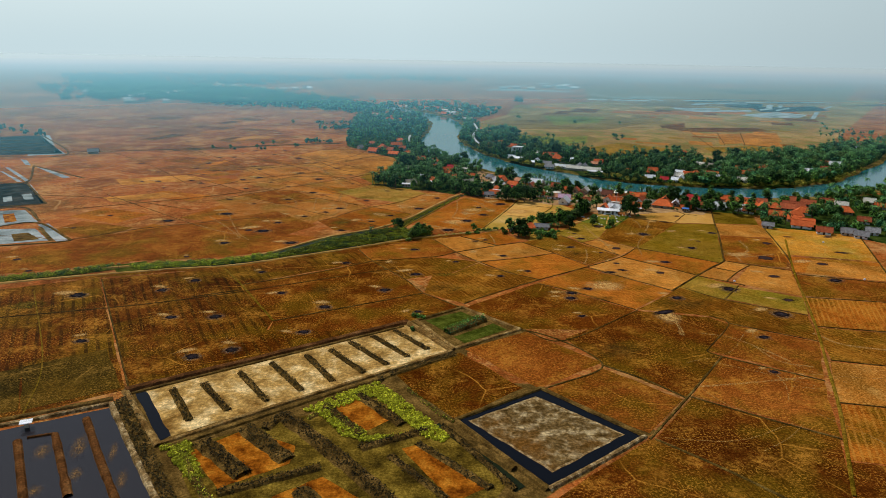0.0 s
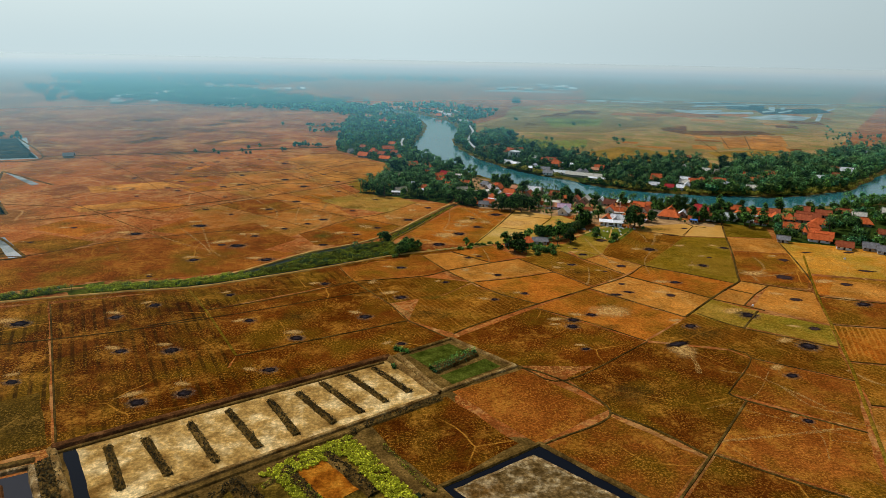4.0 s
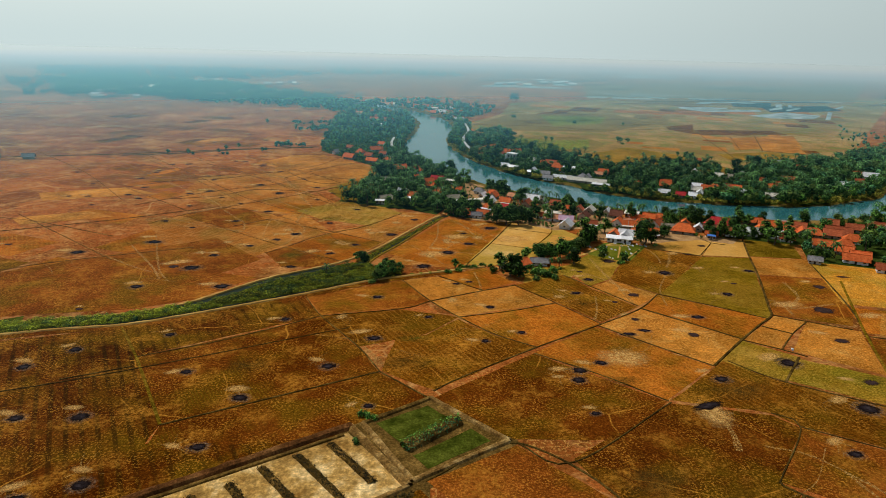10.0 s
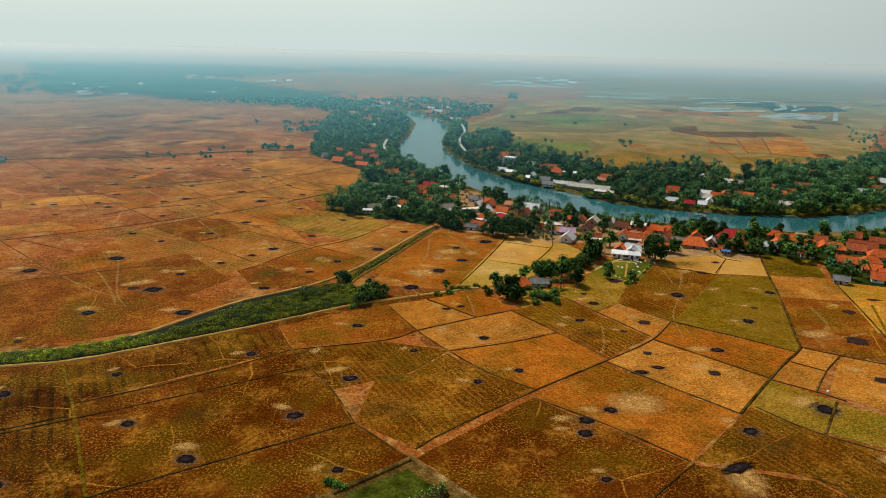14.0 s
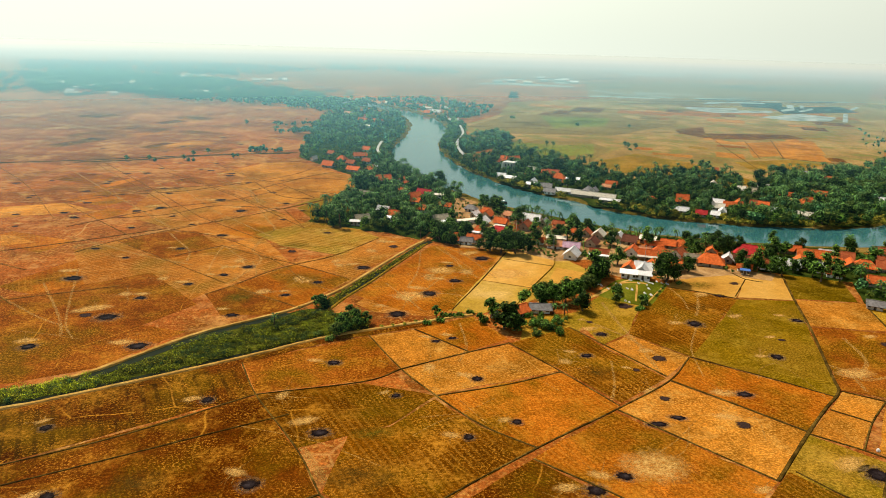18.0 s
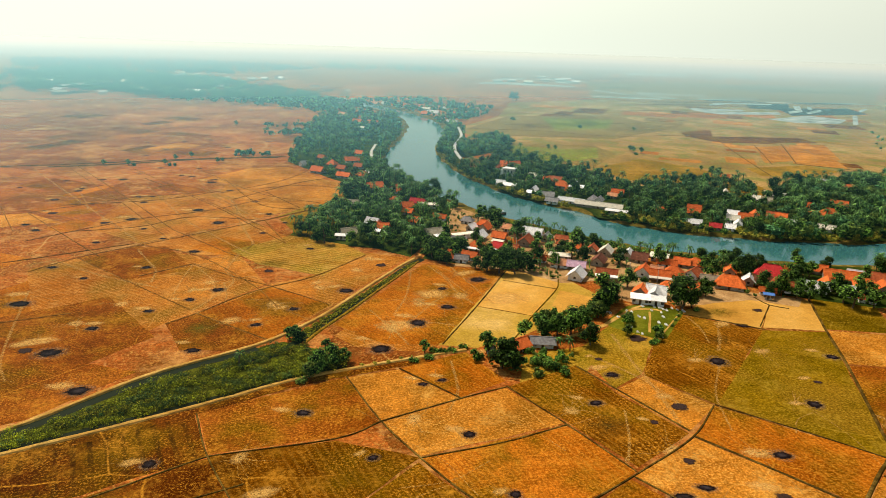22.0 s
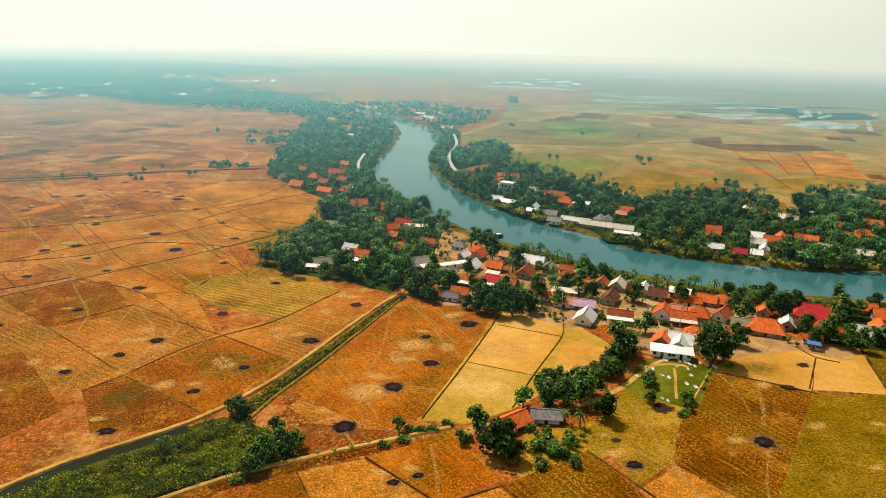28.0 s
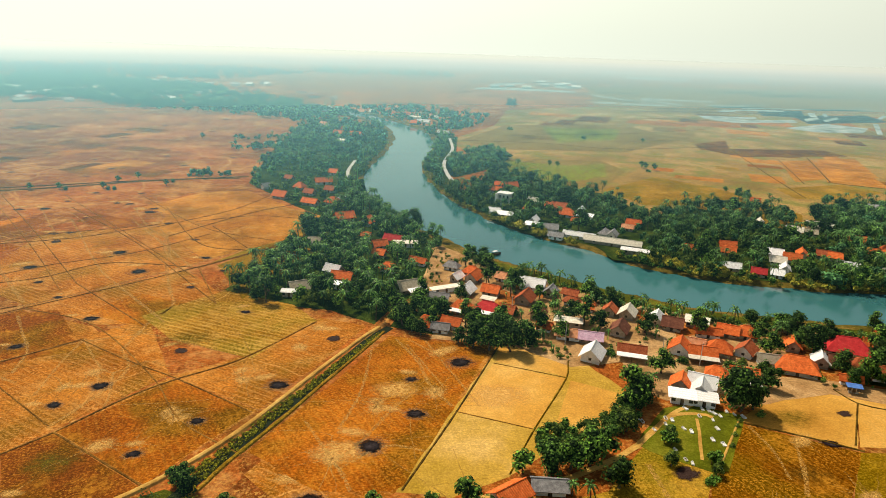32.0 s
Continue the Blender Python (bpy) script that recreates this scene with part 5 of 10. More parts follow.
field(STUBBLE, "orange-brown harvested stubble field", (457.8, 1022.7), (474.6, 1055.7), (454.4, 1065.9), (437.6, 1032.9), z=0.006)
field(STUBBLE, "orange-brown harvested stubble field", (763.3, 1074.8), (791.6, 1061.2), (807.3, 1093.8), (779.0, 1107.4), z=0.006)
field(OLIVE_DRIFT, "patchy olive grass on the dry plain", (701.0, 1040.9), (763.0, 1011.0), (784.0, 1054.5), (722.0, 1084.4), z=0.006)
field(STUBBLE_BROWN, "dark brown stubble field", (275.0, 1066.9), (337.0, 1033.1), (357.8, 1071.1), (295.8, 1104.9), z=0.006)
field(STUBBLE_BROWN, "dark brown stubble field", (606.0, 935.5), (632.9, 920.9), (654.4, 960.3), (627.5, 974.9), z=0.006)
field(STUBBLE, "orange-brown harvested stubble field", (497.9, 1101.7), (545.0, 1076.0), (561.7, 1106.7), (514.6, 1132.4), z=0.006)
field(STUBBLE_BROWN, "dark brown stubble field", (320.3, 1070.3), (350.4, 1129.6), (328.7, 1140.7), (298.6, 1081.4), z=0.006)
field(STUBBLE_BROWN, "dark brown stubble field", (301.1, 983.5), (334.2, 965.5), (356.3, 1006.1), (323.2, 1024.1), z=0.006)
field(OLIVE_DRIFT, "patchy olive grass on the dry plain", (802.6, 1206.5), (817.3, 1235.2), (790.0, 1249.1), (775.3, 1220.4), z=0.006)
field(STUBBLE_PALE, "pale straw-coloured harvested field", (513.8, 1020.1), (558.8, 995.5), (580.8, 1035.7), (535.8, 1060.3), z=0.006)
field(STUBBLE_PALE, "pale straw-coloured harvested field", (610.6, 973.8), (641.8, 956.7), (653.6, 978.2), (622.4, 995.3), z=0.006)
field(OLIVE_DRIFT, "patchy olive grass on the dry plain", (798.9, 1171.5), (819.0, 1210.9), (790.5, 1225.3), (770.4, 1185.9), z=0.006)
field(OLIVE_DRIFT, "patchy olive grass on the dry plain", (441.8, 1020.4), (464.0, 1061.0), (439.2, 1074.6), (417.0, 1034.0), z=0.006)
field(STUBBLE_PALE, "pale straw-coloured harvested field", (469.1, 1135.0), (523.7, 1105.2), (539.9, 1135.0), (485.3, 1164.8), z=0.006)
field(YELLOW_GREEN, "yellow-green grassy field", (615.5, 1145.5), (641.5, 1196.5), (600.5, 1217.3), (574.5, 1166.3), z=0.006)
field(OLIVE_DRIFT, "patchy olive grass on the dry plain", (665.6, 1165.6), (680.3, 1194.5), (643.4, 1213.2), (628.7, 1184.3), z=0.006)
field(OLIVE_DRIFT, "patchy olive grass on the dry plain", (426.4, 948.9), (440.3, 976.3), (414.4, 989.5), (400.5, 962.1), z=0.006)
field(STUBBLE_PALE, "pale straw-coloured harvested field", (774.4, 1265.5), (796.2, 1308.4), (768.0, 1322.7), (746.2, 1279.8), z=0.006)
field(STUBBLE, "orange-brown harvested stubble field", (925.8, 1237.3), (946.3, 1274.6), (900.8, 1299.5), (880.3, 1262.2), z=0.006)
field(STUBBLE, "orange-brown harvested stubble field", (662.2, 1100.4), (694.8, 1164.6), (647.2, 1188.8), (614.6, 1124.6), z=0.006)
field(STUBBLE_BROWN, "dark brown stubble field", (544.3, 1141.9), (598.3, 1112.4), (615.3, 1143.5), (561.3, 1173.0), z=0.006)
field(STUBBLE_PALE, "pale straw-coloured harvested field", (292.2, 1203.4), (355.0, 1169.1), (374.4, 1204.6), (311.6, 1238.9), z=0.006)
field(STUBBLE, "orange-brown harvested stubble field", (415.3, 1115.0), (486.9, 1075.9), (511.5, 1120.8), (439.9, 1159.9), z=0.006)
field(STUBBLE, "orange-brown harvested stubble field", (864.0, 1216.1), (897.4, 1197.9), (923.6, 1245.9), (890.2, 1264.1), z=0.006)
field(STUBBLE_BROWN, "dark brown stubble field", (586.4, 1246.2), (662.2, 1204.8), (676.2, 1230.4), (600.4, 1271.8), z=0.006)
field(STUBBLE_PALE, "pale straw-coloured harvested field", (861.4, 1295.2), (904.5, 1271.6), (920.6, 1301.0), (877.5, 1324.6), z=0.006)
field(STUBBLE_BROWN, "dark brown stubble field", (551.5, 1118.6), (574.0, 1162.8), (530.7, 1184.8), (508.2, 1140.6), z=0.006)
field(STUBBLE_BROWN, "dark brown stubble field", (595.2, 1080.0), (623.8, 1136.1), (568.6, 1164.2), (540.0, 1108.1), z=0.006)
field(STUBBLE, "orange-brown harvested stubble field", (772.1, 1106.3), (805.4, 1171.7), (757.1, 1196.3), (723.8, 1130.9), z=0.006)
field(STUBBLE_PALE, "pale straw-coloured harvested field", (812.4, 1196.6), (876.0, 1165.8), (901.8, 1219.2), (838.2, 1250.0), z=0.006)
field(STUBBLE_BROWN, "dark brown stubble field", (382.5, 1104.0), (421.3, 1180.2), (380.7, 1200.8), (341.9, 1124.6), z=0.006)
field(STUBBLE, "orange-brown harvested stubble field", (579.5, 1136.8), (624.9, 1114.8), (639.7, 1145.6), (594.3, 1167.6), z=0.006)
field(STUBBLE, "orange-brown harvested stubble field", (567.7, 1077.1), (602.4, 1140.5), (551.7, 1168.3), (517.0, 1104.9), z=0.006)
field(YELLOW_GREEN, "yellow-green grassy field", (476.1, 729.6), (494.0, 762.3), (479.1, 770.4), (461.2, 737.7), z=0.006)
field(STUBBLE, "orange-brown harvested stubble field", (397.1, 779.6), (423.8, 766.7), (430.7, 781.0), (404.0, 793.9), z=0.006)
field(STUBBLE_PALE, "pale straw-coloured harvested field", (520.6, 816.0), (535.5, 845.3), (521.8, 852.2), (506.9, 822.9), z=0.006)
field(STUBBLE_PALE, "pale straw-coloured harvested field", (383.1, 702.4), (398.9, 733.4), (375.7, 745.2), (359.9, 714.2), z=0.006)
field(STUBBLE_PALE, "pale straw-coloured harvested field", (409.7, 805.6), (438.1, 791.8), (448.7, 813.8), (420.3, 827.6), z=0.006)
field(STUBBLE_BROWN, "dark brown stubble field", (446.1, 705.8), (479.7, 689.6), (490.3, 711.6), (456.7, 727.8), z=0.006)
field(STUBBLE_PALE, "pale straw-coloured harvested field", (298.5, 725.1), (331.5, 707.0), (339.3, 721.1), (306.3, 739.2), z=0.006)
field(YELLOW_GREEN, "yellow-green grassy field", (358.6, 767.9), (375.2, 758.9), (383.0, 773.1), (366.4, 782.1), z=0.006)
field(STUBBLE, "orange-brown harvested stubble field", (309.9, 750.2), (317.7, 764.4), (302.5, 772.8), (294.7, 758.6), z=0.006)
field(STUBBLE_PALE, "pale straw-coloured harvested field", (429.4, 824.1), (440.9, 846.7), (422.4, 856.1), (410.9, 833.5), z=0.006)
field(YELLOW_GREEN, "yellow-green grassy field", (570.3, 837.7), (578.8, 854.4), (555.5, 866.3), (547.0, 849.6), z=0.006)
field(STUBBLE, "orange-brown harvested stubble field", (284.7, 670.6), (300.2, 699.0), (284.5, 707.6), (269.0, 679.2), z=0.006)
field(STUBBLE, "orange-brown harvested stubble field", (-159.2, 377.2), (-146.9, 399.6), (-179.6, 417.4), (-191.9, 395.0), z=0.006)
field(STUBBLE_RED, "reddish-brown stubble field", (-158.2, 344.1), (-146.4, 367.3), (-179.4, 384.1), (-191.2, 360.9), z=0.006)
field(STUBBLE, "orange-brown harvested stubble field", (-98.9, 375.1), (-80.7, 411.0), (-108.1, 424.9), (-126.3, 389.0), z=0.006)
field(STUBBLE, "orange-brown harvested stubble field", (-131.5, 519.8), (-117.0, 546.2), (-146.3, 562.2), (-160.8, 535.8), z=0.006)
field(STUBBLE, "orange-brown harvested stubble field", (-92.5, 327.6), (-74.4, 363.2), (-104.3, 378.4), (-122.4, 342.8), z=0.006)
field(STUBBLE, "orange-brown harvested stubble field", (-147.5, 357.1), (-122.8, 343.6), (-112.9, 361.7), (-137.6, 375.2), z=0.006)
field(STUBBLE, "orange-brown harvested stubble field", (-167.0, 451.1), (-129.6, 433.0), (-121.0, 450.7), (-158.4, 468.8), z=0.006)
# bunds
bund((24.7, 240.0), (34.1, 247.5), (63.6, 266.8), (90.8, 282.9), (114.1, 297.8), (128.1, 312.5), width=0.9, height=0.3)
bund((91.6, 282.8), (105.7, 265.2), (119.0, 249.1))
bund((114.7, 298.2), (128.4, 282.5), (140.4, 268.0), width=1.2)
bund((119.0, 249.1), (140.4, 268.0), (154.0, 279.4), (164.4, 287.8), (169.3, 297.2), (187.6, 334.1), (198.7, 359.1), (213.2, 389.9), width=1.6, height=0.4)
bund((128.8, 313.0), (146.2, 298.7), (161.1, 285.2))
bund((140.0, 267.3), (150.0, 258.7), (155.4, 253.0))
bund((165.4, 288.2), (175.0, 281.5), (188.0, 272.8))
bund((174.6, 281.1), (162.2, 271.2), (149.8, 259.0))
bund((154.5, 278.5), (162.0, 271.3))
bund((152.1, 252.9), (137.1, 237.6), width=1.4)
bund((125.6, 252.1), (135.8, 237.7), (161.5, 218.0))
bund((221.8, 323.6), (191.5, 271.3), (172.3, 235.2), (157.1, 206.7), (138.9, 175.5), (124.8, 151.4), (112.4, 132.2), (99.5, 112.7), width=1.7, height=0.4, material=GREEN_FIELD)
bund((124.7, 212.8), (149.5, 194.6))
bund((120.7, 220.3), (124.7, 212.8), (103.5, 190.2))
bund((103.9, 190.2), (106.8, 185.6), (131.2, 166.4), width=1.2)
bund((106.8, 185.6), (80.9, 159.6), (60.7, 139.9), width=1.3)
bund((82.6, 160.5), (98.0, 147.4), (113.5, 135.3), width=1.3)
bund((62.2, 139.8), (73.9, 125.9), (83.7, 112.2), width=1.6)
bund((62.8, 183.1), (72.9, 172.2), (81.1, 159.9), width=1.3)
bund((18.3, 198.5), (43.7, 211.9), (63.3, 183.9), (38.6, 168.5), width=1.1)
bund((43.7, 211.9), (56.1, 202.6), (94.0, 228.1))
bund((143.3, 180.1), (162.9, 173.2))
bund((126.0, 153.5), (143.3, 148.2))
bund((157.6, 207.7), (185.4, 199.3))
bund((173.3, 237.8), (208.9, 228.2))
bund((188.5, 267.3), (224.6, 251.6))
bund((225.6, 351.7), (204.7, 297.9), (187.6, 263.3), width=1.2)
bund((272.7, 330.5), (245.5, 282.2), (228.6, 252.9), width=1.2)
bund((61.5, 262.4), (79.4, 245.4), (93.6, 228.9))
bund((40.4, 294.1), (62.7, 299.1), (81.5, 305.8))
bund((21.1, 336.2), (31.1, 311.0), (40.4, 294.1), (51.3, 277.9), (63.6, 266.8))
bund((31.1, 311.0), (54.6, 321.3), (69.0, 326.8))
bund((37.7, 340.2), (54.6, 321.3))
bund((-19.0, 318.2), (-11.8, 298.5), (2.2, 271.4), (9.0, 253.6), width=0.8)
bund((-11.8, 298.5), (19.2, 303.8), (31.1, 311.0))
bund((-69.0, 268.9), (-42.7, 280.4), (-11.8, 298.5))
bund((-50.3, 227.9), (-25.3, 238.6), (9.0, 253.3), width=1.1)
bund((-81.6, 292.7), (-69.1, 268.6), (-50.3, 228.1), width=1.6, height=0.25, material=GREEN_FIELD)
bund((9.0, 253.3), (22.9, 236.1), width=1.0)
bund((-87.0, 255.2), (-68.3, 262.3), width=0.8)
bund((81.6, 306.3), (92.8, 284.9))
bund((69.4, 327.4), (81.6, 306.3))
bund((94.9, 338.4), (114.7, 300.7), width=1.0)
bund((-131.0, 279.5), (-86.3, 178.8), width=1.0)
bund((-153.3, 267.0), (-120.2, 200.0), (-110.5, 166.6), width=0.8, height=0.2, material=GREEN_FIELD)
bund((-152.1, 238.2), (-88.3, 252.9), (-1.3, 287.2), width=0.7)
bund((92.1, 431.2), (70.7, 388.8), (53.3, 356.5), width=1.0)
bund((87.0, 416.9), (108.0, 405.9), width=0.6, height=0.2, material=DRY_BUND)
bund((70.7, 388.8), (90.5, 378.7), width=0.6, height=0.2, material=DRY_BUND)
bund((112.0, 416.6), (107.5, 404.9), (90.5, 378.5), (79.7, 360.3), width=0.7, height=0.35, material=GREEN_FIELD)
bund((-43.4, 377.4), (-34.8, 386.2), (-21.6, 403.2), (-10.8, 412.6), (6.1, 424.8), (27.7, 452.5), width=1.1, material=DRY_BUND)
bund((-67.4, 426.4), (-49.2, 441.4), material=DRY_BUND)
bund((-34.8, 386.2), (-6.2, 362.9), width=1.0, material=DRY_BUND)
bund((-10.8, 412.6), (13.8, 392.5), material=DRY_BUND)
bund((-49.2, 441.4), (-28.5, 424.9), (-10.8, 412.6), width=0.7, material=DRY_BUND)
bund((150.9, 377.3), (164.7, 369.4), (175.8, 362.2), width=1.0)
bund((151.3, 380.1), (129.3, 354.3), width=1.2, material=PATH_EARTH)
bund((192.0, 385.0), (175.3, 364.8))
bund((190.3, 393.4), (192.0, 385.0), (198.0, 381.1))
bund((-124.3, 623.1), (-65.7, 551.3), (-11.5, 471.2), width=0.8, material=DRY_BUND)
bund((-184.2, 663.7), (-123.6, 574.6), (-71.5, 495.1), material=DRY_BUND)
bund((-53.7, 562.8), (-19.9, 609.9), (3.2, 631.0), width=0.8, material=DRY_BUND)
bund((-27.8, 513.8), (7.5, 551.1), (29.9, 595.9), width=1.0, material=DRY_BUND)
bund((-71.4, 624.3), (-36.3, 551.2), (-10.6, 538.1), width=0.8, material=DRY_BUND)
bund((-35.7, 581.5), (-11.2, 542.4), width=0.8, material=DRY_BUND)
bund((-147.9, 546.2), (-97.7, 560.4), (-65.3, 585.2), width=0.7, material=DRY_BUND)
bund((-121.5, 492.3), (-89.9, 501.9), (-68.2, 520.8), (-27.8, 513.8), width=0.8, material=DRY_BUND)
bund((-71.5, 495.1), (-32.6, 452.3), width=0.8, material=DRY_BUND)
bund((-27.8, 513.8), (-11.5, 471.2), width=0.8, material=DRY_BUND)
bund((-209.7, 353.3), (-191.2, 350.2), (-171.5, 343.8), (-141.1, 364.9), (-79.3, 388.1), material=DRY_BUND)
bund((-240.1, 457.2), (-183.8, 443.2), (-124.2, 408.8), width=0.8, material=DRY_BUND)
bund((-197.3, 414.6), (-135.9, 441.6), (-83.8, 471.9), width=0.8, material=DRY_BUND)
bund((-191.9, 455.8), (-111.5, 369.7), width=0.8, material=DRY_BUND)
bund((-157.9, 528.9), (-92.9, 452.9), width=0.8, material=DRY_BUND)
bund((-285.0, 684.7), (-204.8, 582.9), (-149.2, 494.3), width=0.8, material=DRY_BUND)
bund((-296.4, 647.1), (-208.8, 666.3), (-102.7, 700.1), (-43.6, 709.9), width=2.0, height=0.5)
bund((440.3, 885.9), (398.7, 762.2), (364.9, 653.4))
bund((454.7, 823.0), (399.6, 704.5), width=1.2)
bund((493.2, 833.1), (427.5, 710.6), width=1.5, height=0.5)
bund((424.7, 710.5), (461.9, 683.9))
bund((149.6, 919.0), (237.2, 907.0), (316.2, 873.9), (467.8, 909.9), width=1.0)
bund((305.2, 846.2), (340.6, 918.4), (407.6, 958.9), width=1.0, material=PATH_EARTH)
bund((204.0, 963.2), (364.0, 994.5), (513.9, 1061.4), width=1.0)
bund((236.9, 1081.9), (431.6, 1164.9), (584.0, 1192.4), width=1.2)
# canal, its banks and the cart track
ridge("canal_bank", PATH_EARTH, "bare earth canal bank used as a footpath", "bank", [(-199.5, 278.9), (-174.9, 283.8), (-152.5, 290.0), (-109.4, 301.1), (-84.4, 304.6), (-64.9, 313.5), (-38.0, 340.0), (-10.1, 358.1), (4.1, 372.3), (15.2, 388.2), (30.1, 414.0), (44.2, 437.4), (50.7, 446.4)], 2.0, 0.7)
ridge("canal_bank", PATH_EARTH, "bare earth footpath bank along the fields", "bank", [(-195.8, 272.5), (-171.6, 277.1), (-149.5, 282.9), (-105.0, 292.0), (-80.7, 295.1), (-56.7, 304.6), (-20.4, 321.4), (4.7, 334.6), (23.2, 341.0), (47.8, 348.2), (60.7, 351.7)], 1.8, 0.55)
ridge("canal_bank", YELLOW_GREEN, "grassy canal bank", "bank", [(1.2, 353.8), (6.9, 360.3), (11.3, 369.5), (22.6, 388.5), (30.8, 403.6), (40.5, 420.9), (52.2, 442.5)], 1.4, 0.5)
strip("canal_water", DITCH, "narrow dark green irrigation canal", "canal", [(-9.4, 346.6), (-0.3, 354.1), (7.8, 367.6), (18.4, 386.6), (33.7, 412.3), (46.1, 435.1), (54.4, 446.2)], 3.2, 0.09)
# the shadow line along the weeds, laid down as a dark strip
strip("canal_water", DITCH, "dark green strip painting the shadow beside the weeds", "canal", [(-105.8, 293.6), (-81.4, 296.7), (-57.2, 306.4), (-20.6, 323.6), (4.7, 336.5), (20.9, 343.1)], 1.8, 0.1)
# dark water strip whose colour also paints the shade under the bank
strip("canal_water", DITCH, "dark water strip with the bank shade in its colour", "canal", [(-107.8, 299.3), (-82.8, 302.8), (-63.3, 311.7), (-36.4, 338.2), (-8.5, 356.3)], 3.4, 0.085)
# dry grass with the shadow below the path bank painted in
strip("bank_grass", STUBBLE_BROWN, "dry grass strip coloured dark for the shadow below the bank", "grass", [(-148.6, 280.7), (-104.1, 289.8), (-79.8, 292.9), (-55.8, 302.4), (-19.5, 319.2), (5.6, 332.4), (24.1, 338.8), (48.7, 346.0)], 3.4, 0.088)
ridge("plain_path", DARK_BANK, "grassy bank across the plain", "bank", [(-203.4, 659.3), (-155.6, 674.3), (-104.9, 697.0), (-37.9, 716.1)], 2.5, 0.6)
# tracks
track((100.7, 312.0), (96.0, 297.0), (91.2, 287.2), width=1.0)
track((115.5, 361.5), (114.7, 341.4), (114.7, 319.5), (113.6, 303.3), width=1.6)
track((102.1, 345.4), (113.5, 328.5), (119.2, 310.8), width=1.5)
track((143.3, 336.5), (132.1, 318.5), (126.6, 299.9), width=0.8)
track((104.6, 218.7), (103.7, 211.1), (101.0, 203.5), width=2.0)
track((84.2, 275.9), (74.2, 248.8), (67.8, 227.7), width=2.0)
track((-6.2, 294.6), (5.7, 266.9), (12.2, 253.7), width=2.2)
track((54.6, 344.5), (54.3, 325.9), (50.2, 315.0), width=1.0)
track((48.0, 432.8), (44.1, 402.8), (38.1, 382.5), width=1.0)
track((65.8, 436.3), (72.4, 411.4), (77.9, 391.1), width=0.9)
track((59.6, 432.1), (69.3, 401.1), width=0.8)
track((-161.8, 574.4), (-110.3, 521.4), (-72.3, 480.0), width=1.2)
track((-145.7, 630.5), (-100.3, 551.4), (-68.0, 503.2), (-42.6, 465.3), width=1.2)
track((-84.7, 649.1), (-58.1, 575.0), (-43.4, 530.2), width=1.0)
track((-123.3, 615.4), (-60.1, 530.3), (-21.7, 502.3), width=0.9)
track((-124.8, 531.0), (-94.6, 551.4), (-72.6, 601.7), width=0.9)
track((-110.5, 393.1), (-90.4, 358.7), (-82.9, 342.5), width=1.2)
track((-123.1, 381.7), (-98.3, 359.1), (-83.8, 348.7), width=1.0)
track((-103.8, 411.1), (-86.9, 356.4), (-77.8, 339.0), width=1.0)
track((-50.4, 442.4), (-37.1, 425.4), (-21.3, 397.8), width=1.0)
track((-26.5, 404.1), (-31.1, 425.0), width=1.0)
track((-59.1, 409.4), (-45.5, 399.4), (-32.3, 385.0), width=1.2)
track((-52.0, 456.3), (-20.8, 440.8), (4.0, 426.9), width=1.0)
track((122.8, 194.2), (125.0, 180.7), (134.0, 175.9), width=1.0)
track((87.4, 166.3), (100.6, 167.0), (129.2, 169.2), width=1.2)
track((109.1, 205.0), (119.3, 199.3), (128.9, 180.4), width=0.9)
track((193.8, 324.0), (188.9, 306.6), (177.5, 294.2), (199.1, 297.9), width=1.6)
track((173.2, 304.8), (176.5, 299.3), (173.6, 287.2), width=1.5)
track((151.3, 375.8), (151.2, 364.1), (148.3, 352.8), width=1.0)
track((159.0, 366.0), (153.4, 354.6), (148.4, 346.6), width=1.4)
track((123.2, 334.0), (122.0, 344.1), (122.4, 355.2), width=1.0)
track((152.4, 201.8), (156.3, 191.7), (169.1, 186.0), width=2.0)
track((-44.5, 732.6), (-19.5, 783.3), (-5.7, 811.5), width=1.0)
track((-28.4, 436.4), (-16.7, 418.2), (2.3, 407.9), width=0.4)
track((-111.5, 488.1), (-94.4, 490.2), (-78.2, 484.4), width=0.4)
track((-76.0, 541.6), (-91.3, 546.5), (-104.1, 556.3), width=0.4)
track((-54.5, 413.8), (-50.2, 404.9), (-50.0, 395.0), width=0.4)
track((-64.6, 580.7), (-45.2, 573.9), (-29.2, 561.0), width=0.4)
track((11.2, 416.2), (4.9, 437.2), (-5.7, 456.4), width=0.4)
track((-60.2, 411.1), (-58.1, 389.2), (-61.3, 367.4), width=0.4)
track((-99.7, 566.9), (-93.1, 572.2), (-87.2, 578.3), width=0.4)
track((-95.9, 449.0), (-105.7, 456.2), (-115.3, 463.7), width=0.4)
track((-76.5, 483.9), (-74.2, 475.9), (-76.6, 467.9), width=0.4)
track((-12.3, 421.0), (7.0, 420.1), (26.3, 421.0), width=0.4)
track((-171.4, 609.9), (-155.8, 625.1), (-145.5, 644.3), width=0.4)
track((7.1, 407.5), (-0.4, 417.9), (-10.8, 425.3), width=0.4)
track((-80.3, 437.6), (-85.6, 417.9), (-80.1, 398.3), width=0.4)
track((-117.0, 516.6), (-135.6, 506.4), (-146.9, 488.4), width=0.4)
track((-60.1, 523.1), (-59.2, 533.2), (-54.2, 542.1), width=0.4)
track((-14.1, 402.2), (-14.3, 410.4), (-14.9, 418.6), width=0.4)
track((-85.7, 544.4), (-102.8, 534.3), (-120.8, 525.8), width=0.4)
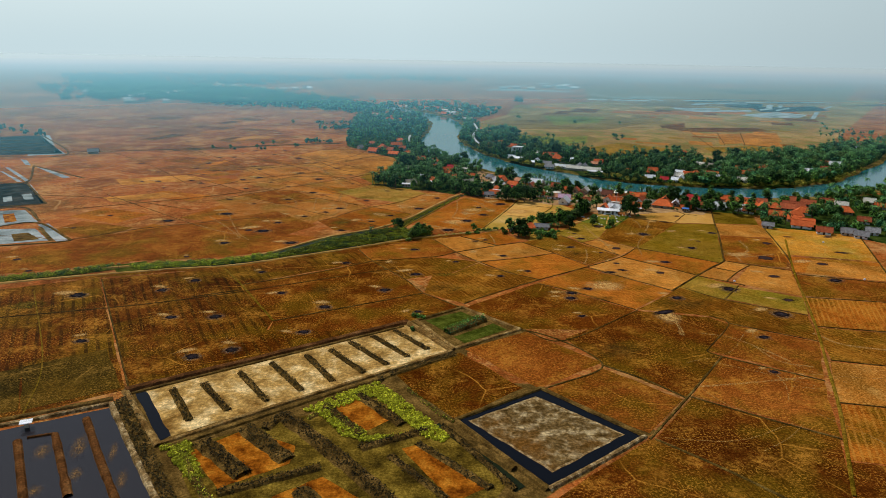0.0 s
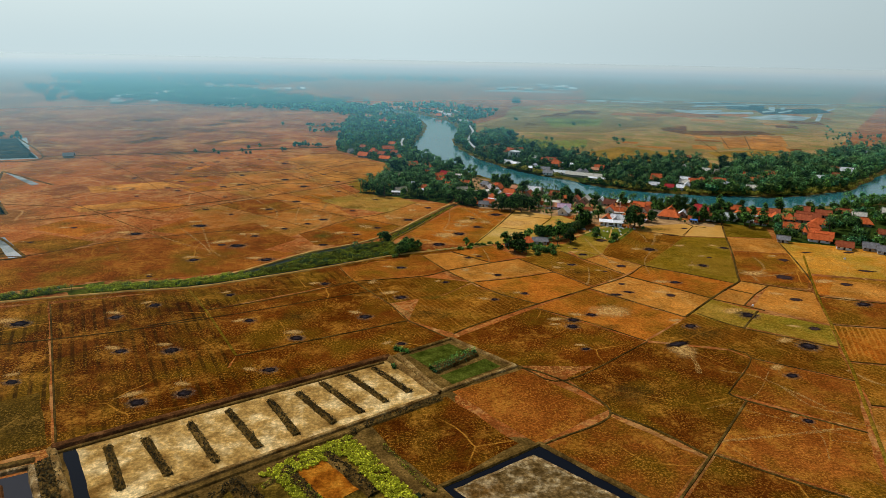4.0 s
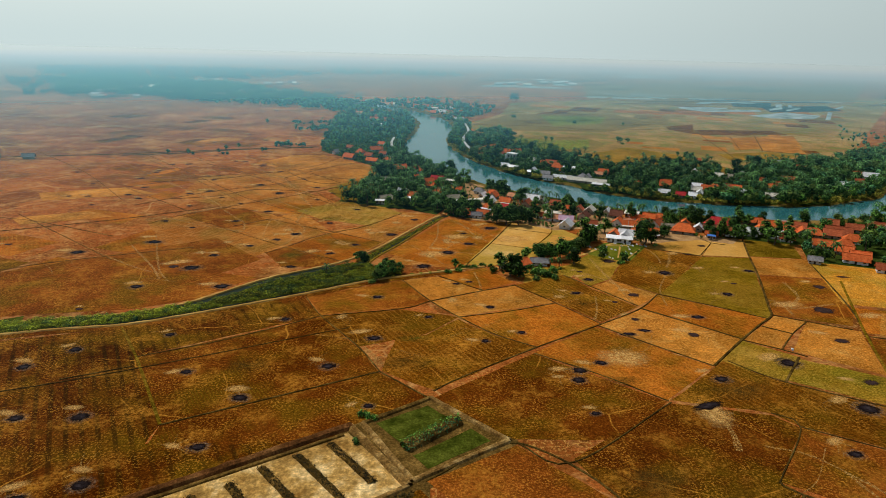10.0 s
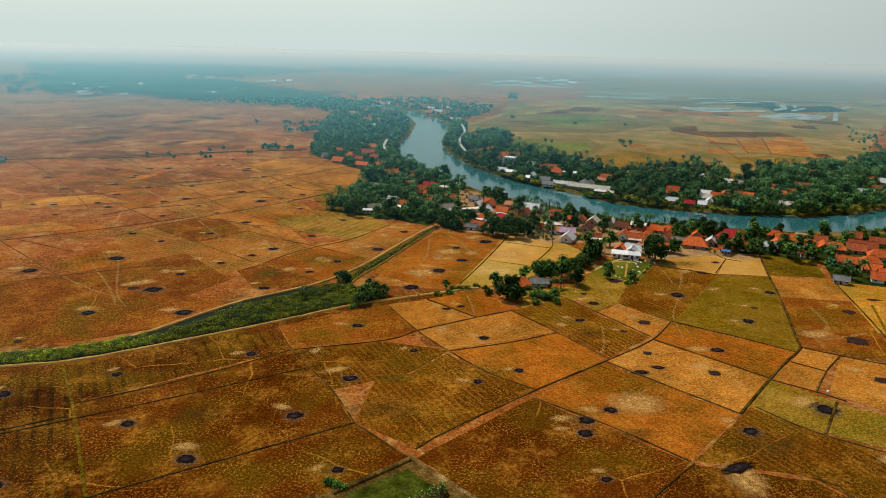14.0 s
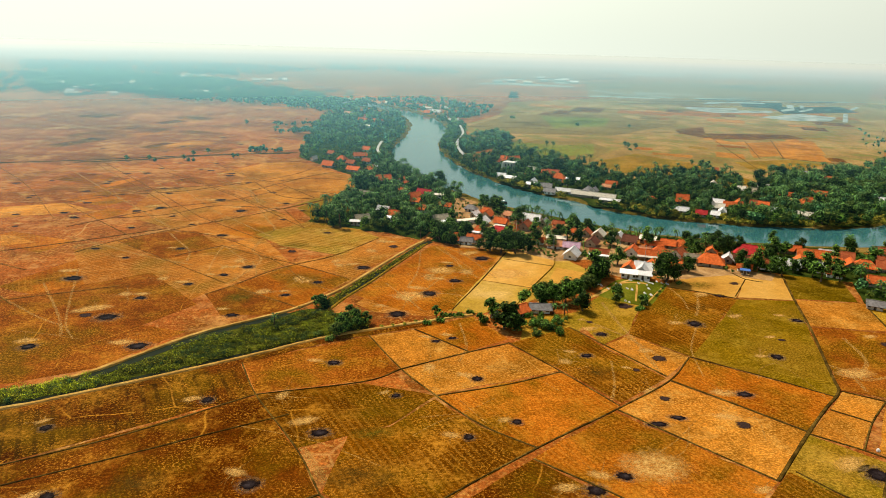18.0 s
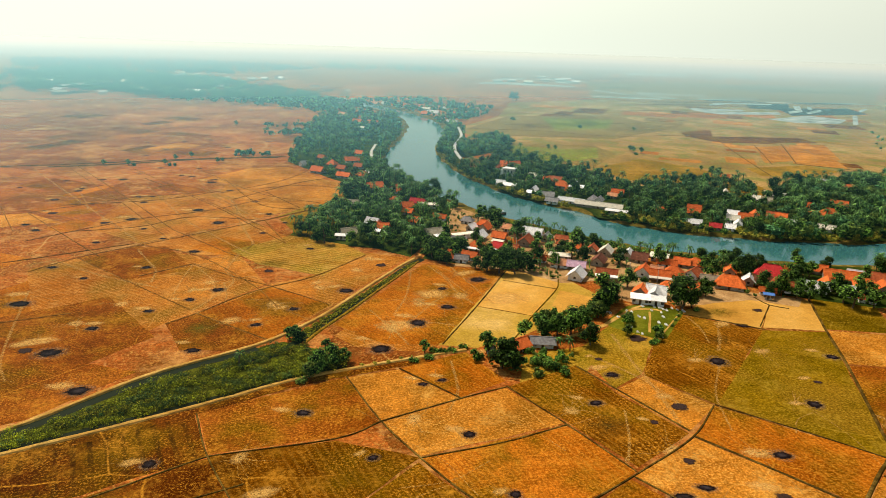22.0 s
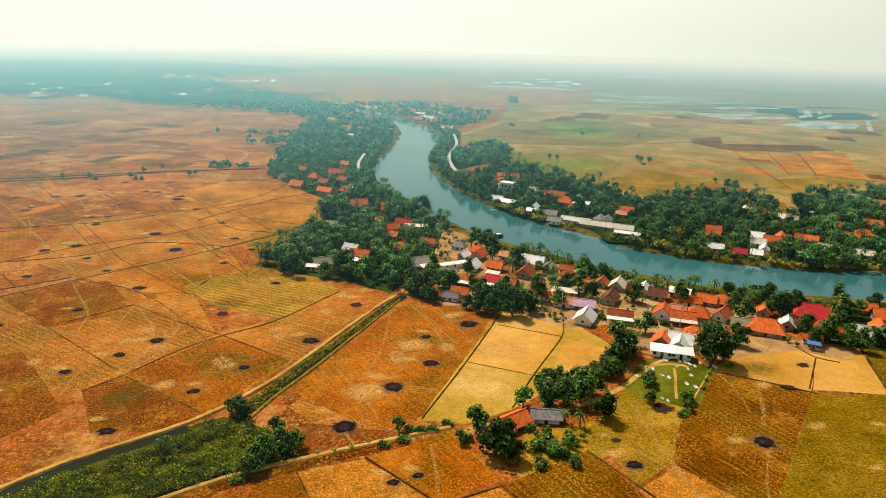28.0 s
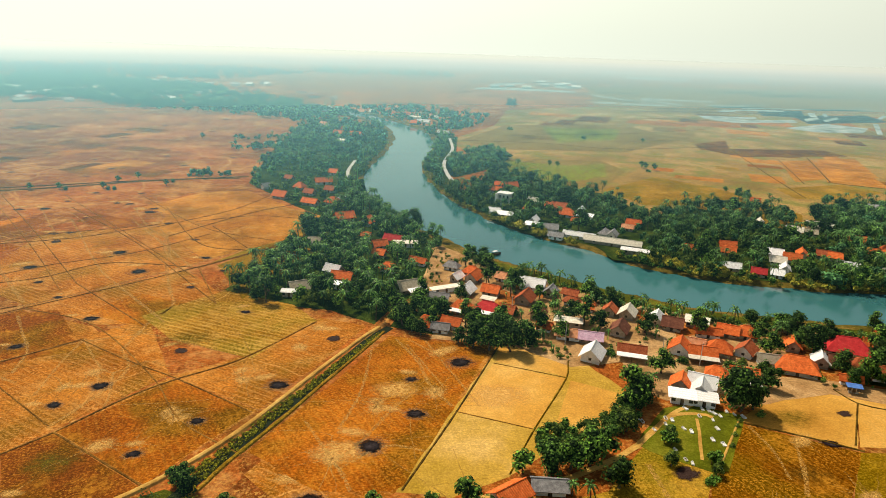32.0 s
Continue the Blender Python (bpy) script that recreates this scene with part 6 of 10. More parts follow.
track((-75.0, 414.9), (-62.8, 423.5), (-48.1, 426.0), width=0.4)
track((-11.4, 407.5), (-29.6, 401.0), (-48.2, 395.9), width=0.4)
track((-70.4, 423.7), (-81.4, 432.8), (-95.2, 436.6), width=0.4)
track((2.9, 487.8), (-15.4, 489.7), (-32.7, 496.1), width=0.4)
track((-95.6, 573.5), (-117.4, 578.4), (-139.7, 580.0), width=0.4)
track((-64.3, 516.4), (-57.1, 525.5), (-54.4, 536.8), width=0.4)
track((-53.0, 431.0), (-46.8, 414.2), (-35.8, 400.1), width=0.4)
track((-57.0, 443.3), (-64.3, 456.2), (-74.3, 467.1), width=0.4)
track((-51.9, 410.1), (-67.1, 404.5), (-82.0, 398.1), width=0.4)
track((-70.7, 449.0), (-90.4, 450.1), (-109.3, 444.3), width=0.4)
track((-62.1, 453.2), (-67.2, 433.9), (-64.2, 414.2), width=0.4)
track((-3.9, 443.7), (17.8, 440.8), (39.5, 438.7), width=0.4)
track((-69.3, 424.7), (-54.8, 422.3), (-40.2, 423.7), width=0.4)
track((-43.5, 565.0), (-37.4, 550.0), (-32.7, 534.5), width=0.4)
track((-27.1, 431.4), (-44.6, 426.1), (-62.8, 428.2), width=0.4)
track((-51.7, 451.8), (-51.0, 469.6), (-41.1, 484.4), width=0.4)
track((-109.7, 473.5), (-100.3, 474.6), (-91.1, 472.1), width=0.4)
track((-180.1, 533.5), (-193.3, 534.6), (-206.5, 534.3), width=0.4)
track((-100.6, 346.7), (-87.5, 343.2), (-74.8, 338.3), width=0.4)
track((-119.1, 357.1), (-125.5, 362.0), (-128.8, 369.3), width=0.4)
track((-89.7, 444.3), (-103.5, 427.3), (-118.9, 411.7), width=0.4)
track((-37.6, 381.9), (-44.9, 388.2), (-52.7, 393.9), width=0.4)
track((-13.7, 333.7), (-18.9, 322.0), (-29.8, 315.3), width=0.4)
track((-138.2, 399.4), (-144.3, 392.0), (-146.4, 382.6), width=0.4)
track((-109.9, 424.3), (-114.7, 435.2), (-117.9, 446.6), width=0.4)
track((-13.8, 340.6), (-18.2, 330.1), (-22.6, 319.6), width=0.4)
track((-111.9, 449.7), (-98.0, 444.5), (-84.2, 438.9), width=0.4)
track((-132.1, 389.5), (-144.0, 389.7), (-155.1, 385.4), width=0.4)
track((-153.9, 406.0), (-164.0, 425.0), (-167.9, 446.2), width=0.4)
track((-151.7, 494.5), (-139.8, 495.2), (-127.9, 495.5), width=0.4)
track((-62.1, 389.5), (-59.6, 380.6), (-59.3, 371.3), width=0.4)
track((-91.8, 445.1), (-95.6, 460.1), (-96.9, 475.5), width=0.4)
track((-48.5, 391.3), (-37.4, 393.3), (-28.6, 400.4), width=0.4)
track((-29.1, 398.8), (-9.9, 398.9), (9.2, 400.7), width=0.4)
track((-52.3, 384.2), (-72.8, 389.5), (-92.4, 397.4), width=0.4)
track((-44.7, 480.7), (-40.2, 500.1), (-43.6, 519.8), width=0.4)
track((-61.5, 422.5), (-74.2, 436.9), (-79.7, 455.3), width=0.4)
track((-87.9, 400.4), (-99.2, 405.6), (-111.0, 409.6), width=0.4)
track((-150.8, 529.8), (-155.2, 549.1), (-163.3, 567.2), width=0.45)
track((-207.5, 372.7), (-185.1, 375.0), (-164.7, 365.5), width=0.45)
track((-134.7, 482.0), (-143.2, 462.0), (-159.4, 447.5), width=0.45)
track((-163.1, 339.6), (-151.9, 352.0), (-136.8, 359.0), width=0.45)
track((-185.7, 539.0), (-172.7, 541.2), (-160.4, 536.5), width=0.45)
track((-140.2, 366.2), (-133.9, 359.1), (-129.3, 350.7), width=0.45)
track((-152.0, 415.1), (-144.1, 404.6), (-133.9, 396.3), width=0.45)
track((-199.7, 388.6), (-220.7, 386.5), (-241.2, 381.3), width=0.45)
track((-192.1, 403.7), (-193.0, 422.4), (-185.8, 439.7), width=0.45)
track((-212.3, 444.1), (-210.6, 434.1), (-207.0, 424.6), width=0.45)
track((32.0, 274.5), (39.3, 280.4), (48.0, 283.8), width=0.35)
track((156.4, 276.1), (158.4, 295.4), (155.2, 314.6), width=0.35)
track((30.1, 305.5), (44.3, 295.0), (52.4, 279.2), width=0.35)
track((164.3, 265.1), (169.6, 257.1), (173.5, 248.3), width=0.35)
track((57.6, 291.8), (46.9, 284.9), (34.3, 283.1), width=0.35)
track((143.1, 267.5), (152.8, 257.4), (162.7, 247.5), width=0.35)
track((108.7, 274.1), (101.7, 262.6), (89.7, 256.6), width=0.35)
track((56.2, 311.8), (69.8, 306.3), (77.9, 294.0), width=0.35)
track((84.1, 259.5), (73.5, 250.4), (59.9, 247.3), width=0.35)
track((46.7, 303.9), (34.1, 308.2), (24.4, 317.3), width=0.35)
track((61.4, 295.1), (70.5, 302.7), (79.7, 310.1), width=0.35)
track((23.4, 262.4), (5.6, 274.6), (-14.3, 282.8), width=0.35)
track((83.3, 256.9), (98.8, 265.1), (112.2, 276.4), width=0.35)
track((143.9, 297.4), (148.6, 303.8), (155.7, 307.1), width=0.35)
track((73.1, 256.4), (65.5, 265.9), (60.6, 277.0), width=0.35)
track((126.0, 265.0), (129.7, 275.5), (127.6, 286.4), width=0.35)
track((121.0, 281.5), (126.9, 276.7), (134.0, 274.1), width=0.35)
track((92.1, 309.1), (70.9, 302.0), (48.8, 298.8), width=0.35)
track((23.7, 397.3), (38.5, 395.6), (50.3, 386.6), width=0.3)
track((32.0, 397.8), (27.0, 404.6), (22.8, 411.9), width=0.3)
track((35.5, 397.5), (57.3, 394.2), (79.2, 391.2), width=0.3)
track((41.3, 375.9), (53.5, 376.6), (65.6, 377.9), width=0.3)
track((67.4, 371.3), (68.4, 360.6), (69.9, 350.0), width=0.3)
track((45.5, 374.0), (30.7, 382.2), (13.8, 382.4), width=0.3)
track((36.3, 379.5), (36.5, 368.6), (34.2, 358.0), width=0.3)
track((26.4, 368.0), (26.3, 355.8), (20.3, 345.2), width=0.3)
track((32.2, 396.1), (20.4, 407.2), (15.8, 422.7), width=0.3)
track((58.0, 396.2), (63.3, 406.7), (72.9, 413.6), width=0.3)
track((42.1, 384.8), (49.5, 370.8), (59.4, 358.4), width=0.3)
track((59.3, 372.8), (39.9, 376.3), (21.5, 369.2), width=0.3)
track((57.3, 368.2), (57.9, 387.9), (66.9, 405.4), width=0.3)
track((22.6, 392.7), (25.7, 410.1), (37.1, 423.6), width=0.3)
track((118.3, 163.9), (126.3, 161.7), (133.8, 158.2), width=0.35)
track((107.7, 143.2), (98.8, 136.9), (88.9, 132.1), width=0.35)
track((124.9, 202.8), (111.0, 188.5), (92.1, 182.3), width=0.35)
track((125.7, 189.8), (129.5, 176.1), (137.8, 164.6), width=0.35)
track((103.3, 180.8), (115.1, 172.5), (126.3, 163.4), width=0.35)
track((105.1, 144.1), (84.2, 137.2), (62.4, 140.7), width=0.35)
track((125.8, 172.0), (147.4, 166.9), (169.4, 163.8), width=0.35)
track((97.4, 147.5), (91.1, 156.2), (88.2, 166.5), width=0.35)
track((118.8, 176.8), (116.9, 165.8), (111.8, 155.9), width=0.35)
track((115.4, 148.1), (123.5, 133.4), (124.8, 116.7), width=0.35)
field(STUBBLE_RED, "reddish-brown stubble field", (-208.1, 319.3), (-195.1, 324.1), (-140.4, 362.5), (-71.2, 403.8), (-43.9, 366.7), (-78.4, 325.5), (-110.7, 310.1), (-157.4, 297.4), (-192.2, 290.1))
field(STUBBLE_BROWN, "dark brown stubble field", (28.6, 118.8), (60.6, 139.9), (65.1, 137.4), (90.4, 114.5), (78.2, 105.1), (23.0, 110.2))
field(DARK_BANK, "dark weedy ground round the ponds", (-86.5, 173.7), (-85.7, 182.4), (2.4, 229.9), (20.9, 238.6), (44.3, 216.4), (44.2, 211.6), (19.1, 195.8), (18.1, 177.1), (35.5, 172.2), (64.3, 143.4), (16.5, 112.8), (-71.5, 121.2), z=0.002)
field(STRAW_ROWS, "orange straw-littered stubble in fine rows", (-34.8, 386.1), (-13.4, 413.4), (15.3, 393.2), (-1.1, 369.5), (-7.8, 363.4), z=0.004)
field(STRAW_ROWS, "orange straw-littered stubble in fine rows", (-13.0, 414.1), (5.9, 426.7), (28.6, 456.0), (46.3, 447.6), (15.6, 393.8), z=0.004)
field(STRAW_ROWS, "orange straw-littered stubble in fine rows", (-68.3, 409.9), (-67.6, 427.1), (-48.8, 443.1), (-33.2, 459.3), (-13.9, 415.2), (-35.6, 387.2), (-48.2, 372.3), z=0.004)
field(STRAW_ROWS, "orange straw-littered stubble in fine rows", (-115.7, 435.9), (-101.4, 450.3), (-79.8, 468.0), (-49.7, 452.0), (-18.9, 414.6), (-37.3, 388.5), (-51.3, 365.0), (-81.7, 366.7), z=0.004)
field(STRAW_ROWS, "orange straw-littered stubble in fine rows", (-80.9, 471.3), (-33.0, 511.1), (-8.9, 478.9), (-26.0, 454.5), (-47.6, 453.5), z=0.004)
field(STRAW_ROWS, "orange straw-littered stubble in fine rows", (-116.7, 564.5), (-78.6, 579.5), (-64.5, 579.9), (-27.6, 523.2), (-63.7, 486.7), (-81.4, 473.0), (-115.1, 498.3), z=0.004)
field(STRAW_ROWS, "orange straw-littered stubble in fine rows", (57.9, 436.6), (90.7, 429.5), (70.4, 389.1), (53.4, 356.9), (44.0, 351.2), (23.8, 356.2), (16.1, 365.2), (31.8, 388.4), (54.0, 436.8), z=0.004)
field(FURROWED, "dark furrowed stubble beside the pond bank", (-66.0, 194.0), (-58.0, 206.0), (-54.0, 219.0), (-32.4, 223.0), (-3.0, 226.0), (-4.0, 217.0), (-39.7, 200.0), (-52.0, 193.0), (-62.0, 188.5), z=0.006)
# parcels and trodden lines on the plain beside the canal
field(STUBBLE_PALE, "pale straw-coloured harvested field", (-67.9, 637.2), (-32.6, 669.7), (18.9, 594.5), (8.2, 558.4), (-27.7, 524.3), (-64.5, 579.9))
field(STUBBLE_PALE, "pale straw-coloured harvested field", (-68.5, 645.3), (-37.8, 657.0), (-2.5, 631.4), (-64.2, 603.8))
field(STUBBLE_RED, "reddish-brown stubble field", (-101.7, 451.0), (-80.1, 468.8), (-61.2, 449.4), (-43.1, 435.1), (-71.9, 422.3))
field(STUBBLE_RED, "reddish-brown stubble field", (-85.1, 462.8), (-68.2, 468.2), (-53.9, 446.9), (-62.0, 436.6), (-69.9, 431.8))
bund((-114.1, 432.7), (-101.7, 451.0), (-80.3, 469.7), (-32.9, 510.0), (9.2, 553.0), width=0.9, height=0.25, material=DRY_BUND)
bund((-80.3, 469.7), (-50.0, 453.5), (-18.9, 414.6), (-4.8, 390.3), (14.3, 372.8), width=0.8, height=0.25, material=DRY_BUND)
bund((-185.9, 655.0), (-115.2, 551.3), (-74.3, 486.8), width=0.8, height=0.25, material=DRY_BUND)
bund((-142.9, 657.3), (-75.8, 568.1), (-25.5, 499.7), width=0.8, height=0.25, material=DRY_BUND)
bund((-98.4, 659.7), (-41.3, 580.4), (2.5, 552.9), width=0.7, height=0.25, material=DRY_BUND)
bund((-64.5, 579.9), (-32.1, 616.6), (-16.2, 651.5), width=0.8, height=0.25, material=DRY_BUND)
bund((-46.5, 591.1), (-15.6, 603.4), (18.2, 594.5), width=0.7, height=0.25, material=DRY_BUND)
bund((-101.7, 451.0), (-71.9, 422.3), (-37.6, 389.4), width=0.7, height=0.25, material=DRY_BUND)
bund((-160.5, 527.1), (-140.8, 543.5), (-116.7, 564.5), (-78.6, 579.5), width=0.7, height=0.25, material=DRY_BUND)
bund((-135.5, 476.2), (-115.1, 498.3), (-92.4, 518.6), (-61.8, 535.8), (-34.0, 566.1), width=0.7, height=0.25, material=DRY_BUND)
track((-118.3, 441.1), (-93.3, 462.0), (-63.7, 486.7), (-34.0, 516.5), (-9.7, 542.4), width=2.2)
track((-211.5, 653.6), (-169.3, 595.3), (-128.6, 538.8), (-99.2, 498.2), (-83.0, 475.5), width=1.8)
track((-128.6, 538.8), (-126.2, 560.3), (-121.5, 578.5), (-110.8, 597.1), width=1.5)
track((-89.4, 623.3), (-68.6, 579.8), (-51.7, 554.8), (-44.3, 524.2), width=1.5)
track((-86.9, 636.3), (-69.1, 615.2), (-41.8, 583.4), width=1.2)
track((-43.6, 520.9), (-33.3, 488.2), (-27.5, 470.5), (-31.2, 456.1), (-33.7, 433.5), width=1.5)
track((-33.7, 433.5), (-27.7, 420.8), (-29.9, 406.7), (-37.3, 388.5), width=1.2)
track((-83.2, 598.0), (-54.4, 552.2), (-30.7, 514.3), width=1.6)
track((-125.9, 456.6), (-107.2, 445.6), (-82.3, 427.4), (-56.4, 413.1), width=1.5)
track((-167.8, 611.6), (-140.1, 560.1), (-128.6, 535.3), width=1.2)
track((-114.2, 597.0), (-72.3, 518.6), (-58.6, 497.9), (-26.0, 454.5), width=1.4)
track((-79.4, 463.3), (-70.9, 448.2), (-63.0, 434.4), (-60.3, 418.9), width=1.2)
track((-64.4, 582.4), (-54.2, 561.2), (-45.4, 533.4), (-38.7, 517.1), (-30.7, 509.4), width=1.2)
track((-55.6, 571.5), (-50.4, 542.2), (-36.2, 517.0), width=1.2)
track((-48.5, 442.2), (-38.8, 425.4), (-31.0, 417.6), (-23.2, 424.5), (-15.3, 420.3), width=1.0)
track((-48.5, 442.2), (-49.0, 426.0), (-48.2, 405.5), width=1.0)
track((-31.0, 417.6), (-26.9, 401.1), (-27.2, 389.7), width=1.0)
track((-67.6, 427.1), (-52.2, 438.1), (-29.5, 445.7), width=1.2)
track((56.0, 436.7), (62.4, 419.5), (64.6, 404.8), (69.8, 391.6), width=1.3)
track((59.9, 436.5), (70.3, 423.1), (78.8, 416.6), width=1.0)
track((60.9, 401.6), (53.7, 392.7), (44.1, 376.9), (37.2, 367.9), width=1.0)
track((28.9, 387.2), (34.1, 375.2), (38.6, 365.6), width=1.0)
track((38.6, 365.6), (49.8, 374.0), (61.2, 370.7), width=1.0)
track((41.5, 357.1), (37.2, 367.9), (30.0, 373.1), width=1.0)
chaff_burst(48.1, 392.4, 5)
chaff_burst(36.8, 369.8, 5)
chaff_burst(65.8, 399.7, 5)
chaff_burst(-8.4, 394.5, 5)
chaff_burst(-21.3, 379.2, 5)
chaff_burst(8.5, 411.0, 5)
chaff_burst(29.1, 447.4, 5)
chaff_burst(23.5, 431.9, 5)
chaff_burst(-64.5, 396.3, 4)
chaff_burst(-42.0, 409.8, 4)
chaff_burst(-36.8, 418.1, 4)
chaff_burst(-74.0, 379.2, 4)
chaff_burst(-7.2, 392.9, 4)
chaff_burst(7.0, 416.6, 4)
chaff_burst(43.8, 431.3, 4)
chaff_burst(48.4, 395.6, 4)
chaff_burst(85.1, 312.7, 4)
chaff_burst(105.7, 293.2, 4)
chaff_burst(65.6, 350.3, 4)
chaff_burst(40.1, 311.7, 4)
chaff_burst(-4.1, 297.5, 4)
chaff_burst(163.7, 345.3, 4)
chaff_burst(14.5, 353.0, 4)
# grass and streaks on the plain across the river
field(LIME_FIELD, "bright lime-green grass behind the trees", (155.5, 745.5), (175.3, 794.5), (224.1, 775.6), (261.6, 785.4), (242.4, 729.1), (208.4, 707.9), (170.2, 695.4))
field(LIME_FIELD, "fresh green grass on the dry plain", (274.7, 1045.2), (376.3, 1036.9), (331.8, 940.6), (255.3, 911.1))
field(YELLOW_GREEN, "yellow-green grassy field", (362.7, 686.7), (432.8, 703.4), (443.3, 673.9), (399.0, 649.2), (356.1, 651.7))
field(STUBBLE_BROWN, "dark brown fallow strip", (421.8, 922.8), (470.5, 948.9), (436.4, 878.8), (506.3, 865.1), (485.1, 831.0), (418.5, 843.8), (407.2, 879.9))
field(STUBBLE_PALE, "pale straw-coloured harvested field", (446.7, 808.8), (489.8, 820.1), (453.3, 732.1), (397.2, 711.8))
field(STUBBLE_PALE, "pale straw-coloured harvested field", (496.1, 824.4), (545.9, 832.9), (490.3, 734.6), (452.1, 726.3))
# burnt straw patches
ash(-114.2, 215.0, 2.5)
ash(-89.2, 234.2, 2.9)
ash(-72.8, 233.6, 2.9)
ash(-50.8, 257.5, 2.4)
ash(-31.7, 240.4, 2.9)
ash(-73.0, 199.6, 2.9)
ash(-61.0, 203.8, 2.8)
ash(-38.0, 216.9, 2.8)
ash(-101.0, 264.2, 2.5)
ash(-90.4, 275.5, 2.6)
ash(-63.1, 285.2, 2.0)
ash(-133.3, 260.4, 4.0)
ash(7.7, 277.7, 3.1)
ash(-24.9, 296.3, 2.2)
ash(-7.4, 258.0, 2.8)
ash(130.9, 199.4, 2.5)
ash(118.3, 173.5, 1.7)
ash(116.8, 240.3, 3.1)
ash(151.3, 219.9, 4.1)
ash(202.4, 256.9, 3.8)
ash(213.0, 280.4, 4.0, 1, "brown")
ash(176.5, 264.0, 3.5, 1, "brown")
ash(164.0, 234.5, 2.9, 1, "brown")
ash(237.2, 298.1, 6.1, 0, "brown", flat=0.4)
ash(251.0, 327.9, 4.4, 0, "brown", flat=0.4)
ash(227.2, 329.1, 4.0, 0, "brown", flat=0.4)
ash(69.5, 224.0, 1.8)
ash(73.2, 249.3, 2.9)
ash(5.3, 233.1, 2.0)
ash(81.9, 253.9, 2.5)
ash(70.8, 243.2, 2.6)
ash(46.6, 272.8, 1.8)
ash(61.0, 278.8, 1.9)
ash(28.6, 294.9, 1.7)
ash(145.9, 249.0, 4.0)
ash(133.7, 288.4, 3.1)
ash(144.0, 339.1, 3.7)
ash(186.3, 339.7, 2.8)
ash(159.3, 311.2, 2.7)
ash(169.1, 366.1, 3.3)
ash(104.6, 332.1, 2.8)
ash(93.7, 316.2, 2.5)
ash(54.1, 303.1, 2.2)
ash(44.2, 330.0, 2.0)
ash(9.8, 316.4, 2.7)
ash(50.2, 332.1, 1.8)
ash(76.0, 417.9, 4.6)
ash(124.2, 272.7, 2.8, 1, "brown")
ash(108.0, 287.8, 2.2, 1, "brown")
ash(117.6, 312.6, 3.3, 1, "brown")
ash(206.3, 317.2, 3.6, 1, "brown")
ash(189.6, 291.9, 5.4, 1, "brown")
ash(106.6, 305.3, 1.7, 1, "brown")
ash(169.3, 323.6, 1.9, 1, "brown")
ash(123.4, 357.3, 4.4, 0, "brown")
ash(104.4, 225.6, 6.8, 0, flat=0.3)
ash(100.0, 274.8, 3.7, 0, flat=0.45)
ash(107.1, 277.6, 3.0, 0, flat=0.45)
ash(46.5, 374.1, 3.9)
ash(32.0, 353.9, 4.1)
ash(59.0, 388.5, 3.5)
ash(19.4, 406.8, 3.6)
ash(0.2, 388.9, 2.4)
ash(-11.7, 375.2, 2.5)
ash(-29.0, 356.2, 3.0)
ash(-72.8, 356.5, 4.7)
ash(-54.7, 332.2, 4.0)
ash(-89.3, 333.7, 3.3)
ash(-100.8, 397.7, 4.6)
ash(-66.9, 374.6, 2.4)
ash(-52.5, 389.0, 2.5)
ash(-40.4, 399.7, 2.4)
ash(-31.8, 409.6, 3.0)
ash(-52.7, 459.0, 3.4)
ash(-67.7, 437.3, 2.6)
ash(-106.8, 438.4, 2.5)
ash(-131.5, 382.0, 4.0)
ash(-138.8, 495.1, 2.9)
ash(-148.3, 505.4, 2.6)
ash(-101.9, 474.0, 2.2)
ash(-72.7, 480.1, 2.0)
ash(-51.9, 509.2, 3.9)
ash(-68.6, 535.9, 3.7)
ash(-99.0, 515.9, 3.5)
ash(-87.2, 497.4, 2.0)
ash(-88.6, 424.3, 1.9)
ash(-14.7, 431.4, 2.9, 1, "brown")
ash(34.5, 437.8, 3.4, 1, "brown")
ash(6.1, 484.5, 2.4, 1, "brown")
ash(-25.2, 489.3, 2.4, 1, "brown")
ash(-39.2, 556.2, 2.7, 1, "brown")
ash(-60.2, 586.8, 3.2, 1, "brown")
ash(-103.8, 569.6, 3.1, 1, "brown")
ash(-156.8, 559.4, 3.3, 1, "brown")
ash(-183.3, 546.5, 2.5, 1, "brown")
ash(-150.6, 617.0, 3.7, 1, "brown")
ash(-132.1, 637.4, 2.6, 1, "brown")
ash(-191.1, 591.4, 2.3, 1, "brown")
ash(-183.3, 501.4, 2.5, 1, "brown")
ash(-160.8, 477.7, 2.4, 1, "brown")
ash(-152.9, 589.8, 2.3, 1, "brown")
ash(-95.8, 660.0, 3.2, 1, "brown")
ash(-102.3, 633.0, 2.6, 1, "brown")
ash(-77.3, 611.5, 3.7)
ash(-137.2, 618.9, 3.3)
ash(-124.4, 660.1, 2.6)
ash(-27.5, 527.3, 2.5)
ash(-16.3, 509.0, 1.9)
ash(0.9, 462.6, 2.5)
ash(59.3, 407.9, 2.3)
ash(183.8, 379.9, 3.0, 0, "brown")
ash(-131.6, 549.3, 2.2, 1, "brown")
ash(-171.8, 614.4, 2.2, 1, "brown")
ash(-77.2, 619.5, 3.4, 1, "brown")
ash(-107.5, 598.3, 2.2, 1, "brown")
ash(-178.5, 367.9, 2.1, 1, "brown")
ash(-168.8, 396.0, 2.6, 1, "brown")
ash(-180.8, 310.6, 2.5, 1, "brown")
ash(-167.7, 293.2, 2.2, 1, "brown")
ash(-102.8, 310.6, 1.9, 1, "brown")
ash(-81.1, 358.5, 2.8, 1, "brown")
ash(-110.4, 509.1, 3.4, 1, "brown")
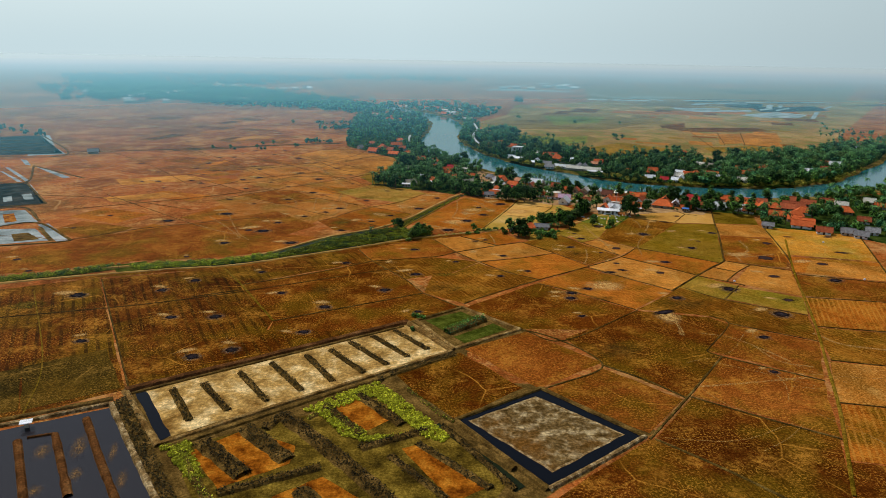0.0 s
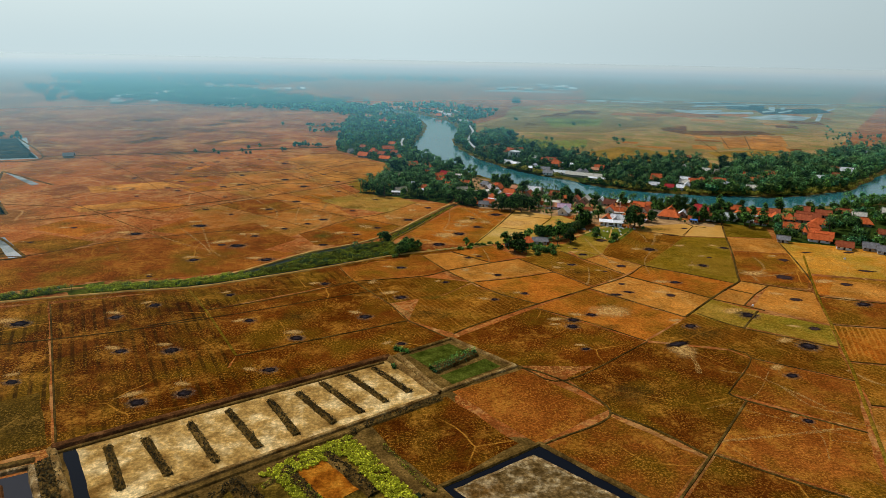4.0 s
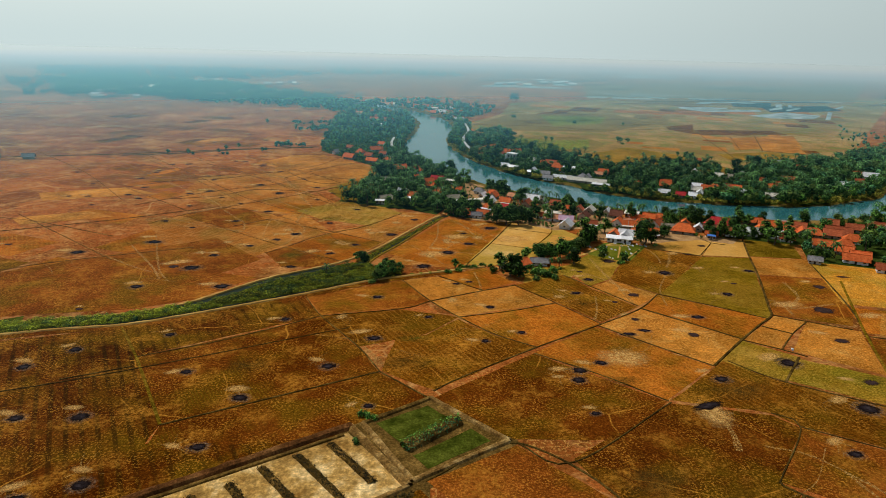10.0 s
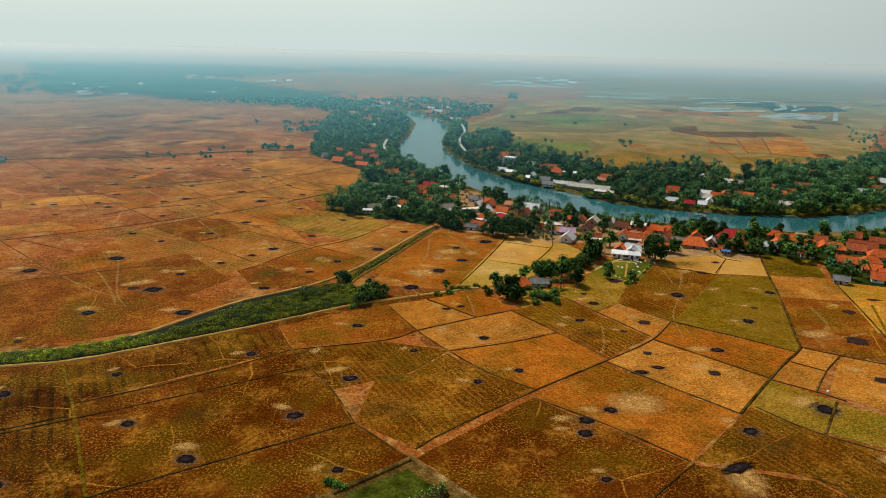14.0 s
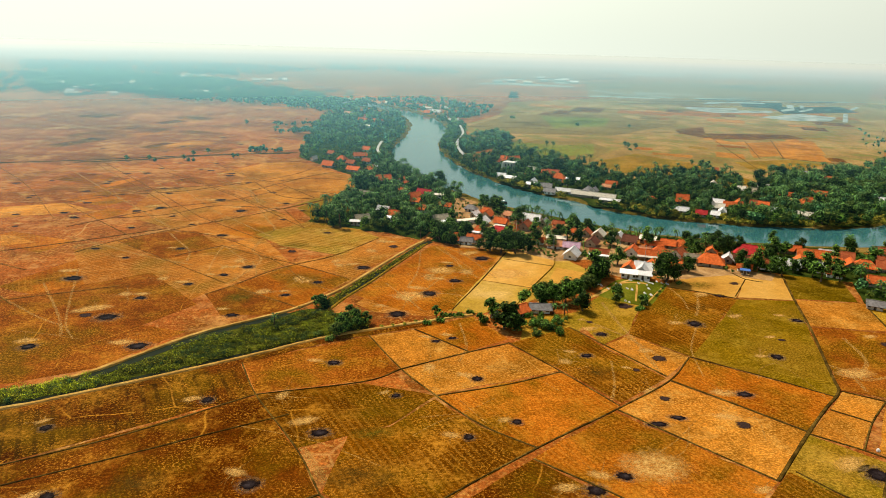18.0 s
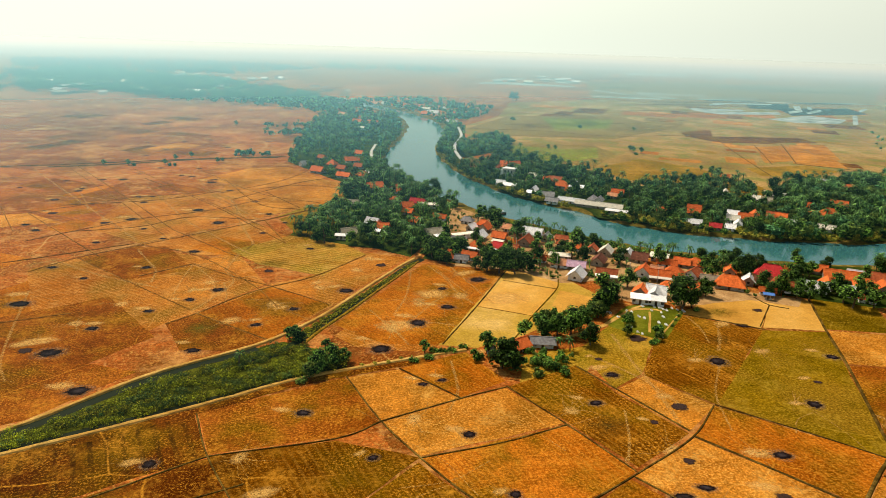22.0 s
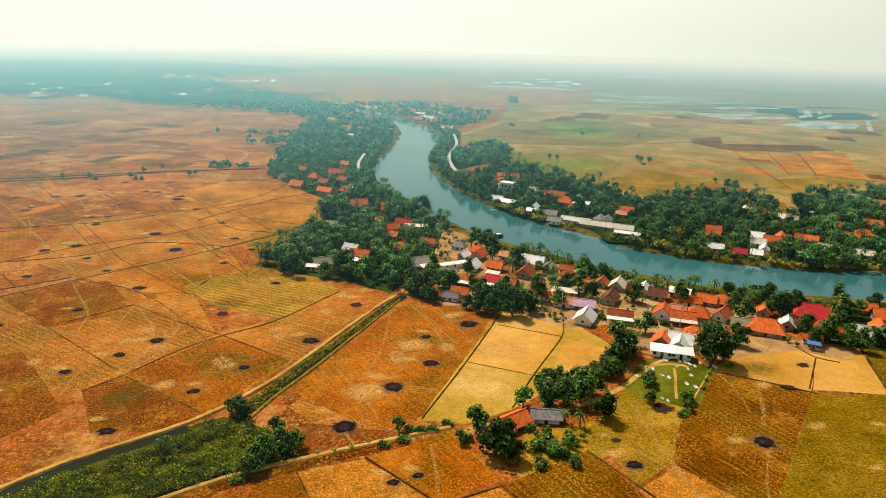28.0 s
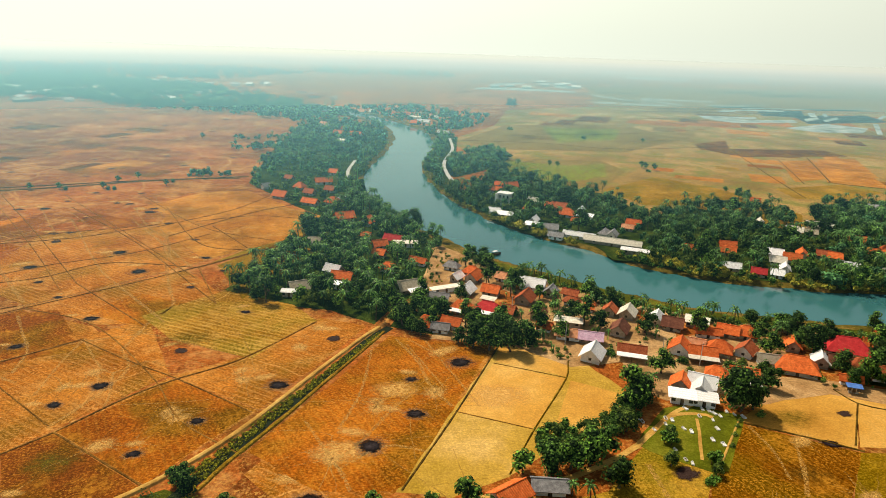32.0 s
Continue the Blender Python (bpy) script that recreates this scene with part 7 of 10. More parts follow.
ash(-104.2, 554.0, 3.2, 1, "brown")
ash(-152.2, 582.7, 3.3, 1, "brown")
ash(-209.5, 582.9, 3.7, 1, "brown")
ash(-144.7, 528.7, 3.4, 1, "brown")
ash(-171.6, 501.3, 3.2, 1, "brown")
ash(-111.1, 567.9, 3.3, 1, "brown")
ash(-94.5, 630.8, 3.6, 1, "brown")
ash(-183.3, 541.7, 2.2, 1, "brown")
ash(-293.3, 907.5, 3.5, 1, "brown")
ash(-225.0, 856.2, 3.8, 1, "brown")
ash(-187.1, 900.0, 4.2, 1, "brown")
ash(-173.0, 997.5, 4.8, 1, "brown")
ash(-113.6, 954.9, 4.7, 1, "brown")
ash(-138.8, 788.3, 3.6, 1, "brown")
ash(-168.7, 780.0, 3.0, 1, "brown")
ash(-215.3, 806.1, 3.5, 1, "brown")
ash(-237.6, 783.1, 3.8, 1, "brown")
ash(-117.9, 799.2, 4.2, 1, "brown")
ash(-94.1, 757.7, 3.5, 1, "brown")
ash(-63.4, 794.5, 3.8, 1, "brown")
ash(-242.0, 755.1, 2.8, 1, "brown")
ash(-120.8, 1065.3, 4.8, 1, "brown")
ash(-262.7, 1039.8, 3.6, 1, "brown")
ash(-317.0, 1001.3, 3.9, 1, "brown")
ash(-142.8, 741.4, 3.3, 1, "brown")
ash(-205.6, 725.2, 3.1, 1, "brown")
ash(-149.9, 712.3, 3.1, 1, "brown")
ash(103.9, 342.7, 1.8, 1, "brown")
# larger stains
stain(103.8, 221.1, 5, 7, 0.0, CHAFF, "pale trampled chaff spread on stubble")
stain(91.0, 257.1, 9, 7, 0.0, CHAFF, "pale trampled chaff spread on stubble")
stain(21.6, 276.5, 9, 4, 0.0, GREENING, "dark green regrowth in the stubble")
stain(17.3, 259.5, 14, 10, 0.0)
stain(118.7, 233.7, 16, 8, 0.0)
stain(84.7, 242.1, 9, 5, 0.0)
stain(93.1, 304.6, 10, 7, 0.0)
stain(73.7, 193.4, 14, 9, 0.0)
stain(154.1, 354.5, 9, 6, 0.0)
stain(-148.1, 250.9, 10, 8, 0.0, GREENING, "greenish regrowth in the stubble")
stain(-32.5, 260.2, 10, 7, 0.0)
stain(166.3, 379.1, 10, 7, 0.0, GREENING, "greenish regrowth in the stubble")
stain(-6.4, 485.7, 10, 6, 0.0, GREENING, "greenish regrowth in the stubble")
stain(84.0, 396.9, 10, 7, 0.0, CHAFF, "pale trampled chaff spread on stubble")
stain(54.1, 402.1, 7, 5, 0.0, CHAFF, "pale trampled chaff spread on stubble")
stain(38.4, 372.5, 8, 5, 0.0, CHAFF, "pale trampled chaff spread on stubble")
stain(145.4, 249.7, 7, 5, 0.0, GREENING, "greenish regrowth in the stubble")
stain(166.1, 235.6, 9, 5, 0.0, GREENING, "greenish regrowth in the stubble")
stain(-30.0, 373.1, 10, 7, 0.0, GREENING, "greenish regrowth in the stubble")
stain(-15.2, 440.5, 14, 7, 0.0, GREENING, "greenish regrowth in the stubble")
stain(-117.7, 290.2, 9, 5, 0.0, CHAFF, "pale trampled chaff spread on stubble")
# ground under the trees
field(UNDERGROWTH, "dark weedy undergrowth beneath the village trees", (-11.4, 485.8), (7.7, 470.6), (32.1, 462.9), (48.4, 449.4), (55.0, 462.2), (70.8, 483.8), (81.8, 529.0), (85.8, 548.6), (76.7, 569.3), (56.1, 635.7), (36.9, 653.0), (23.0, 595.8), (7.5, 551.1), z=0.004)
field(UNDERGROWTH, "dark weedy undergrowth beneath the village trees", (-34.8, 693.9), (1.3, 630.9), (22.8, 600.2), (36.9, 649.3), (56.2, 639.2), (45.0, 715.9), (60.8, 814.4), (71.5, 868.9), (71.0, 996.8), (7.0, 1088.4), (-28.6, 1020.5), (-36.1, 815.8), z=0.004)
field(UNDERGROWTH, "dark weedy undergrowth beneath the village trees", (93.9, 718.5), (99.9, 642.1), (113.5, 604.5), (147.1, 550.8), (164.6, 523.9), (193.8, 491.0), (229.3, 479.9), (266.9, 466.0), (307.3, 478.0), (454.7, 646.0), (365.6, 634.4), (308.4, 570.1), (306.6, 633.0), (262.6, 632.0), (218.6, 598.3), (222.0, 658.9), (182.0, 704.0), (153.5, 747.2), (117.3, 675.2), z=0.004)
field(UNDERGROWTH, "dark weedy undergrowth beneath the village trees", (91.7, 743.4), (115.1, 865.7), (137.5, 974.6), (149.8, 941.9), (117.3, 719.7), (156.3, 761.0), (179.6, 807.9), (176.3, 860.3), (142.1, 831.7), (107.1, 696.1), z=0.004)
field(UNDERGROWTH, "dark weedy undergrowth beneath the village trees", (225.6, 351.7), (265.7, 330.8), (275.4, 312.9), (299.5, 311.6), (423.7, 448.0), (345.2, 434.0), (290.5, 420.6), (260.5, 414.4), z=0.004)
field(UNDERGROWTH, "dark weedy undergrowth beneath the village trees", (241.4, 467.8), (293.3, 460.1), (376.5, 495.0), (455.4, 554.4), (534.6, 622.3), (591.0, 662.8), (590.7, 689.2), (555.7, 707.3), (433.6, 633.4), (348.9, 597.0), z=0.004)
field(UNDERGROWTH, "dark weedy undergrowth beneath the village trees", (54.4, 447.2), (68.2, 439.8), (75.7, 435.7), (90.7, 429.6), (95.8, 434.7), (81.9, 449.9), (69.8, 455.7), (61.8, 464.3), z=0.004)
field(UNDERGROWTH, "dark green weedy yards between houses", (236.3, 433.7), (268.9, 429.2), (279.7, 418.5), (244.1, 379.6), (228.5, 381.3), (218.5, 388.9), (204.3, 395.9), z=0.004)
field(WEED, "green weeds over the choked canal", (-62.5, 311.9), (-37.7, 338.2), (-10.0, 356.0), (-0.5, 361.1), (21.2, 349.6), (20.9, 341.8), (4.7, 335.8), (-20.6, 323.6), (-39.7, 314.4), (-57.1, 306.0), z=0.004)
field(WEED, "green weeds over the choked canal", (-132.6, 297.0), (-109.2, 300.7), (-84.2, 304.2), (-62.5, 311.9), (-57.1, 306.0), (-81.2, 296.3), (-105.2, 292.4), (-128.1, 289.4), z=0.004)
field(WEED, "weedy river bank behind the houses", (106.4, 519.9), (135.3, 495.6), (155.3, 478.8), (172.9, 462.4), (190.5, 450.1), (219.0, 439.1), (241.2, 431.9), (232.6, 421.9), (202.9, 432.9), (168.5, 453.4), (131.1, 481.7), (105.9, 503.9), z=0.004)
field(WEED, "green weeds over the choked canal", (-199.1, 278.2), (-174.6, 283.0), (-152.2, 289.2), (-136.4, 297.8), (-119.8, 305.3), (-118.2, 300.0), (-134.0, 291.2), (-149.9, 283.7), (-172.0, 277.8), (-196.2, 273.2), z=0.004)
# village houses
house(85.4, 507.9, 9, 6, -32, "grey", "hip")
house(92.9, 493.2, 9, 8, 58, "orange", "gable")
house(79.2, 479.8, 16, 3.5, 20, "cream", "flat")
house(74.8, 468.6, 10, 7, -20, "grey", "gable")
house(87.4, 477.6, 9, 8, 58, "white", "gable")
house(97.7, 476.6, 9, 7, -32, "orange", "gable")
house(105.4, 492.9, 6, 6, -32, "peach", "gable")
house(117.0, 482.6, 13, 9, -32, "white", "gable")
house(109.9, 467.9, 10, 9, 58, "rust", "gable")
house(122.4, 474.4, 8, 7, 58, "grey", "gable")
house(94.6, 466.6, 7, 4, -32, "cream", "flat")
house(120.6, 444.2, 12, 5, -20, "cream", "flat")
house(117.2, 433.5, 11, 6, -20, "peach", "gable")
house(110.5, 440.6, 7, 5, -32, "orange", "gable")
house(124.4, 430.3, 10, 6, -20, "pink", "gable")
house(120.7, 418.1, 10, 9, 58, "white", "gable")
house(137.6, 436.9, 10, 8, 58, "brown", "gable")
house(128.3, 464.1, 8, 5, -32, "rust", "hip")
house(140.4, 454.2, 7, 7, 58, "rust", "gable")
house(146.5, 451.2, 9, 8, 58, "cream", "gable")
house(133.5, 457.4, 5, 5, -32, "orange", "gable")
house(155.3, 444.8, 9, 8, 58, "white", "gable")
house(159.5, 439.9, 9, 8, -32, "brown", "gable")
house(169.9, 441.4, 10, 7, -32, "cream", "flat")
house(169.5, 432.3, 11, 5, -20, "orange", "gable")
house(177.5, 432.9, 9, 7, -32, "orange", "gable")
house(183.5, 431.2, 9, 8, -32, "orange", "hip")
house(153.1, 421.1, 9, 9, 58, "orange", "gable")
house(166.7, 419.5, 10, 9, -32, "orange", "hip")
house(160.9, 424.3, 7, 4, -32, "peach", "gable")
house(179.3, 409.9, 10, 6, -20, "tan", "gable")
house(156.3, 402.7, 8, 7, -32, "orange", "hip")
house(185.9, 405.5, 15, 11, -28, "orange", "hip")
house(195.2, 421.1, 9, 7, 58, "orange", "gable")
house(197.0, 408.9, 8, 7, 58, "white", "gable")
house(213.0, 417.5, 17, 12, -25, "red", "hip")
house(203.7, 406.9, 11, 7, -25, "brown", "gable")
house(208.5, 403.4, 12, 10, -25, "rust", "hip")
house(197.6, 395.7, 8, 4, -25, "orange", "gable")
house(224.5, 419.6, 7, 6, -25, "orange", "gable")
house(210.7, 398.7, 8, 8, -25, "rust", "gable")
house(111.1, 452.1, 8, 7, 58, "brown", "gable")
house(100.1, 455.4, 7, 7, -32, "rust", "gable")
house(67.6, 445.7, 9, 8, -32, "orange", "hip")
house(76.9, 445.2, 9, 6, -32, "orange", "gable")
house(195.1, 390.9, 5, 3, -25, "blue", "flat")
house(83.2, 459.5, 11, 7, -32, "orange", "hip", awning='white')
house(92.9, 457.9, 12, 8, -32, "red", "hip", awning='white')
house(135.1, 419.5, 11, 6, -22, "rust", "gable", awning='white')
house(158.9, 416.5, 11, 7, -22, "orange", "gable", awning='cream')
house(175.4, 417.7, 9, 8, 43, "rust", "gable")
house(164.1, 400.3, 10, 8, -22, "orange", "gable", awning='white', white=True)
house(141.5, 397.0, 8, 8, 58, "orange", "gable")
house(146.1, 393.3, 8, 8, 58, "white", "gable", white=True)
house(138.2, 389.6, 9, 6, -22, "white", "flat", wall=2.4, white=True)
house(144.0, 387.6, 9, 6, -22, "white", "flat", wall=2.4, white=True)
house(31.9, 503.9, 9, 7, -32, "white", "gable", far=False)
house(36.1, 494.9, 11, 7, -20, "orange", "gable", far=False)
house(35.0, 485.3, 7, 4, -32, "white", "flat", far=False)
house(19.1, 483.2, 10, 8, 20, "tan", "gable", far=False)
house(15.6, 477.6, 8, 4, -10, "white", "flat", far=False)
house(63.3, 481.7, 11, 9, 20, "tan", "gable", far=False)
house(67.2, 477.0, 9, 4, 20, "white", "flat", far=False)
house(21.0, 547.2, 8, 6, -20, "tan", "gable", far=False)
house(34.8, 594.3, 13, 9, 20, "orange", "gable", far=False)
house(47.6, 584.3, 9, 9, 58, "orange", "gable", far=False)
house(46.8, 557.1, 7, 5, -32, "orange", "gable", far=False)
house(53.4, 541.0, 9, 7, 20, "orange", "gable", far=False)
house(53.0, 527.1, 8, 6, -32, "orange", "gable", far=False)
house(60.8, 549.8, 12, 7, -32, "red", "gable", far=False)
house(66.5, 542.7, 14, 5, -5, "cream", "flat", far=False)
house(70.4, 514.8, 10, 5, -32, "orange", "gable", far=False)
house(56.9, 506.3, 10, 7, -32, "orange", "hip", far=False)
house(27.0, 631.9, 11, 9, -32, "orange", "hip", far=False)
house(12.8, 630.2, 13, 7, -32, "orange", "gable", far=False)
house(17.8, 692.9, 14, 8, 10, "orange", "gable", far=False)
house(2.7, 675.0, 9, 9, -32, "orange", "hip", far=False)
house(-7.1, 648.6, 12, 9, -32, "orange", "gable", far=False)
house(23.7, 666.6, 9, 7, -32, "rust", "gable", far=False)
house(30.9, 641.4, 8, 5, -32, "cream", "flat", far=False)
house(10.5, 657.5, 9, 7, -32, "rust", "gable", far=False)
house(23.7, 727.3, 9, 7, -32, "orange", "gable", far=False)
house(-7.4, 704.0, 8, 6, -32, "rust", "gable", far=False)
house(39.2, 936.7, 16, 10, -32, "orange", "gable", far=True)
house(20.8, 948.0, 14, 9, -32, "orange", "gable", far=True)
house(27.4, 982.7, 12, 8, -32, "rust", "gable", far=True)
house(1.9, 1021.4, 14, 9, -32, "peach", "gable", far=True)
house(25.3, 892.9, 18, 7, -32, "cream", "flat", far=True)
house(117.6, 1115.5, 18, 9, -32, "cream", "flat", far=True)
house(124.4, 1064.6, 20, 9, -32, "white", "gable", far=True)
house(108.5, 1149.5, 16, 9, -32, "orange", "gable", far=True)
house(112.4, 1050.5, 14, 9, -32, "orange", "gable", far=True)
house(134.6, 1132.7, 16, 9, -32, "peach", "gable", far=True)
house(156.3, 1057.6, 12, 9, -32, "orange", "gable", far=True)
house(137.4, 963.2, 16, 8, -32, "cream", "gable", far=True)
house(129.8, 1013.3, 12, 8, -32, "peach", "gable", far=True)
house(84.6, 1144.8, 14, 9, -32, "orange", "gable", far=True)
house(61.8, 1178.3, 12, 8, -32, "cream", "gable", far=True)
house(-20.9, 1226.6, 20, 12, -32, "white", "gable", far=True)
house(45.7, 1174.9, 14, 9, -32, "peach", "gable", far=True)
# houses on the far bank
house(152.0, 680.1, 11, 9, 10, "orange", "gable")
house(139.2, 668.3, 9, 7, -32, "orange", "gable")
house(134.7, 670.1, 8, 6, -32, "rust", "gable")
house(129.8, 600.1, 12, 8, -30, "white", "flat")
house(140.6, 577.1, 9, 7, -30, "white", "flat")
house(169.5, 619.1, 12, 9, -32, "rust", "gable")
house(169.3, 603.2, 12, 10, -32, "orange", "hip")
house(178.5, 596.4, 12, 7, -30, "white", "flat")
house(169.8, 585.8, 7, 5, -32, "orange", "gable")
house(202.1, 578.3, 10, 8, -32, "orange", "gable")
house(195.6, 571.0, 8, 5, -32, "peach", "gable")
house(157.3, 636.0, 9, 6, -32, "cream", "gable")
house(181.2, 557.2, 9, 7, 58, "grey", "gable")
house(148.7, 555.3, 10, 6, -32, "grey", "gable")
house(213.5, 529.9, 10, 7, -32, "orange", "gable")
house(231.5, 526.7, 9, 7, -32, "orange", "gable")
house(248.6, 510.8, 9, 7, -32, "cream", "gable")
house(175.9, 543.4, 34, 6, -30, "cream", "gable")
house(181.7, 527.6, 16, 5, -30, "white", "flat")
house(255.1, 522.8, 9, 7, -32, "white", "gable")
house(258.6, 514.1, 10, 8, -32, "orange", "gable")
house(228.4, 494.6, 8, 6, -32, "red", "gable")
house(236.4, 492.6, 7, 6, -32, "white", "gable")
house(279.9, 519.3, 9, 7, -32, "rust", "gable")
house(283.3, 516.0, 8, 7, -32, "orange", "gable")
house(318.8, 545.0, 10, 7, -32, "orange", "gable")
house(310.6, 521.3, 11, 7, -32, "orange", "gable")
house(323.9, 526.9, 11, 8, -32, "orange", "hip")
house(346.3, 547.6, 12, 8, -32, "orange", "gable")
house(279.8, 500.5, 10, 7, -32, "white", "gable")
house(294.7, 490.6, 11, 6, -32, "cream", "gable")
house(294.4, 564.7, 11, 7, -32, "cream", "gable")
house(318.6, 572.0, 14, 6, -32, "cream", "gable")
house(393.8, 599.1, 10, 8, -32, "orange", "gable")
house(301.4, 559.3, 8, 6, -32, "tan", "gable")
house(375.0, 602.1, 7, 7, -32, "grey", "flat", wall=7.0)
house(379.7, 523.8, 14, 9, -32, "white", "gable")
house(431.8, 562.8, 14, 9, -32, "white", "gable")
house(403.2, 538.1, 10, 8, -32, "rust", "gable")
house(537.7, 669.7, 12, 8, -32, "white", "gable")
house(427.3, 572.7, 9, 7, -32, "orange", "gable")
house(315.1, 637.5, 8, 6, -32, "orange", "gable")
# houses farther along the near bank
house(259.5, 395.5, 12, 9, -32, "orange", "hip")
house(248.9, 374.3, 11, 8, -32, "orange", "gable")
house(269.2, 393.1, 11, 9, -32, "rust", "gable")
house(273.3, 381.9, 12, 9, -32, "orange", "hip")
house(253.5, 363.4, 10, 7, -32, "orange", "gable")
house(226.9, 349.0, 8, 5, -32, "grey", "gable")
house(285.2, 415.7, 10, 8, -32, "rust", "gable")
house(291.7, 404.1, 11, 8, -32, "rust", "gable")
house(254.8, 353.3, 11, 8, -32, "orange", "gable")
house(275.7, 396.7, 16, 10, -32, "rust", "gable")
house(261.6, 373.0, 11, 9, -32, "orange", "hip")
house(248.9, 349.0, 14, 8, -32, "orange", "gable")
house(302.5, 382.4, 13, 9, -32, "orange", "hip")
house(309.0, 407.8, 11, 8, -32, "rust", "gable")
house(314.3, 400.5, 10, 6, -32, "cream", "gable")
house(265.9, 331.3, 9, 7, -32, "grey", "gable")
house(269.2, 324.9, 9, 7, -32, "grey", "gable")
house(281.9, 331.8, 9, 7, -32, "grey", "gable")
house(342.2, 408.6, 9, 7, -32, "cream", "gable")
house(253.1, 334.4, 10, 7, -32, "rust", "gable")
house(339.3, 394.5, 9, 7, -32, "orange", "gable")
house(296.4, 356.7, 9, 7, -32, "rust", "gable")
# the hut in the fields
house(77.7, 351.2, 10.5, 8, 30, "orange", "gable", wall=2.2, rise=1.9)
house(87.6, 353.6, 10, 6.5, -10, "grey", "gable", wall=2.2, rise=1.3)
house(68.3, 349.1, 4, 3, 20, "grey", "gable", wall=1.8, rise=0.9)
# more houses along the near bank
house(236.8, 422.6, 16, 7, -25, "orange", "gable")
house(220.8, 399.6, 15, 8, -22, "white", "gable")
house(230.5, 402.8, 9, 8, 58, "orange", "gable")
house(244.3, 411.7, 18, 9, -25, "orange", "gable")
house(235.1, 392.8, 10, 8, -32, "white", "gable")
house(254.1, 414.0, 10, 6, -32, "white", "gable")
house(247.8, 400.4, 12, 9, -32, "orange", "hip")
house(259.4, 409.2, 10, 8, -32, "rust", "gable")
house(237.2, 386.7, 9, 7, -32, "rust", "gable")
house(253.4, 397.2, 11, 8, 58, "orange", "gable")
# single trees
put(TREES[1], 70.2, 338.6, 1.35, 2.9)
put(TREES[0], 100.3, 361.8, 1.18, 2.3)
put(TREES[1], 104.6, 353.2, 1.07, 0.9)
put(TREES[1], 73.8, 337.1, 1.03, 5.4)
put(TREES[5], 67.5, 349.1, 1.35, 0.0)
put(TREES[5], 82.8, 360.2, 1.14, 3.1)
put(TREES[1], 89.4, 359.7, 1.09, 5.6)
put(TREES[0], 95.2, 361.0, 0.91, 0.5)
put(TREES[1], 105.5, 366.2, 1.01, 3.4)
put(TREES[3], 115.4, 375.8, 1.01, 3.8)
put(TREES[2], 120.6, 386.1, 1.35, 0.3)
put(PALMS[3], 96.2, 349.5, 0.98, 2.3)
put(PALMS[3], 92.5, 351.5, 0.87, 4.4)
put(PALMS[3], 90.6, 353.7, 0.63, 2.8)
put(BUSHES[0], 86.6, 345.3, 1.35, 4.5)
put(BUSHES[3], 85.8, 337.4, 1.31, 1.0)
put(BUSHES[0], 88.5, 334.0, 1.35, 1.5)
put(BUSHES[1], 80.6, 334.0, 1.35, 0.7)
put(BUSHES[0], 81.8, 348.0, 1.06, 3.1)
put(BUSHES[3], 83.2, 340.9, 0.81, 5.7)
put(BUSHES[0], 64.6, 344.6, 0.94, 3.7)
put(BUSHES[3], 126.5, 393.4, 1.35, 4.8)
put(TREES[1], 147.6, 436.7, 1.05, 2.4)
put(TREES[0], 139.8, 406.8, 0.95, 4.6)
put(TREES[4], 152.9, 383.3, 1.21, 0.6)
put(TREES[1], 157.6, 384.0, 1.08, 1.8)
put(TREES[2], 153.0, 388.3, 1.01, 4.2)
put(TREES[0], 184.3, 417.0, 0.94, 4.5)
put(TREES[1], 169.5, 395.1, 0.95, 2.6)
put(TREES[0], 172.2, 401.7, 0.68, 0.5)
put(TREES[4], 199.7, 416.2, 1.02, 1.7)
put(TREES[1], 198.5, 421.8, 1.04, 1.3)
put(TREES[2], 165.5, 433.2, 1.07, 1.7)
put(TREES[0], 186.8, 428.2, 0.78, 5.0)
put(TREES[1], 202.7, 431.4, 1.25, 1.2)
put(TREES[0], 199.7, 435.7, 0.81, 5.5)
put(TREES[4], 199.5, 402.1, 0.76, 5.5)
put(TREES[1], 220.5, 409.3, 1.12, 0.3)
put(TREES[2], 203.8, 396.0, 1.06, 2.3)
put(TREES[0], 208.3, 391.2, 0.81, 3.0)
put(TREES[1], 126.0, 390.0, 1.23, 0.1)
put(TREES[0], 121.2, 387.0, 0.89, 2.6)
put(TREES[4], 197.8, 394.4, 0.57, 5.6)
put(TREES[1], 209.3, 421.2, 0.88, 0.7)
put(TREES[1], 82.1, 428.8, 1.17, 3.7)
put(TREES[0], 87.2, 425.8, 1.13, 0.8)
put(TREES[4], 94.4, 424.5, 1.01, 3.6)
put(TREES[1], 101.3, 427.8, 1.20, 5.6)
put(TREES[2], 107.7, 440.1, 1.10, 1.3)
put(TREES[1], 74.3, 452.3, 1.17, 0.1)
put(TREES[0], 62.1, 442.3, 0.68, 0.5)
put(TREES[4], 59.3, 447.6, 0.89, 3.3)
put(TREES[1], 65.0, 439.2, 0.83, 0.1)
put(TREES[2], 99.5, 490.6, 1.24, 0.5)
put(TREES[1], 108.8, 481.8, 1.20, 3.1)
put(TREES[0], 95.9, 525.6, 0.74, 5.7)
put(TREES[4], 101.7, 516.7, 0.71, 2.6)
put(TREES[1], 123.3, 450.1, 1.03, 2.5)
put(TREES[2], 126.7, 444.5, 1.09, 4.0)
put(TREES[1], 131.8, 441.0, 1.00, 0.6)
put(TREES[0], 114.4, 433.3, 0.80, 3.6)
put(TREES[4], 93.2, 432.9, 0.87, 1.1)
put(TREES[1], 77.6, 432.7, 0.71, 3.8)
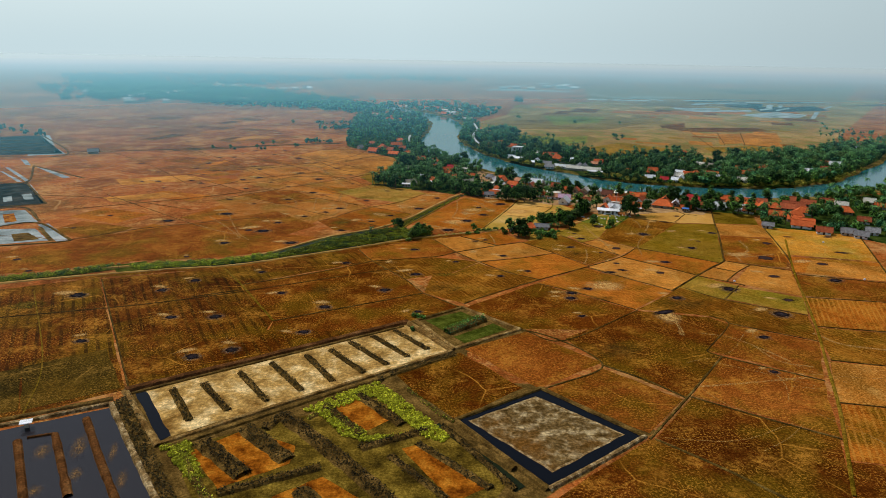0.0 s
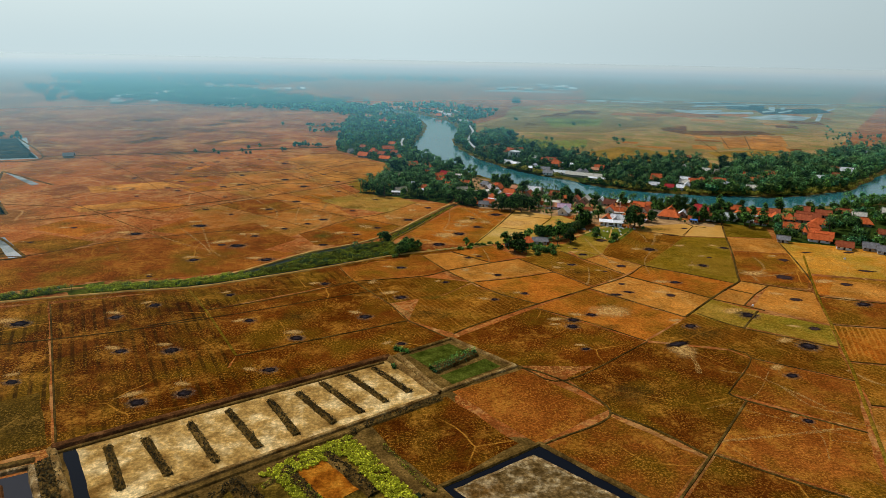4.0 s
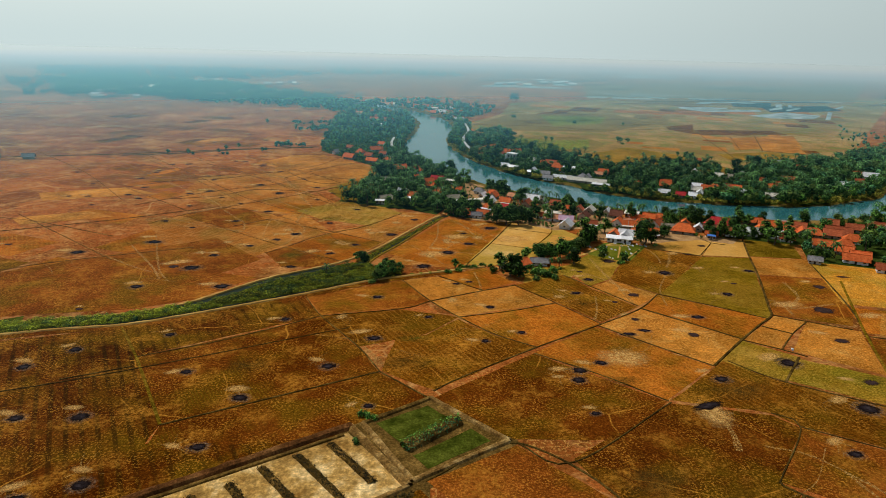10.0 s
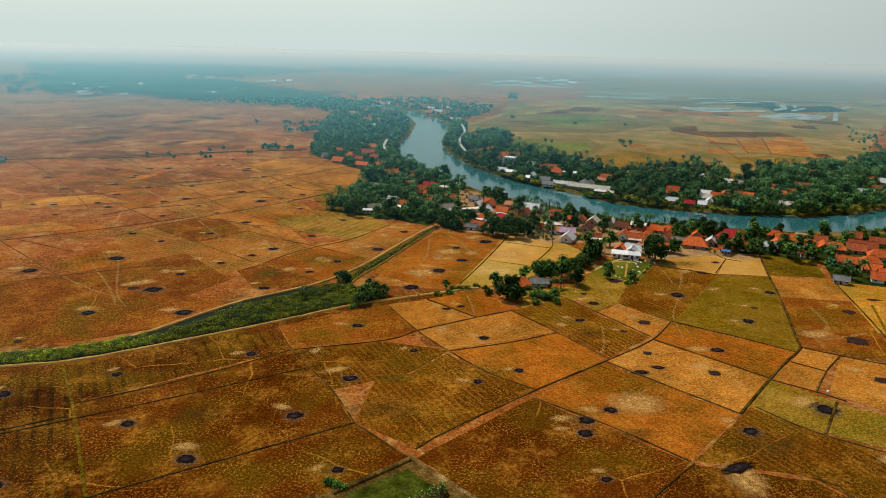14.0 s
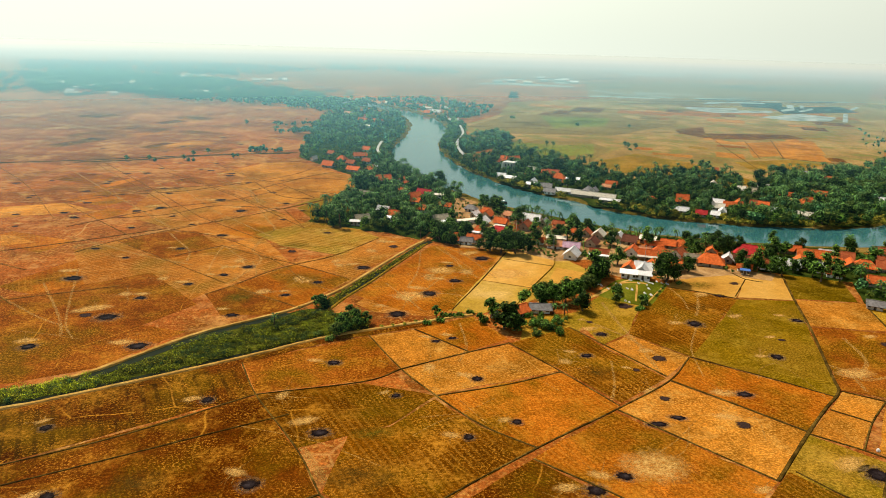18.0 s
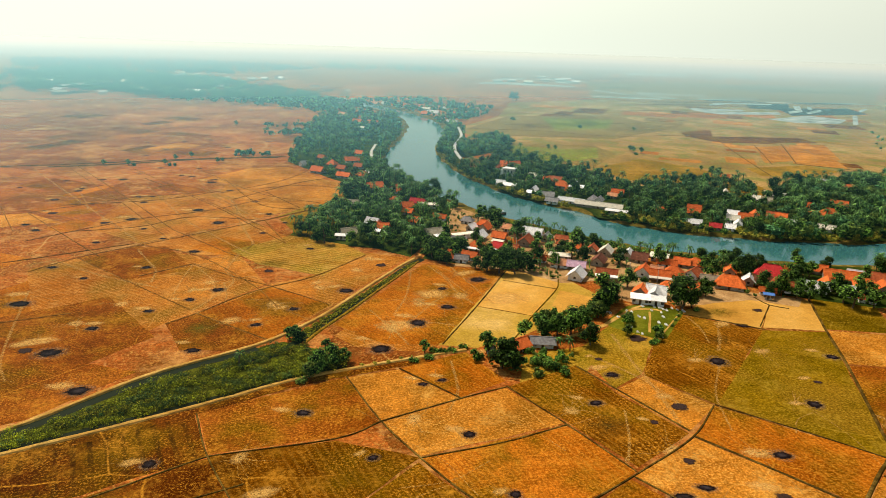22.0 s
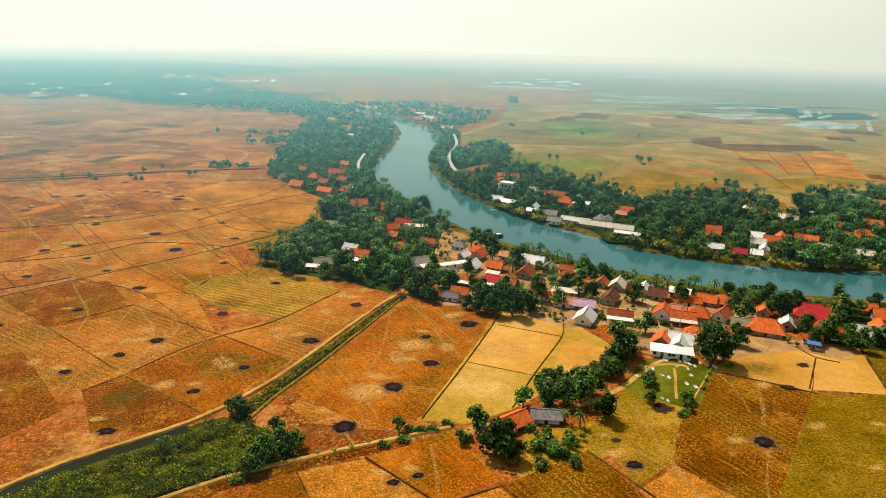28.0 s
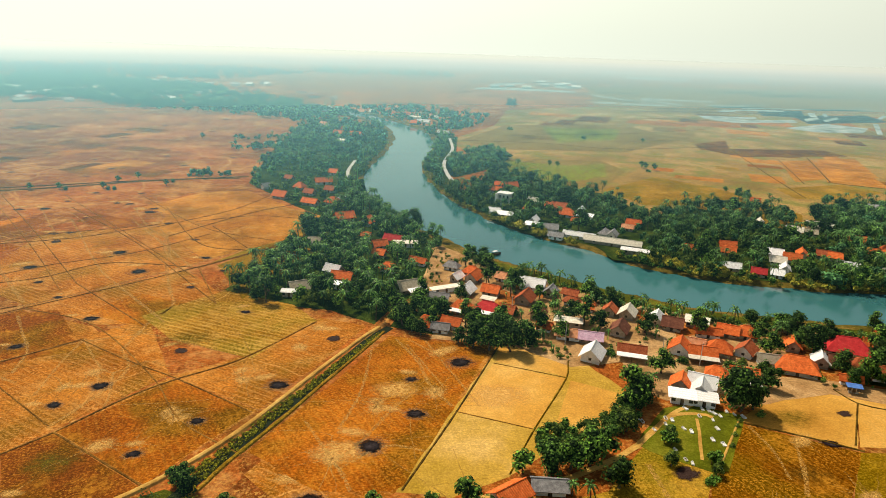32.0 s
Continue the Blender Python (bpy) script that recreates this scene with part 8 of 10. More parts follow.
put(TREES[2], 69.8, 445.0, 0.79, 5.9)
put(BUSHES[0], 164.9, 411.1, 1.11, 0.3)
put(BUSHES[3], 150.5, 413.2, 0.95, 3.4)
put(BUSHES[1], 150.5, 407.0, 0.97, 3.8)
put(BUSHES[0], 156.2, 402.7, 0.94, 0.9)
put(BUSHES[3], 151.6, 424.2, 1.00, 1.7)
put(BUSHES[1], 170.6, 412.1, 1.16, 6.2)
put(BUSHES[0], 183.0, 405.1, 1.08, 6.2)
put(BUSHES[3], 164.3, 423.6, 0.90, 0.8)
put(BUSHES[1], 134.9, 425.1, 1.28, 4.4)
put(BUSHES[0], 128.1, 420.9, 1.11, 5.9)
put(BUSHES[3], 120.9, 463.1, 1.14, 1.5)
put(BUSHES[1], 103.5, 454.9, 1.28, 3.8)
put(BUSHES[0], 90.4, 464.3, 1.03, 0.3)
put(BUSHES[3], 190.2, 400.7, 0.95, 2.3)
put(BUSHES[1], 220.2, 420.7, 1.35, 4.2)
put(BUSHES[0], 230.6, 425.0, 1.25, 3.7)
put(BUSHES[3], 69.4, 462.2, 1.07, 4.8)
put(BUSHES[1], 60.1, 459.6, 1.35, 0.5)
put(BUSHES[0], 55.3, 453.1, 1.31, 2.2)
put(PALMS[3], 116.2, 497.6, 1.23, 5.4)
put(PALMS[3], 120.5, 493.7, 1.21, 3.6)
put(PALMS[3], 125.6, 488.3, 1.19, 2.8)
put(PALMS[3], 134.2, 482.3, 1.17, 2.5)
put(PALMS[3], 140.7, 478.6, 1.17, 6.1)
put(PALMS[3], 166.2, 455.2, 1.12, 3.6)
put(PALMS[3], 169.6, 452.1, 1.10, 0.1)
put(PALMS[3], 179.1, 451.7, 1.10, 5.0)
put(PALMS[3], 187.8, 445.5, 1.17, 2.0)
put(PALMS[3], 193.2, 442.5, 1.15, 2.7)
put(PALMS[3], 124.6, 498.9, 1.13, 1.3)
put(PALMS[3], 91.9, 436.9, 0.96, 2.8)
put(PALMS[3], 107.4, 431.2, 0.96, 2.0)
put(PALMS[3], 117.1, 446.0, 1.02, 0.6)
put(TREES[1], 213.7, 402.3, 1.11, 3.9)
put(TREES[0], 206.3, 397.0, 0.67, 0.6)
put(TREES[5], 212.6, 395.6, 1.24, 4.9)
put(TREES[2], 212.3, 388.7, 0.86, 0.2)
put(TREES[1], 221.2, 393.1, 0.83, 4.8)
put(TREES[0], 230.1, 396.0, 1.07, 5.0)
put(TREES[5], 226.1, 386.5, 1.35, 3.1)
put(TREES[2], 225.9, 380.5, 1.29, 4.4)
put(TREES[1], 246.4, 425.0, 0.93, 1.5)
put(TREES[0], 227.0, 418.9, 1.04, 4.6)
put(TREES[5], 231.6, 416.2, 1.35, 2.6)
put(TREES[2], 233.3, 429.6, 0.93, 1.4)
put(TREES[1], 202.0, 396.0, 0.69, 6.0)
put(TREES[0], 237.9, 387.6, 0.99, 2.5)
put(TREES[5], 234.9, 380.0, 1.35, 2.3)
put(TREES[2], 251.8, 406.7, 0.87, 5.3)
# roofs among the trees along both banks
house(364.5, 1804.5, 26, 12, 10, "white", "gable", wall=4.5, far=True)
house(409.2, 1843.7, 26, 12, 5, "white", "gable", wall=4.5, far=True)
house(441.4, 1794.4, 26, 12, -25, "cream", "gable", wall=4.5, far=True)
house(545.2, 2043.8, 26, 12, -30, "white", "gable", wall=4.5, far=True)
house(516.8, 1910.2, 26, 12, 5, "white", "gable", wall=4.5, far=True)
house(561.3, 1928.8, 26, 12, 0, "white", "gable", wall=4.5, far=True)
house(593.2, 1965.6, 26, 12, -29, "white", "gable", wall=4.5, far=True)
house(581.4, 1892.1, 26, 12, 20, "orange", "gable", wall=4.5, far=True)
house(583.3, 1849.9, 26, 12, -30, "white", "gable", wall=4.5, far=True)
house(-20.4, 675.5, 8, 6, 50, "grey", "gable", far=True)
house(93.4, 500.3, 9, 7, -25, "orange", "hip")
house(85.5, 493.2, 8, 6, 50, "white", "gable")
house(72.4, 441.3, 8, 5, -20, "grey", "gable")
house(130.3, 472.1, 8, 5, -32, "rust", "gable")
house(148.5, 397.1, 10, 8, -32, "white", "gable")
house(145.2, 686.7, 9, 6, -20, "orange", "gable", far=True)
house(148.5, 615.8, 8, 5, -20, "orange", "hip", far=True)
house(163.5, 623.4, 10, 6, -32, "orange", "hip", far=True)
house(181.4, 611.8, 9, 5, 58, "white", "gable", far=True)
house(144.8, 587.4, 10, 6, 58, "white", "gable", far=True)
house(125.4, 608.5, 9, 6, -25, "white", "gable", far=True)
house(150.1, 570.4, 10, 7, -20, "grey", "gable", far=True)
house(161.7, 555.8, 20, 5, -32, "white", "gable")
house(178.1, 561.1, 9, 7, 50, "grey", "hip", far=True)
house(236.6, 536.1, 10, 7, -20, "orange", "gable")
house(283.9, 582.3, 11, 6, 58, "cream", "gable", far=True)
house(316.4, 575.8, 13, 6, -32, "cream", "gable", far=True)
house(268.8, 521.1, 11, 7, 58, "orange", "gable")
house(245.2, 499.9, 9, 6, 58, "white", "gable")
house(219.6, 503.1, 10, 6, -25, "white", "gable")
house(145.1, 1119.8, 13, 9, 50, "cream", "hip", far=True)
house(13.0, 1206.5, 15, 9, 58, "white", "gable", far=True)
house(-4.0, 1219.6, 14, 9, 58, "cream", "gable", far=True)
for line in ([(140.5, 931.4), (133.2, 856.1), (116.7, 787.3), (112.4, 739.4), (113.2, 692.0)], [(39.5, 790.5), (34.1, 739.9), (36.9, 703.9)]):
    SPOTS.extend((q.x, q.y, 2.6) for q in spline(line, 4.0))
# specks of far villages
rng = random.Random(91)
for _ in range(46):
    y = rng.uniform(1200, 1800)
    house(rng.uniform(-0.45 * y + 60, -0.05 * y), y, rng.uniform(12, 22), rng.uniform(8, 12), rng.choice((-30, 0, 40)), rng.choice(("white", "white", "cream", "rust", "white")), "gable", wall=4.5, far=True)
house(-373.8, 1242.7, 14, 9, 40, "white", "gable", wall=4.0, far=True)
house(-515.0, 1407.2, 24, 9, -30, "white", "gable", wall=4.0, far=True)
house(-301.6, 1394.7, 18, 9, -30, "white", "gable", wall=4.0, far=True)
house(-264.2, 1309.0, 24, 11, 40, "white", "gable", wall=4.0, far=True)
house(-259.8, 1271.6, 24, 9, 40, "orange", "gable", wall=4.0, far=True)
house(-444.0, 1260.9, 18, 11, 0, "white", "gable", wall=4.0, far=True)
house(-345.9, 1322.7, 18, 9, 40, "cream", "gable", wall=4.0, far=True)
house(-210.3, 1363.2, 14, 11, 40, "cream", "gable", wall=4.0, far=True)
house(-417.3, 1256.5, 18, 11, -30, "rust", "gable", wall=4.0, far=True)
house(-321.8, 1278.3, 14, 9, 40, "white", "gable", wall=4.0, far=True)
house(-269.7, 1434.4, 18, 11, 40, "rust", "gable", wall=4.0, far=True)
house(-472.6, 1456.9, 24, 11, 40, "white", "gable", wall=4.0, far=True)
house(-84.9, 1270.8, 24, 9, -30, "cream", "gable", wall=4.0, far=True)
house(-40.7, 1423.7, 14, 11, 0, "white", "gable", wall=4.0, far=True)
house(-426.0, 1420.6, 24, 11, 0, "white", "gable", wall=4.0, far=True)
house(-424.2, 1236.5, 14, 9, 0, "orange", "gable", wall=4.0, far=True)
house(-437.4, 1267.4, 18, 11, 0, "rust", "gable", wall=4.0, far=True)
house(-335.2, 1465.2, 18, 11, -30, "white", "gable", wall=4.0, far=True)
house(-542.0, 1461.1, 24, 9, 0, "white", "gable", wall=4.0, far=True)
house(-167.0, 1300.2, 24, 11, 0, "rust", "gable", wall=4.0, far=True)
house(-310.3, 1491.1, 24, 9, 0, "white", "gable", wall=4.0, far=True)
house(-36.9, 1409.2, 24, 9, 40, "orange", "gable", wall=4.0, far=True)
house(-317.6, 1257.0, 14, 11, 0, "white", "gable", wall=4.0, far=True)
house(-67.9, 1515.2, 24, 9, 0, "orange", "gable", wall=4.0, far=True)
house(-0.8, 1375.9, 14, 9, 40, "cream", "gable", wall=4.0, far=True)
house(-277.9, 1387.1, 14, 11, 0, "white", "gable", wall=4.0, far=True)
house(-230.8, 1389.6, 14, 11, 40, "white", "gable", wall=4.0, far=True)
house(-150.8, 1378.3, 18, 11, -30, "cream", "gable", wall=4.0, far=True)
house(-559.3, 1462.5, 14, 9, 0, "white", "gable", wall=4.0, far=True)
house(-148.7, 1338.7, 14, 11, -30, "rust", "gable", wall=4.0, far=True)
house(-430.5, 1226.2, 24, 9, 40, "cream", "gable", wall=4.0, far=True)
house(-381.8, 1406.5, 24, 9, 0, "orange", "gable", wall=4.0, far=True)
house(-186.9, 1266.4, 24, 11, -30, "cream", "gable", wall=4.0, far=True)
house(-224.3, 1509.1, 18, 11, 40, "orange", "gable", wall=4.0, far=True)
# trees
grove([(-11.4, 485.8), (7.7, 470.6), (32.1, 462.9), (48.4, 449.4), (55.0, 462.2), (68.2, 483.9), (74.6, 519.0), (87.8, 550.9), (77.3, 575.8), (56.1, 635.7), (36.9, 653.0), (23.0, 595.8), (7.5, 551.1)], 70, TREES[:3] + TREES[4:5] + PALMS + PALMS[:3], 1)
grove([(-34.8, 693.9), (1.3, 630.9), (22.8, 600.2), (36.9, 649.3), (56.2, 639.2), (45.9, 715.9), (63.9, 824.7), (74.9, 877.1), (71.5, 1007.8), (7.0, 1088.4), (-28.6, 1020.5), (-36.1, 815.8)], 40, TREES + PALMS[:3], 2)
grove([(54.5, 448.7), (68.2, 440.8), (75.7, 435.7), (94.6, 429.4), (99.0, 449.1), (84.1, 449.8), (73.2, 447.8), (66.4, 466.9)], 14, TREES[:3] + BUSHES[:1], 3, gap=1.2)
grove([(57.3, 464.5), (66.9, 472.8), (81.5, 478.4), (86.2, 463.2), (69.8, 455.7)], 8, TREES[:3] + BUSHES[:1], 302, gap=1.4)
grove([(86.9, 517.9), (123.4, 490.2), (151.5, 469.4), (169.6, 455.6), (187.4, 444.9), (214.7, 433.3), (235.3, 425.0), (222.8, 410.2), (197.4, 424.7), (159.2, 443.6), (123.9, 458.7), (93.4, 477.9)], 34, PALMS[3:] + PALMS[1:2] + TREES[5:] + TREES[1:2], 5, gap=1.6, bank=3.0)
grove([(91.6, 718.3), (99.2, 636.8), (112.9, 601.4), (147.1, 550.8), (164.2, 522.9), (192.9, 489.2), (229.3, 479.9), (265.8, 464.4), (307.3, 478.0), (454.7, 646.0), (365.6, 634.4), (308.4, 570.1), (306.6, 633.0), (262.6, 632.0), (218.6, 598.3), (222.0, 658.9), (182.0, 704.0), (153.5, 747.2), (114.1, 655.4)], 110, TREES + PALMS[:2] + TREES[4:5], 7, gap=2.6)
grove([(92.9, 756.8), (115.9, 873.5), (139.5, 990.5), (149.8, 941.9), (117.3, 719.7), (156.3, 761.0), (179.6, 807.9), (176.3, 860.3), (142.1, 831.7), (107.1, 696.1)], 18, TREES + PALMS[:2], 8)
grove([(227.2, 354.3), (267.5, 333.1), (277.2, 315.1), (301.5, 313.8), (423.7, 448.0), (349.7, 439.8), (297.9, 431.6), (265.9, 423.2)], 30, TREES + PALMS[:2], 9)
grove([(239.2, 463.6), (290.7, 455.9), (373.0, 490.1), (450.6, 548.4), (528.3, 614.8), (583.6, 654.3), (590.7, 689.2), (555.7, 707.3), (433.6, 633.4), (348.9, 597.0)], 30, TREES + PALMS[:1], 10, gap=2.8)
grove([(123.7, 373.7), (128.4, 373.4), (122.3, 359.2), (119.4, 359.4)], 5, TREES[3:4] + TREES[5:], 13, gap=0.6, low=0.45, high=0.7)
grove([(129.9, 360.9), (136.5, 360.4), (132.8, 354.0), (127.2, 354.4)], 4, TREES[3:4] + TREES[5:], 14, gap=0.6, low=0.45, high=0.7)
wood_belt("village_wood", [(-11.6, 487.4), (7.5, 472.0), (32.1, 464.3), (48.5, 450.6), (55.0, 462.2), (71.7, 491.9), (85.8, 548.6), (76.7, 569.3), (56.1, 635.7), (36.9, 653.0), (23.0, 595.8), (7.5, 551.1)], 430, 41, "dense trees and gardens between the houses", (3, 8), LEAF, 105, 0.13, 2.5, palms=0.5, others=(LEAF, LEAF_DEEP, LEAF_BRIGHT))
wood_belt("village_wood", [(-34.8, 693.9), (1.3, 630.9), (22.8, 600.2), (36.9, 649.3), (56.2, 639.2), (45.0, 715.9), (60.8, 814.4), (71.5, 868.9), (71.0, 996.8), (7.0, 1088.4), (-28.6, 1020.5), (-36.1, 815.8)], 500, 42, "dense trees and gardens between the houses", (3, 8), LEAF_TEAL, 105, 0.13, 2.5, palms=0.3, others=(LEAF, LEAF_DEEP, LEAF_BRIGHT))
wood_belt("village_wood", [(93.9, 718.5), (99.9, 642.1), (113.5, 604.5), (147.1, 550.8), (164.6, 523.9), (193.8, 491.0), (229.3, 479.9), (324.5, 633.4), (262.6, 632.0), (218.6, 598.3), (222.0, 658.9), (182.0, 704.0), (153.5, 747.2), (117.3, 675.2)], 760, 43, "dense trees and gardens between the houses", (3, 8), LEAF_TEAL, 105, 0.13, 2.5, palms=0.3, others=(LEAF, LEAF_DEEP, LEAF_BRIGHT))
wood_belt("village_wood", [(229.3, 479.9), (266.9, 466.0), (307.3, 478.0), (454.7, 646.0), (365.6, 634.4), (308.4, 570.1), (319.0, 624.4)], 380, 44, "dense trees and gardens between the houses", (3, 8), LEAF_TEAL, 105, 0.13, 2.5, palms=0.3, others=(LEAF, LEAF_DEEP, LEAF_BRIGHT))
wood_belt("village_wood", [(91.7, 743.4), (115.1, 865.7), (137.5, 974.6), (149.8, 941.9), (117.3, 719.7), (156.3, 761.0), (179.6, 807.9), (176.3, 860.3), (142.1, 831.7), (107.1, 696.1)], 260, 45, "dense trees and gardens between the houses", (3, 8), LEAF_TEAL, 105, 0.13, 2.5, palms=0.3, others=(LEAF, LEAF_DEEP, LEAF_BRIGHT))
wood_belt("village_wood", [(227.2, 354.3), (267.5, 333.1), (277.2, 315.1), (301.5, 313.8), (423.7, 448.0), (345.2, 434.0), (290.5, 420.6), (260.5, 414.4)], 200, 46, "dense trees and gardens between the houses", (3, 8), LEAF_TEAL, 105, 0.13, 2.5, palms=0.3, others=(LEAF, LEAF_DEEP, LEAF_BRIGHT))
wood_belt("village_wood", [(241.4, 467.8), (293.3, 460.1), (376.5, 495.0), (455.4, 554.4), (534.6, 622.3), (591.0, 662.8), (590.7, 689.2), (555.7, 707.3), (433.6, 633.4), (348.9, 597.0)], 700, 47, "dense trees and gardens between the houses", (4, 10), LEAF_TEAL, 105, 0.13, 2.5, palms=0.3, others=(LEAF, LEAF_DEEP, LEAF_BRIGHT))
wood_belt("village_wood", [(86.9, 517.9), (123.4, 490.2), (151.5, 469.4), (169.6, 455.6), (187.4, 444.9), (214.7, 433.3), (235.3, 425.0), (227.9, 416.3), (200.4, 429.2), (161.6, 448.8), (127.5, 470.3), (95.7, 491.2)], 90, 48, "riverside bushes and gardens", (1.5, 4), LEAF, 105, 0.13, 2.5, others=(LEAF_DEEP, LEAF_BRIGHT))
wood_belt("village_wood", [(68.2, 440.8), (83.3, 491.6), (102.8, 501.8), (162.9, 451.4), (232.6, 421.9), (207.5, 392.3), (189.4, 393.4), (183.7, 404.6), (167.9, 411.4), (147.2, 432.0), (130.1, 415.6), (112.9, 416.6), (94.8, 430.2)], 230, 50, "small shrubs and banana plants in the yards", (1.0, 2.6), LEAF_BRIGHT, 105, 0.13, 2.5, palms=0.2, others=(LEAF_DEEP, LEAF_BRIGHT))
wood_belt("village_wood", [(149.7, 541.0), (171.6, 514.2), (196.6, 494.5), (223.0, 482.2), (248.4, 474.8), (276.7, 468.9), (290.0, 484.6), (244.8, 489.9), (203.2, 507.4), (178.2, 530.6), (155.6, 560.1)], 150, 58, "shrubs crowding the river bank", (1.5, 4.5), LEAF, 105, 0.13, 2.5, others=(LEAF_DEEP, LEAF_BRIGHT))
wood_belt("village_wood", [(157.0, 450.9), (186.5, 442.8), (215.3, 437.1), (243.3, 429.4), (238.3, 423.6), (211.0, 431.0), (182.9, 436.5), (154.6, 445.4)], 50, 59, "low riverside shrubs behind the houses", (1.0, 2.6), LEAF_BRIGHT, 105, 0.13, 2.5, others=(LEAF_DEEP, LEAF_BRIGHT))
wood_belt("village_wood", [(82.1, 535.4), (103.0, 509.4), (105.7, 490.8), (85.8, 460.4), (72.8, 463.8), (71.0, 492.0)], 46, 61, "yellow-green shrubs in the village yards", (0.8, 2.4), WEED_LEAF, 105, 0.13, 2.5, others=(LEAF_DEEP, LEAF_BRIGHT))
wood_belt("village_wood", [(88.7, 370.9), (89.7, 364.4), (97.9, 366.0), (107.6, 370.5), (119.7, 379.6), (129.1, 391.2), (129.6, 396.8), (117.9, 386.5), (108.8, 378.7), (99.7, 377.1), (93.3, 377.5)], 150, 62, "leafy shrubs along the lane", (1.5, 4.5), LEAF, 105, 0.13, 2.5, others=(LEAF_DEEP, LEAF_BRIGHT))
wood_belt("village_wood", [(65.2, 348.0), (70.6, 336.7), (78.6, 339.6), (87.7, 335.4), (94.8, 343.4), (91.5, 347.5), (80.4, 347.0), (73.7, 352.2)], 60, 63, "weedy shrubs round the hut", (1.0, 3.0), LEAF, 105, 0.13, 2.5, others=(LEAF_DEEP, LEAF_BRIGHT))
wood_belt("village_wood", [(326.9, 440.5), (417.0, 481.9), (443.3, 469.6), (414.5, 437.9), (381.0, 438.9), (321.7, 427.0)], 60, 49, "dense trees and gardens between the houses", (3, 8), LEAF_TEAL, 105, 0.13, 2.5, palms=0.3, others=(LEAF, LEAF_DEEP, LEAF_BRIGHT))
wood_belt("far_woodland", [(-28.6, 1020.5), (7.4, 1075.3), (71.9, 1019.1), (72.5, 888.9), (46.3, 740.6), (13.0, 903.0)], 90, 21, "dark riverside trees on the inner bend", (5, 10), None, 14, 0.3, palms=0.12, others=(LEAF_TEAL, LEAF_DEEP))
wood_belt("far_woodland", [(36.9, 1128.8), (75.9, 1114.6), (112.9, 1043.0), (123.9, 916.0), (144.4, 975.5), (185.5, 1013.5), (222.0, 1127.1), (173.7, 1194.5), (128.4, 1273.0), (72.9, 1260.0), (37.0, 1207.3)], 300, 22, "trees and gardens round the far riverside hamlet", (5, 10), None, 14, 0.3, palms=0.12, others=(LEAF_TEAL, LEAF_DEEP))
wood_belt("far_woodland", [(-226.5, 1149.8), (-90.9, 1104.2), (-30.0, 1037.8), (36.9, 1128.8), (37.0, 1224.6), (-52.9, 1277.5), (-171.8, 1410.2), (-259.1, 1598.0), (-655.5, 1825.3), (-705.8, 1683.2), (-496.9, 1257.5), (-382.7, 1269.8)], 2200, 23, "hazy wooded village belt across the plain", (7, 14), None, 14, 0.3, palms=0.12, others=(LEAF_TEAL, LEAF_DEEP))
wood_belt("far_woodland", [(-768.9, 1811.7), (-510.3, 1759.3), (-272.6, 1784.6), (-95.0, 2201.8), (-389.1, 2392.3), (-731.2, 2401.1), (-962.9, 2207.2)], 900, 31, "faint wooded belt near the horizon", (8, 15), None, 14, 0.3, palms=0.12, others=(LEAF_TEAL, LEAF_DEEP))
wood_belt("far_woodland", [(-95.0, 2201.8), (302.9, 2162.2), (372.0, 2396.6), (-120.0, 2586.2)], 160, 32, "faint wooded belt near the horizon", (8, 15), None, 14, 0.3, palms=0.12, others=(LEAF_TEAL, LEAF_DEEP))
wood_belt("far_woodland", [(-550.5, 1242.1), (-505.7, 1275.2), (-749.8, 1772.8), (-773.4, 1649.1)], 90, 24, "hazy wooded village belt across the plain", (6, 13), None, 14, 0.3, palms=0.12, others=(LEAF_TEAL, LEAF_DEEP))
wood_belt("far_woodland", [(547.9, 746.9), (544.3, 633.9), (565.9, 634.0), (666.6, 749.8), (700.9, 872.5), (692.1, 946.8)], 70, 25, "shrubby wood at the plain's edge", (3, 6), None, 14, 0.3, palms=0.12, others=(LEAF_TEAL, LEAF_DEEP))
wood_belt("far_woodland", [(-84.6, 891.6), (-11.1, 908.7), (-12.8, 935.3), (-87.4, 908.0)], 26, 26, "row of trees between fields", (3, 6), None, 14, 0.3, palms=0.12, others=(LEAF_TEAL, LEAF_DEEP))
wood_belt("far_woodland", [(-71.5, 829.3), (-22.6, 837.5), (-22.7, 870.6), (-76.7, 861.0)], 36, 27, "row of trees between fields", (4, 7), None, 14, 0.3, palms=0.12, others=(LEAF_TEAL, LEAF_DEEP))
wood_belt("far_woodland", [(-31.7, 776.2), (-10.0, 777.8), (-14.1, 831.3), (-36.1, 815.8)], 22, 28, "row of trees between fields", (3, 6), None, 14, 0.3, palms=0.12, others=(LEAF_TEAL, LEAF_DEEP))
wood_belt("far_woodland", [(-77.4, 704.9), (-49.6, 708.6), (-52.9, 729.6), (-81.3, 723.1)], 24, 29, "row of small trees beside the bank", (3, 6), None, 14, 0.3, palms=0.12, others=(LEAF_TEAL, LEAF_DEEP))
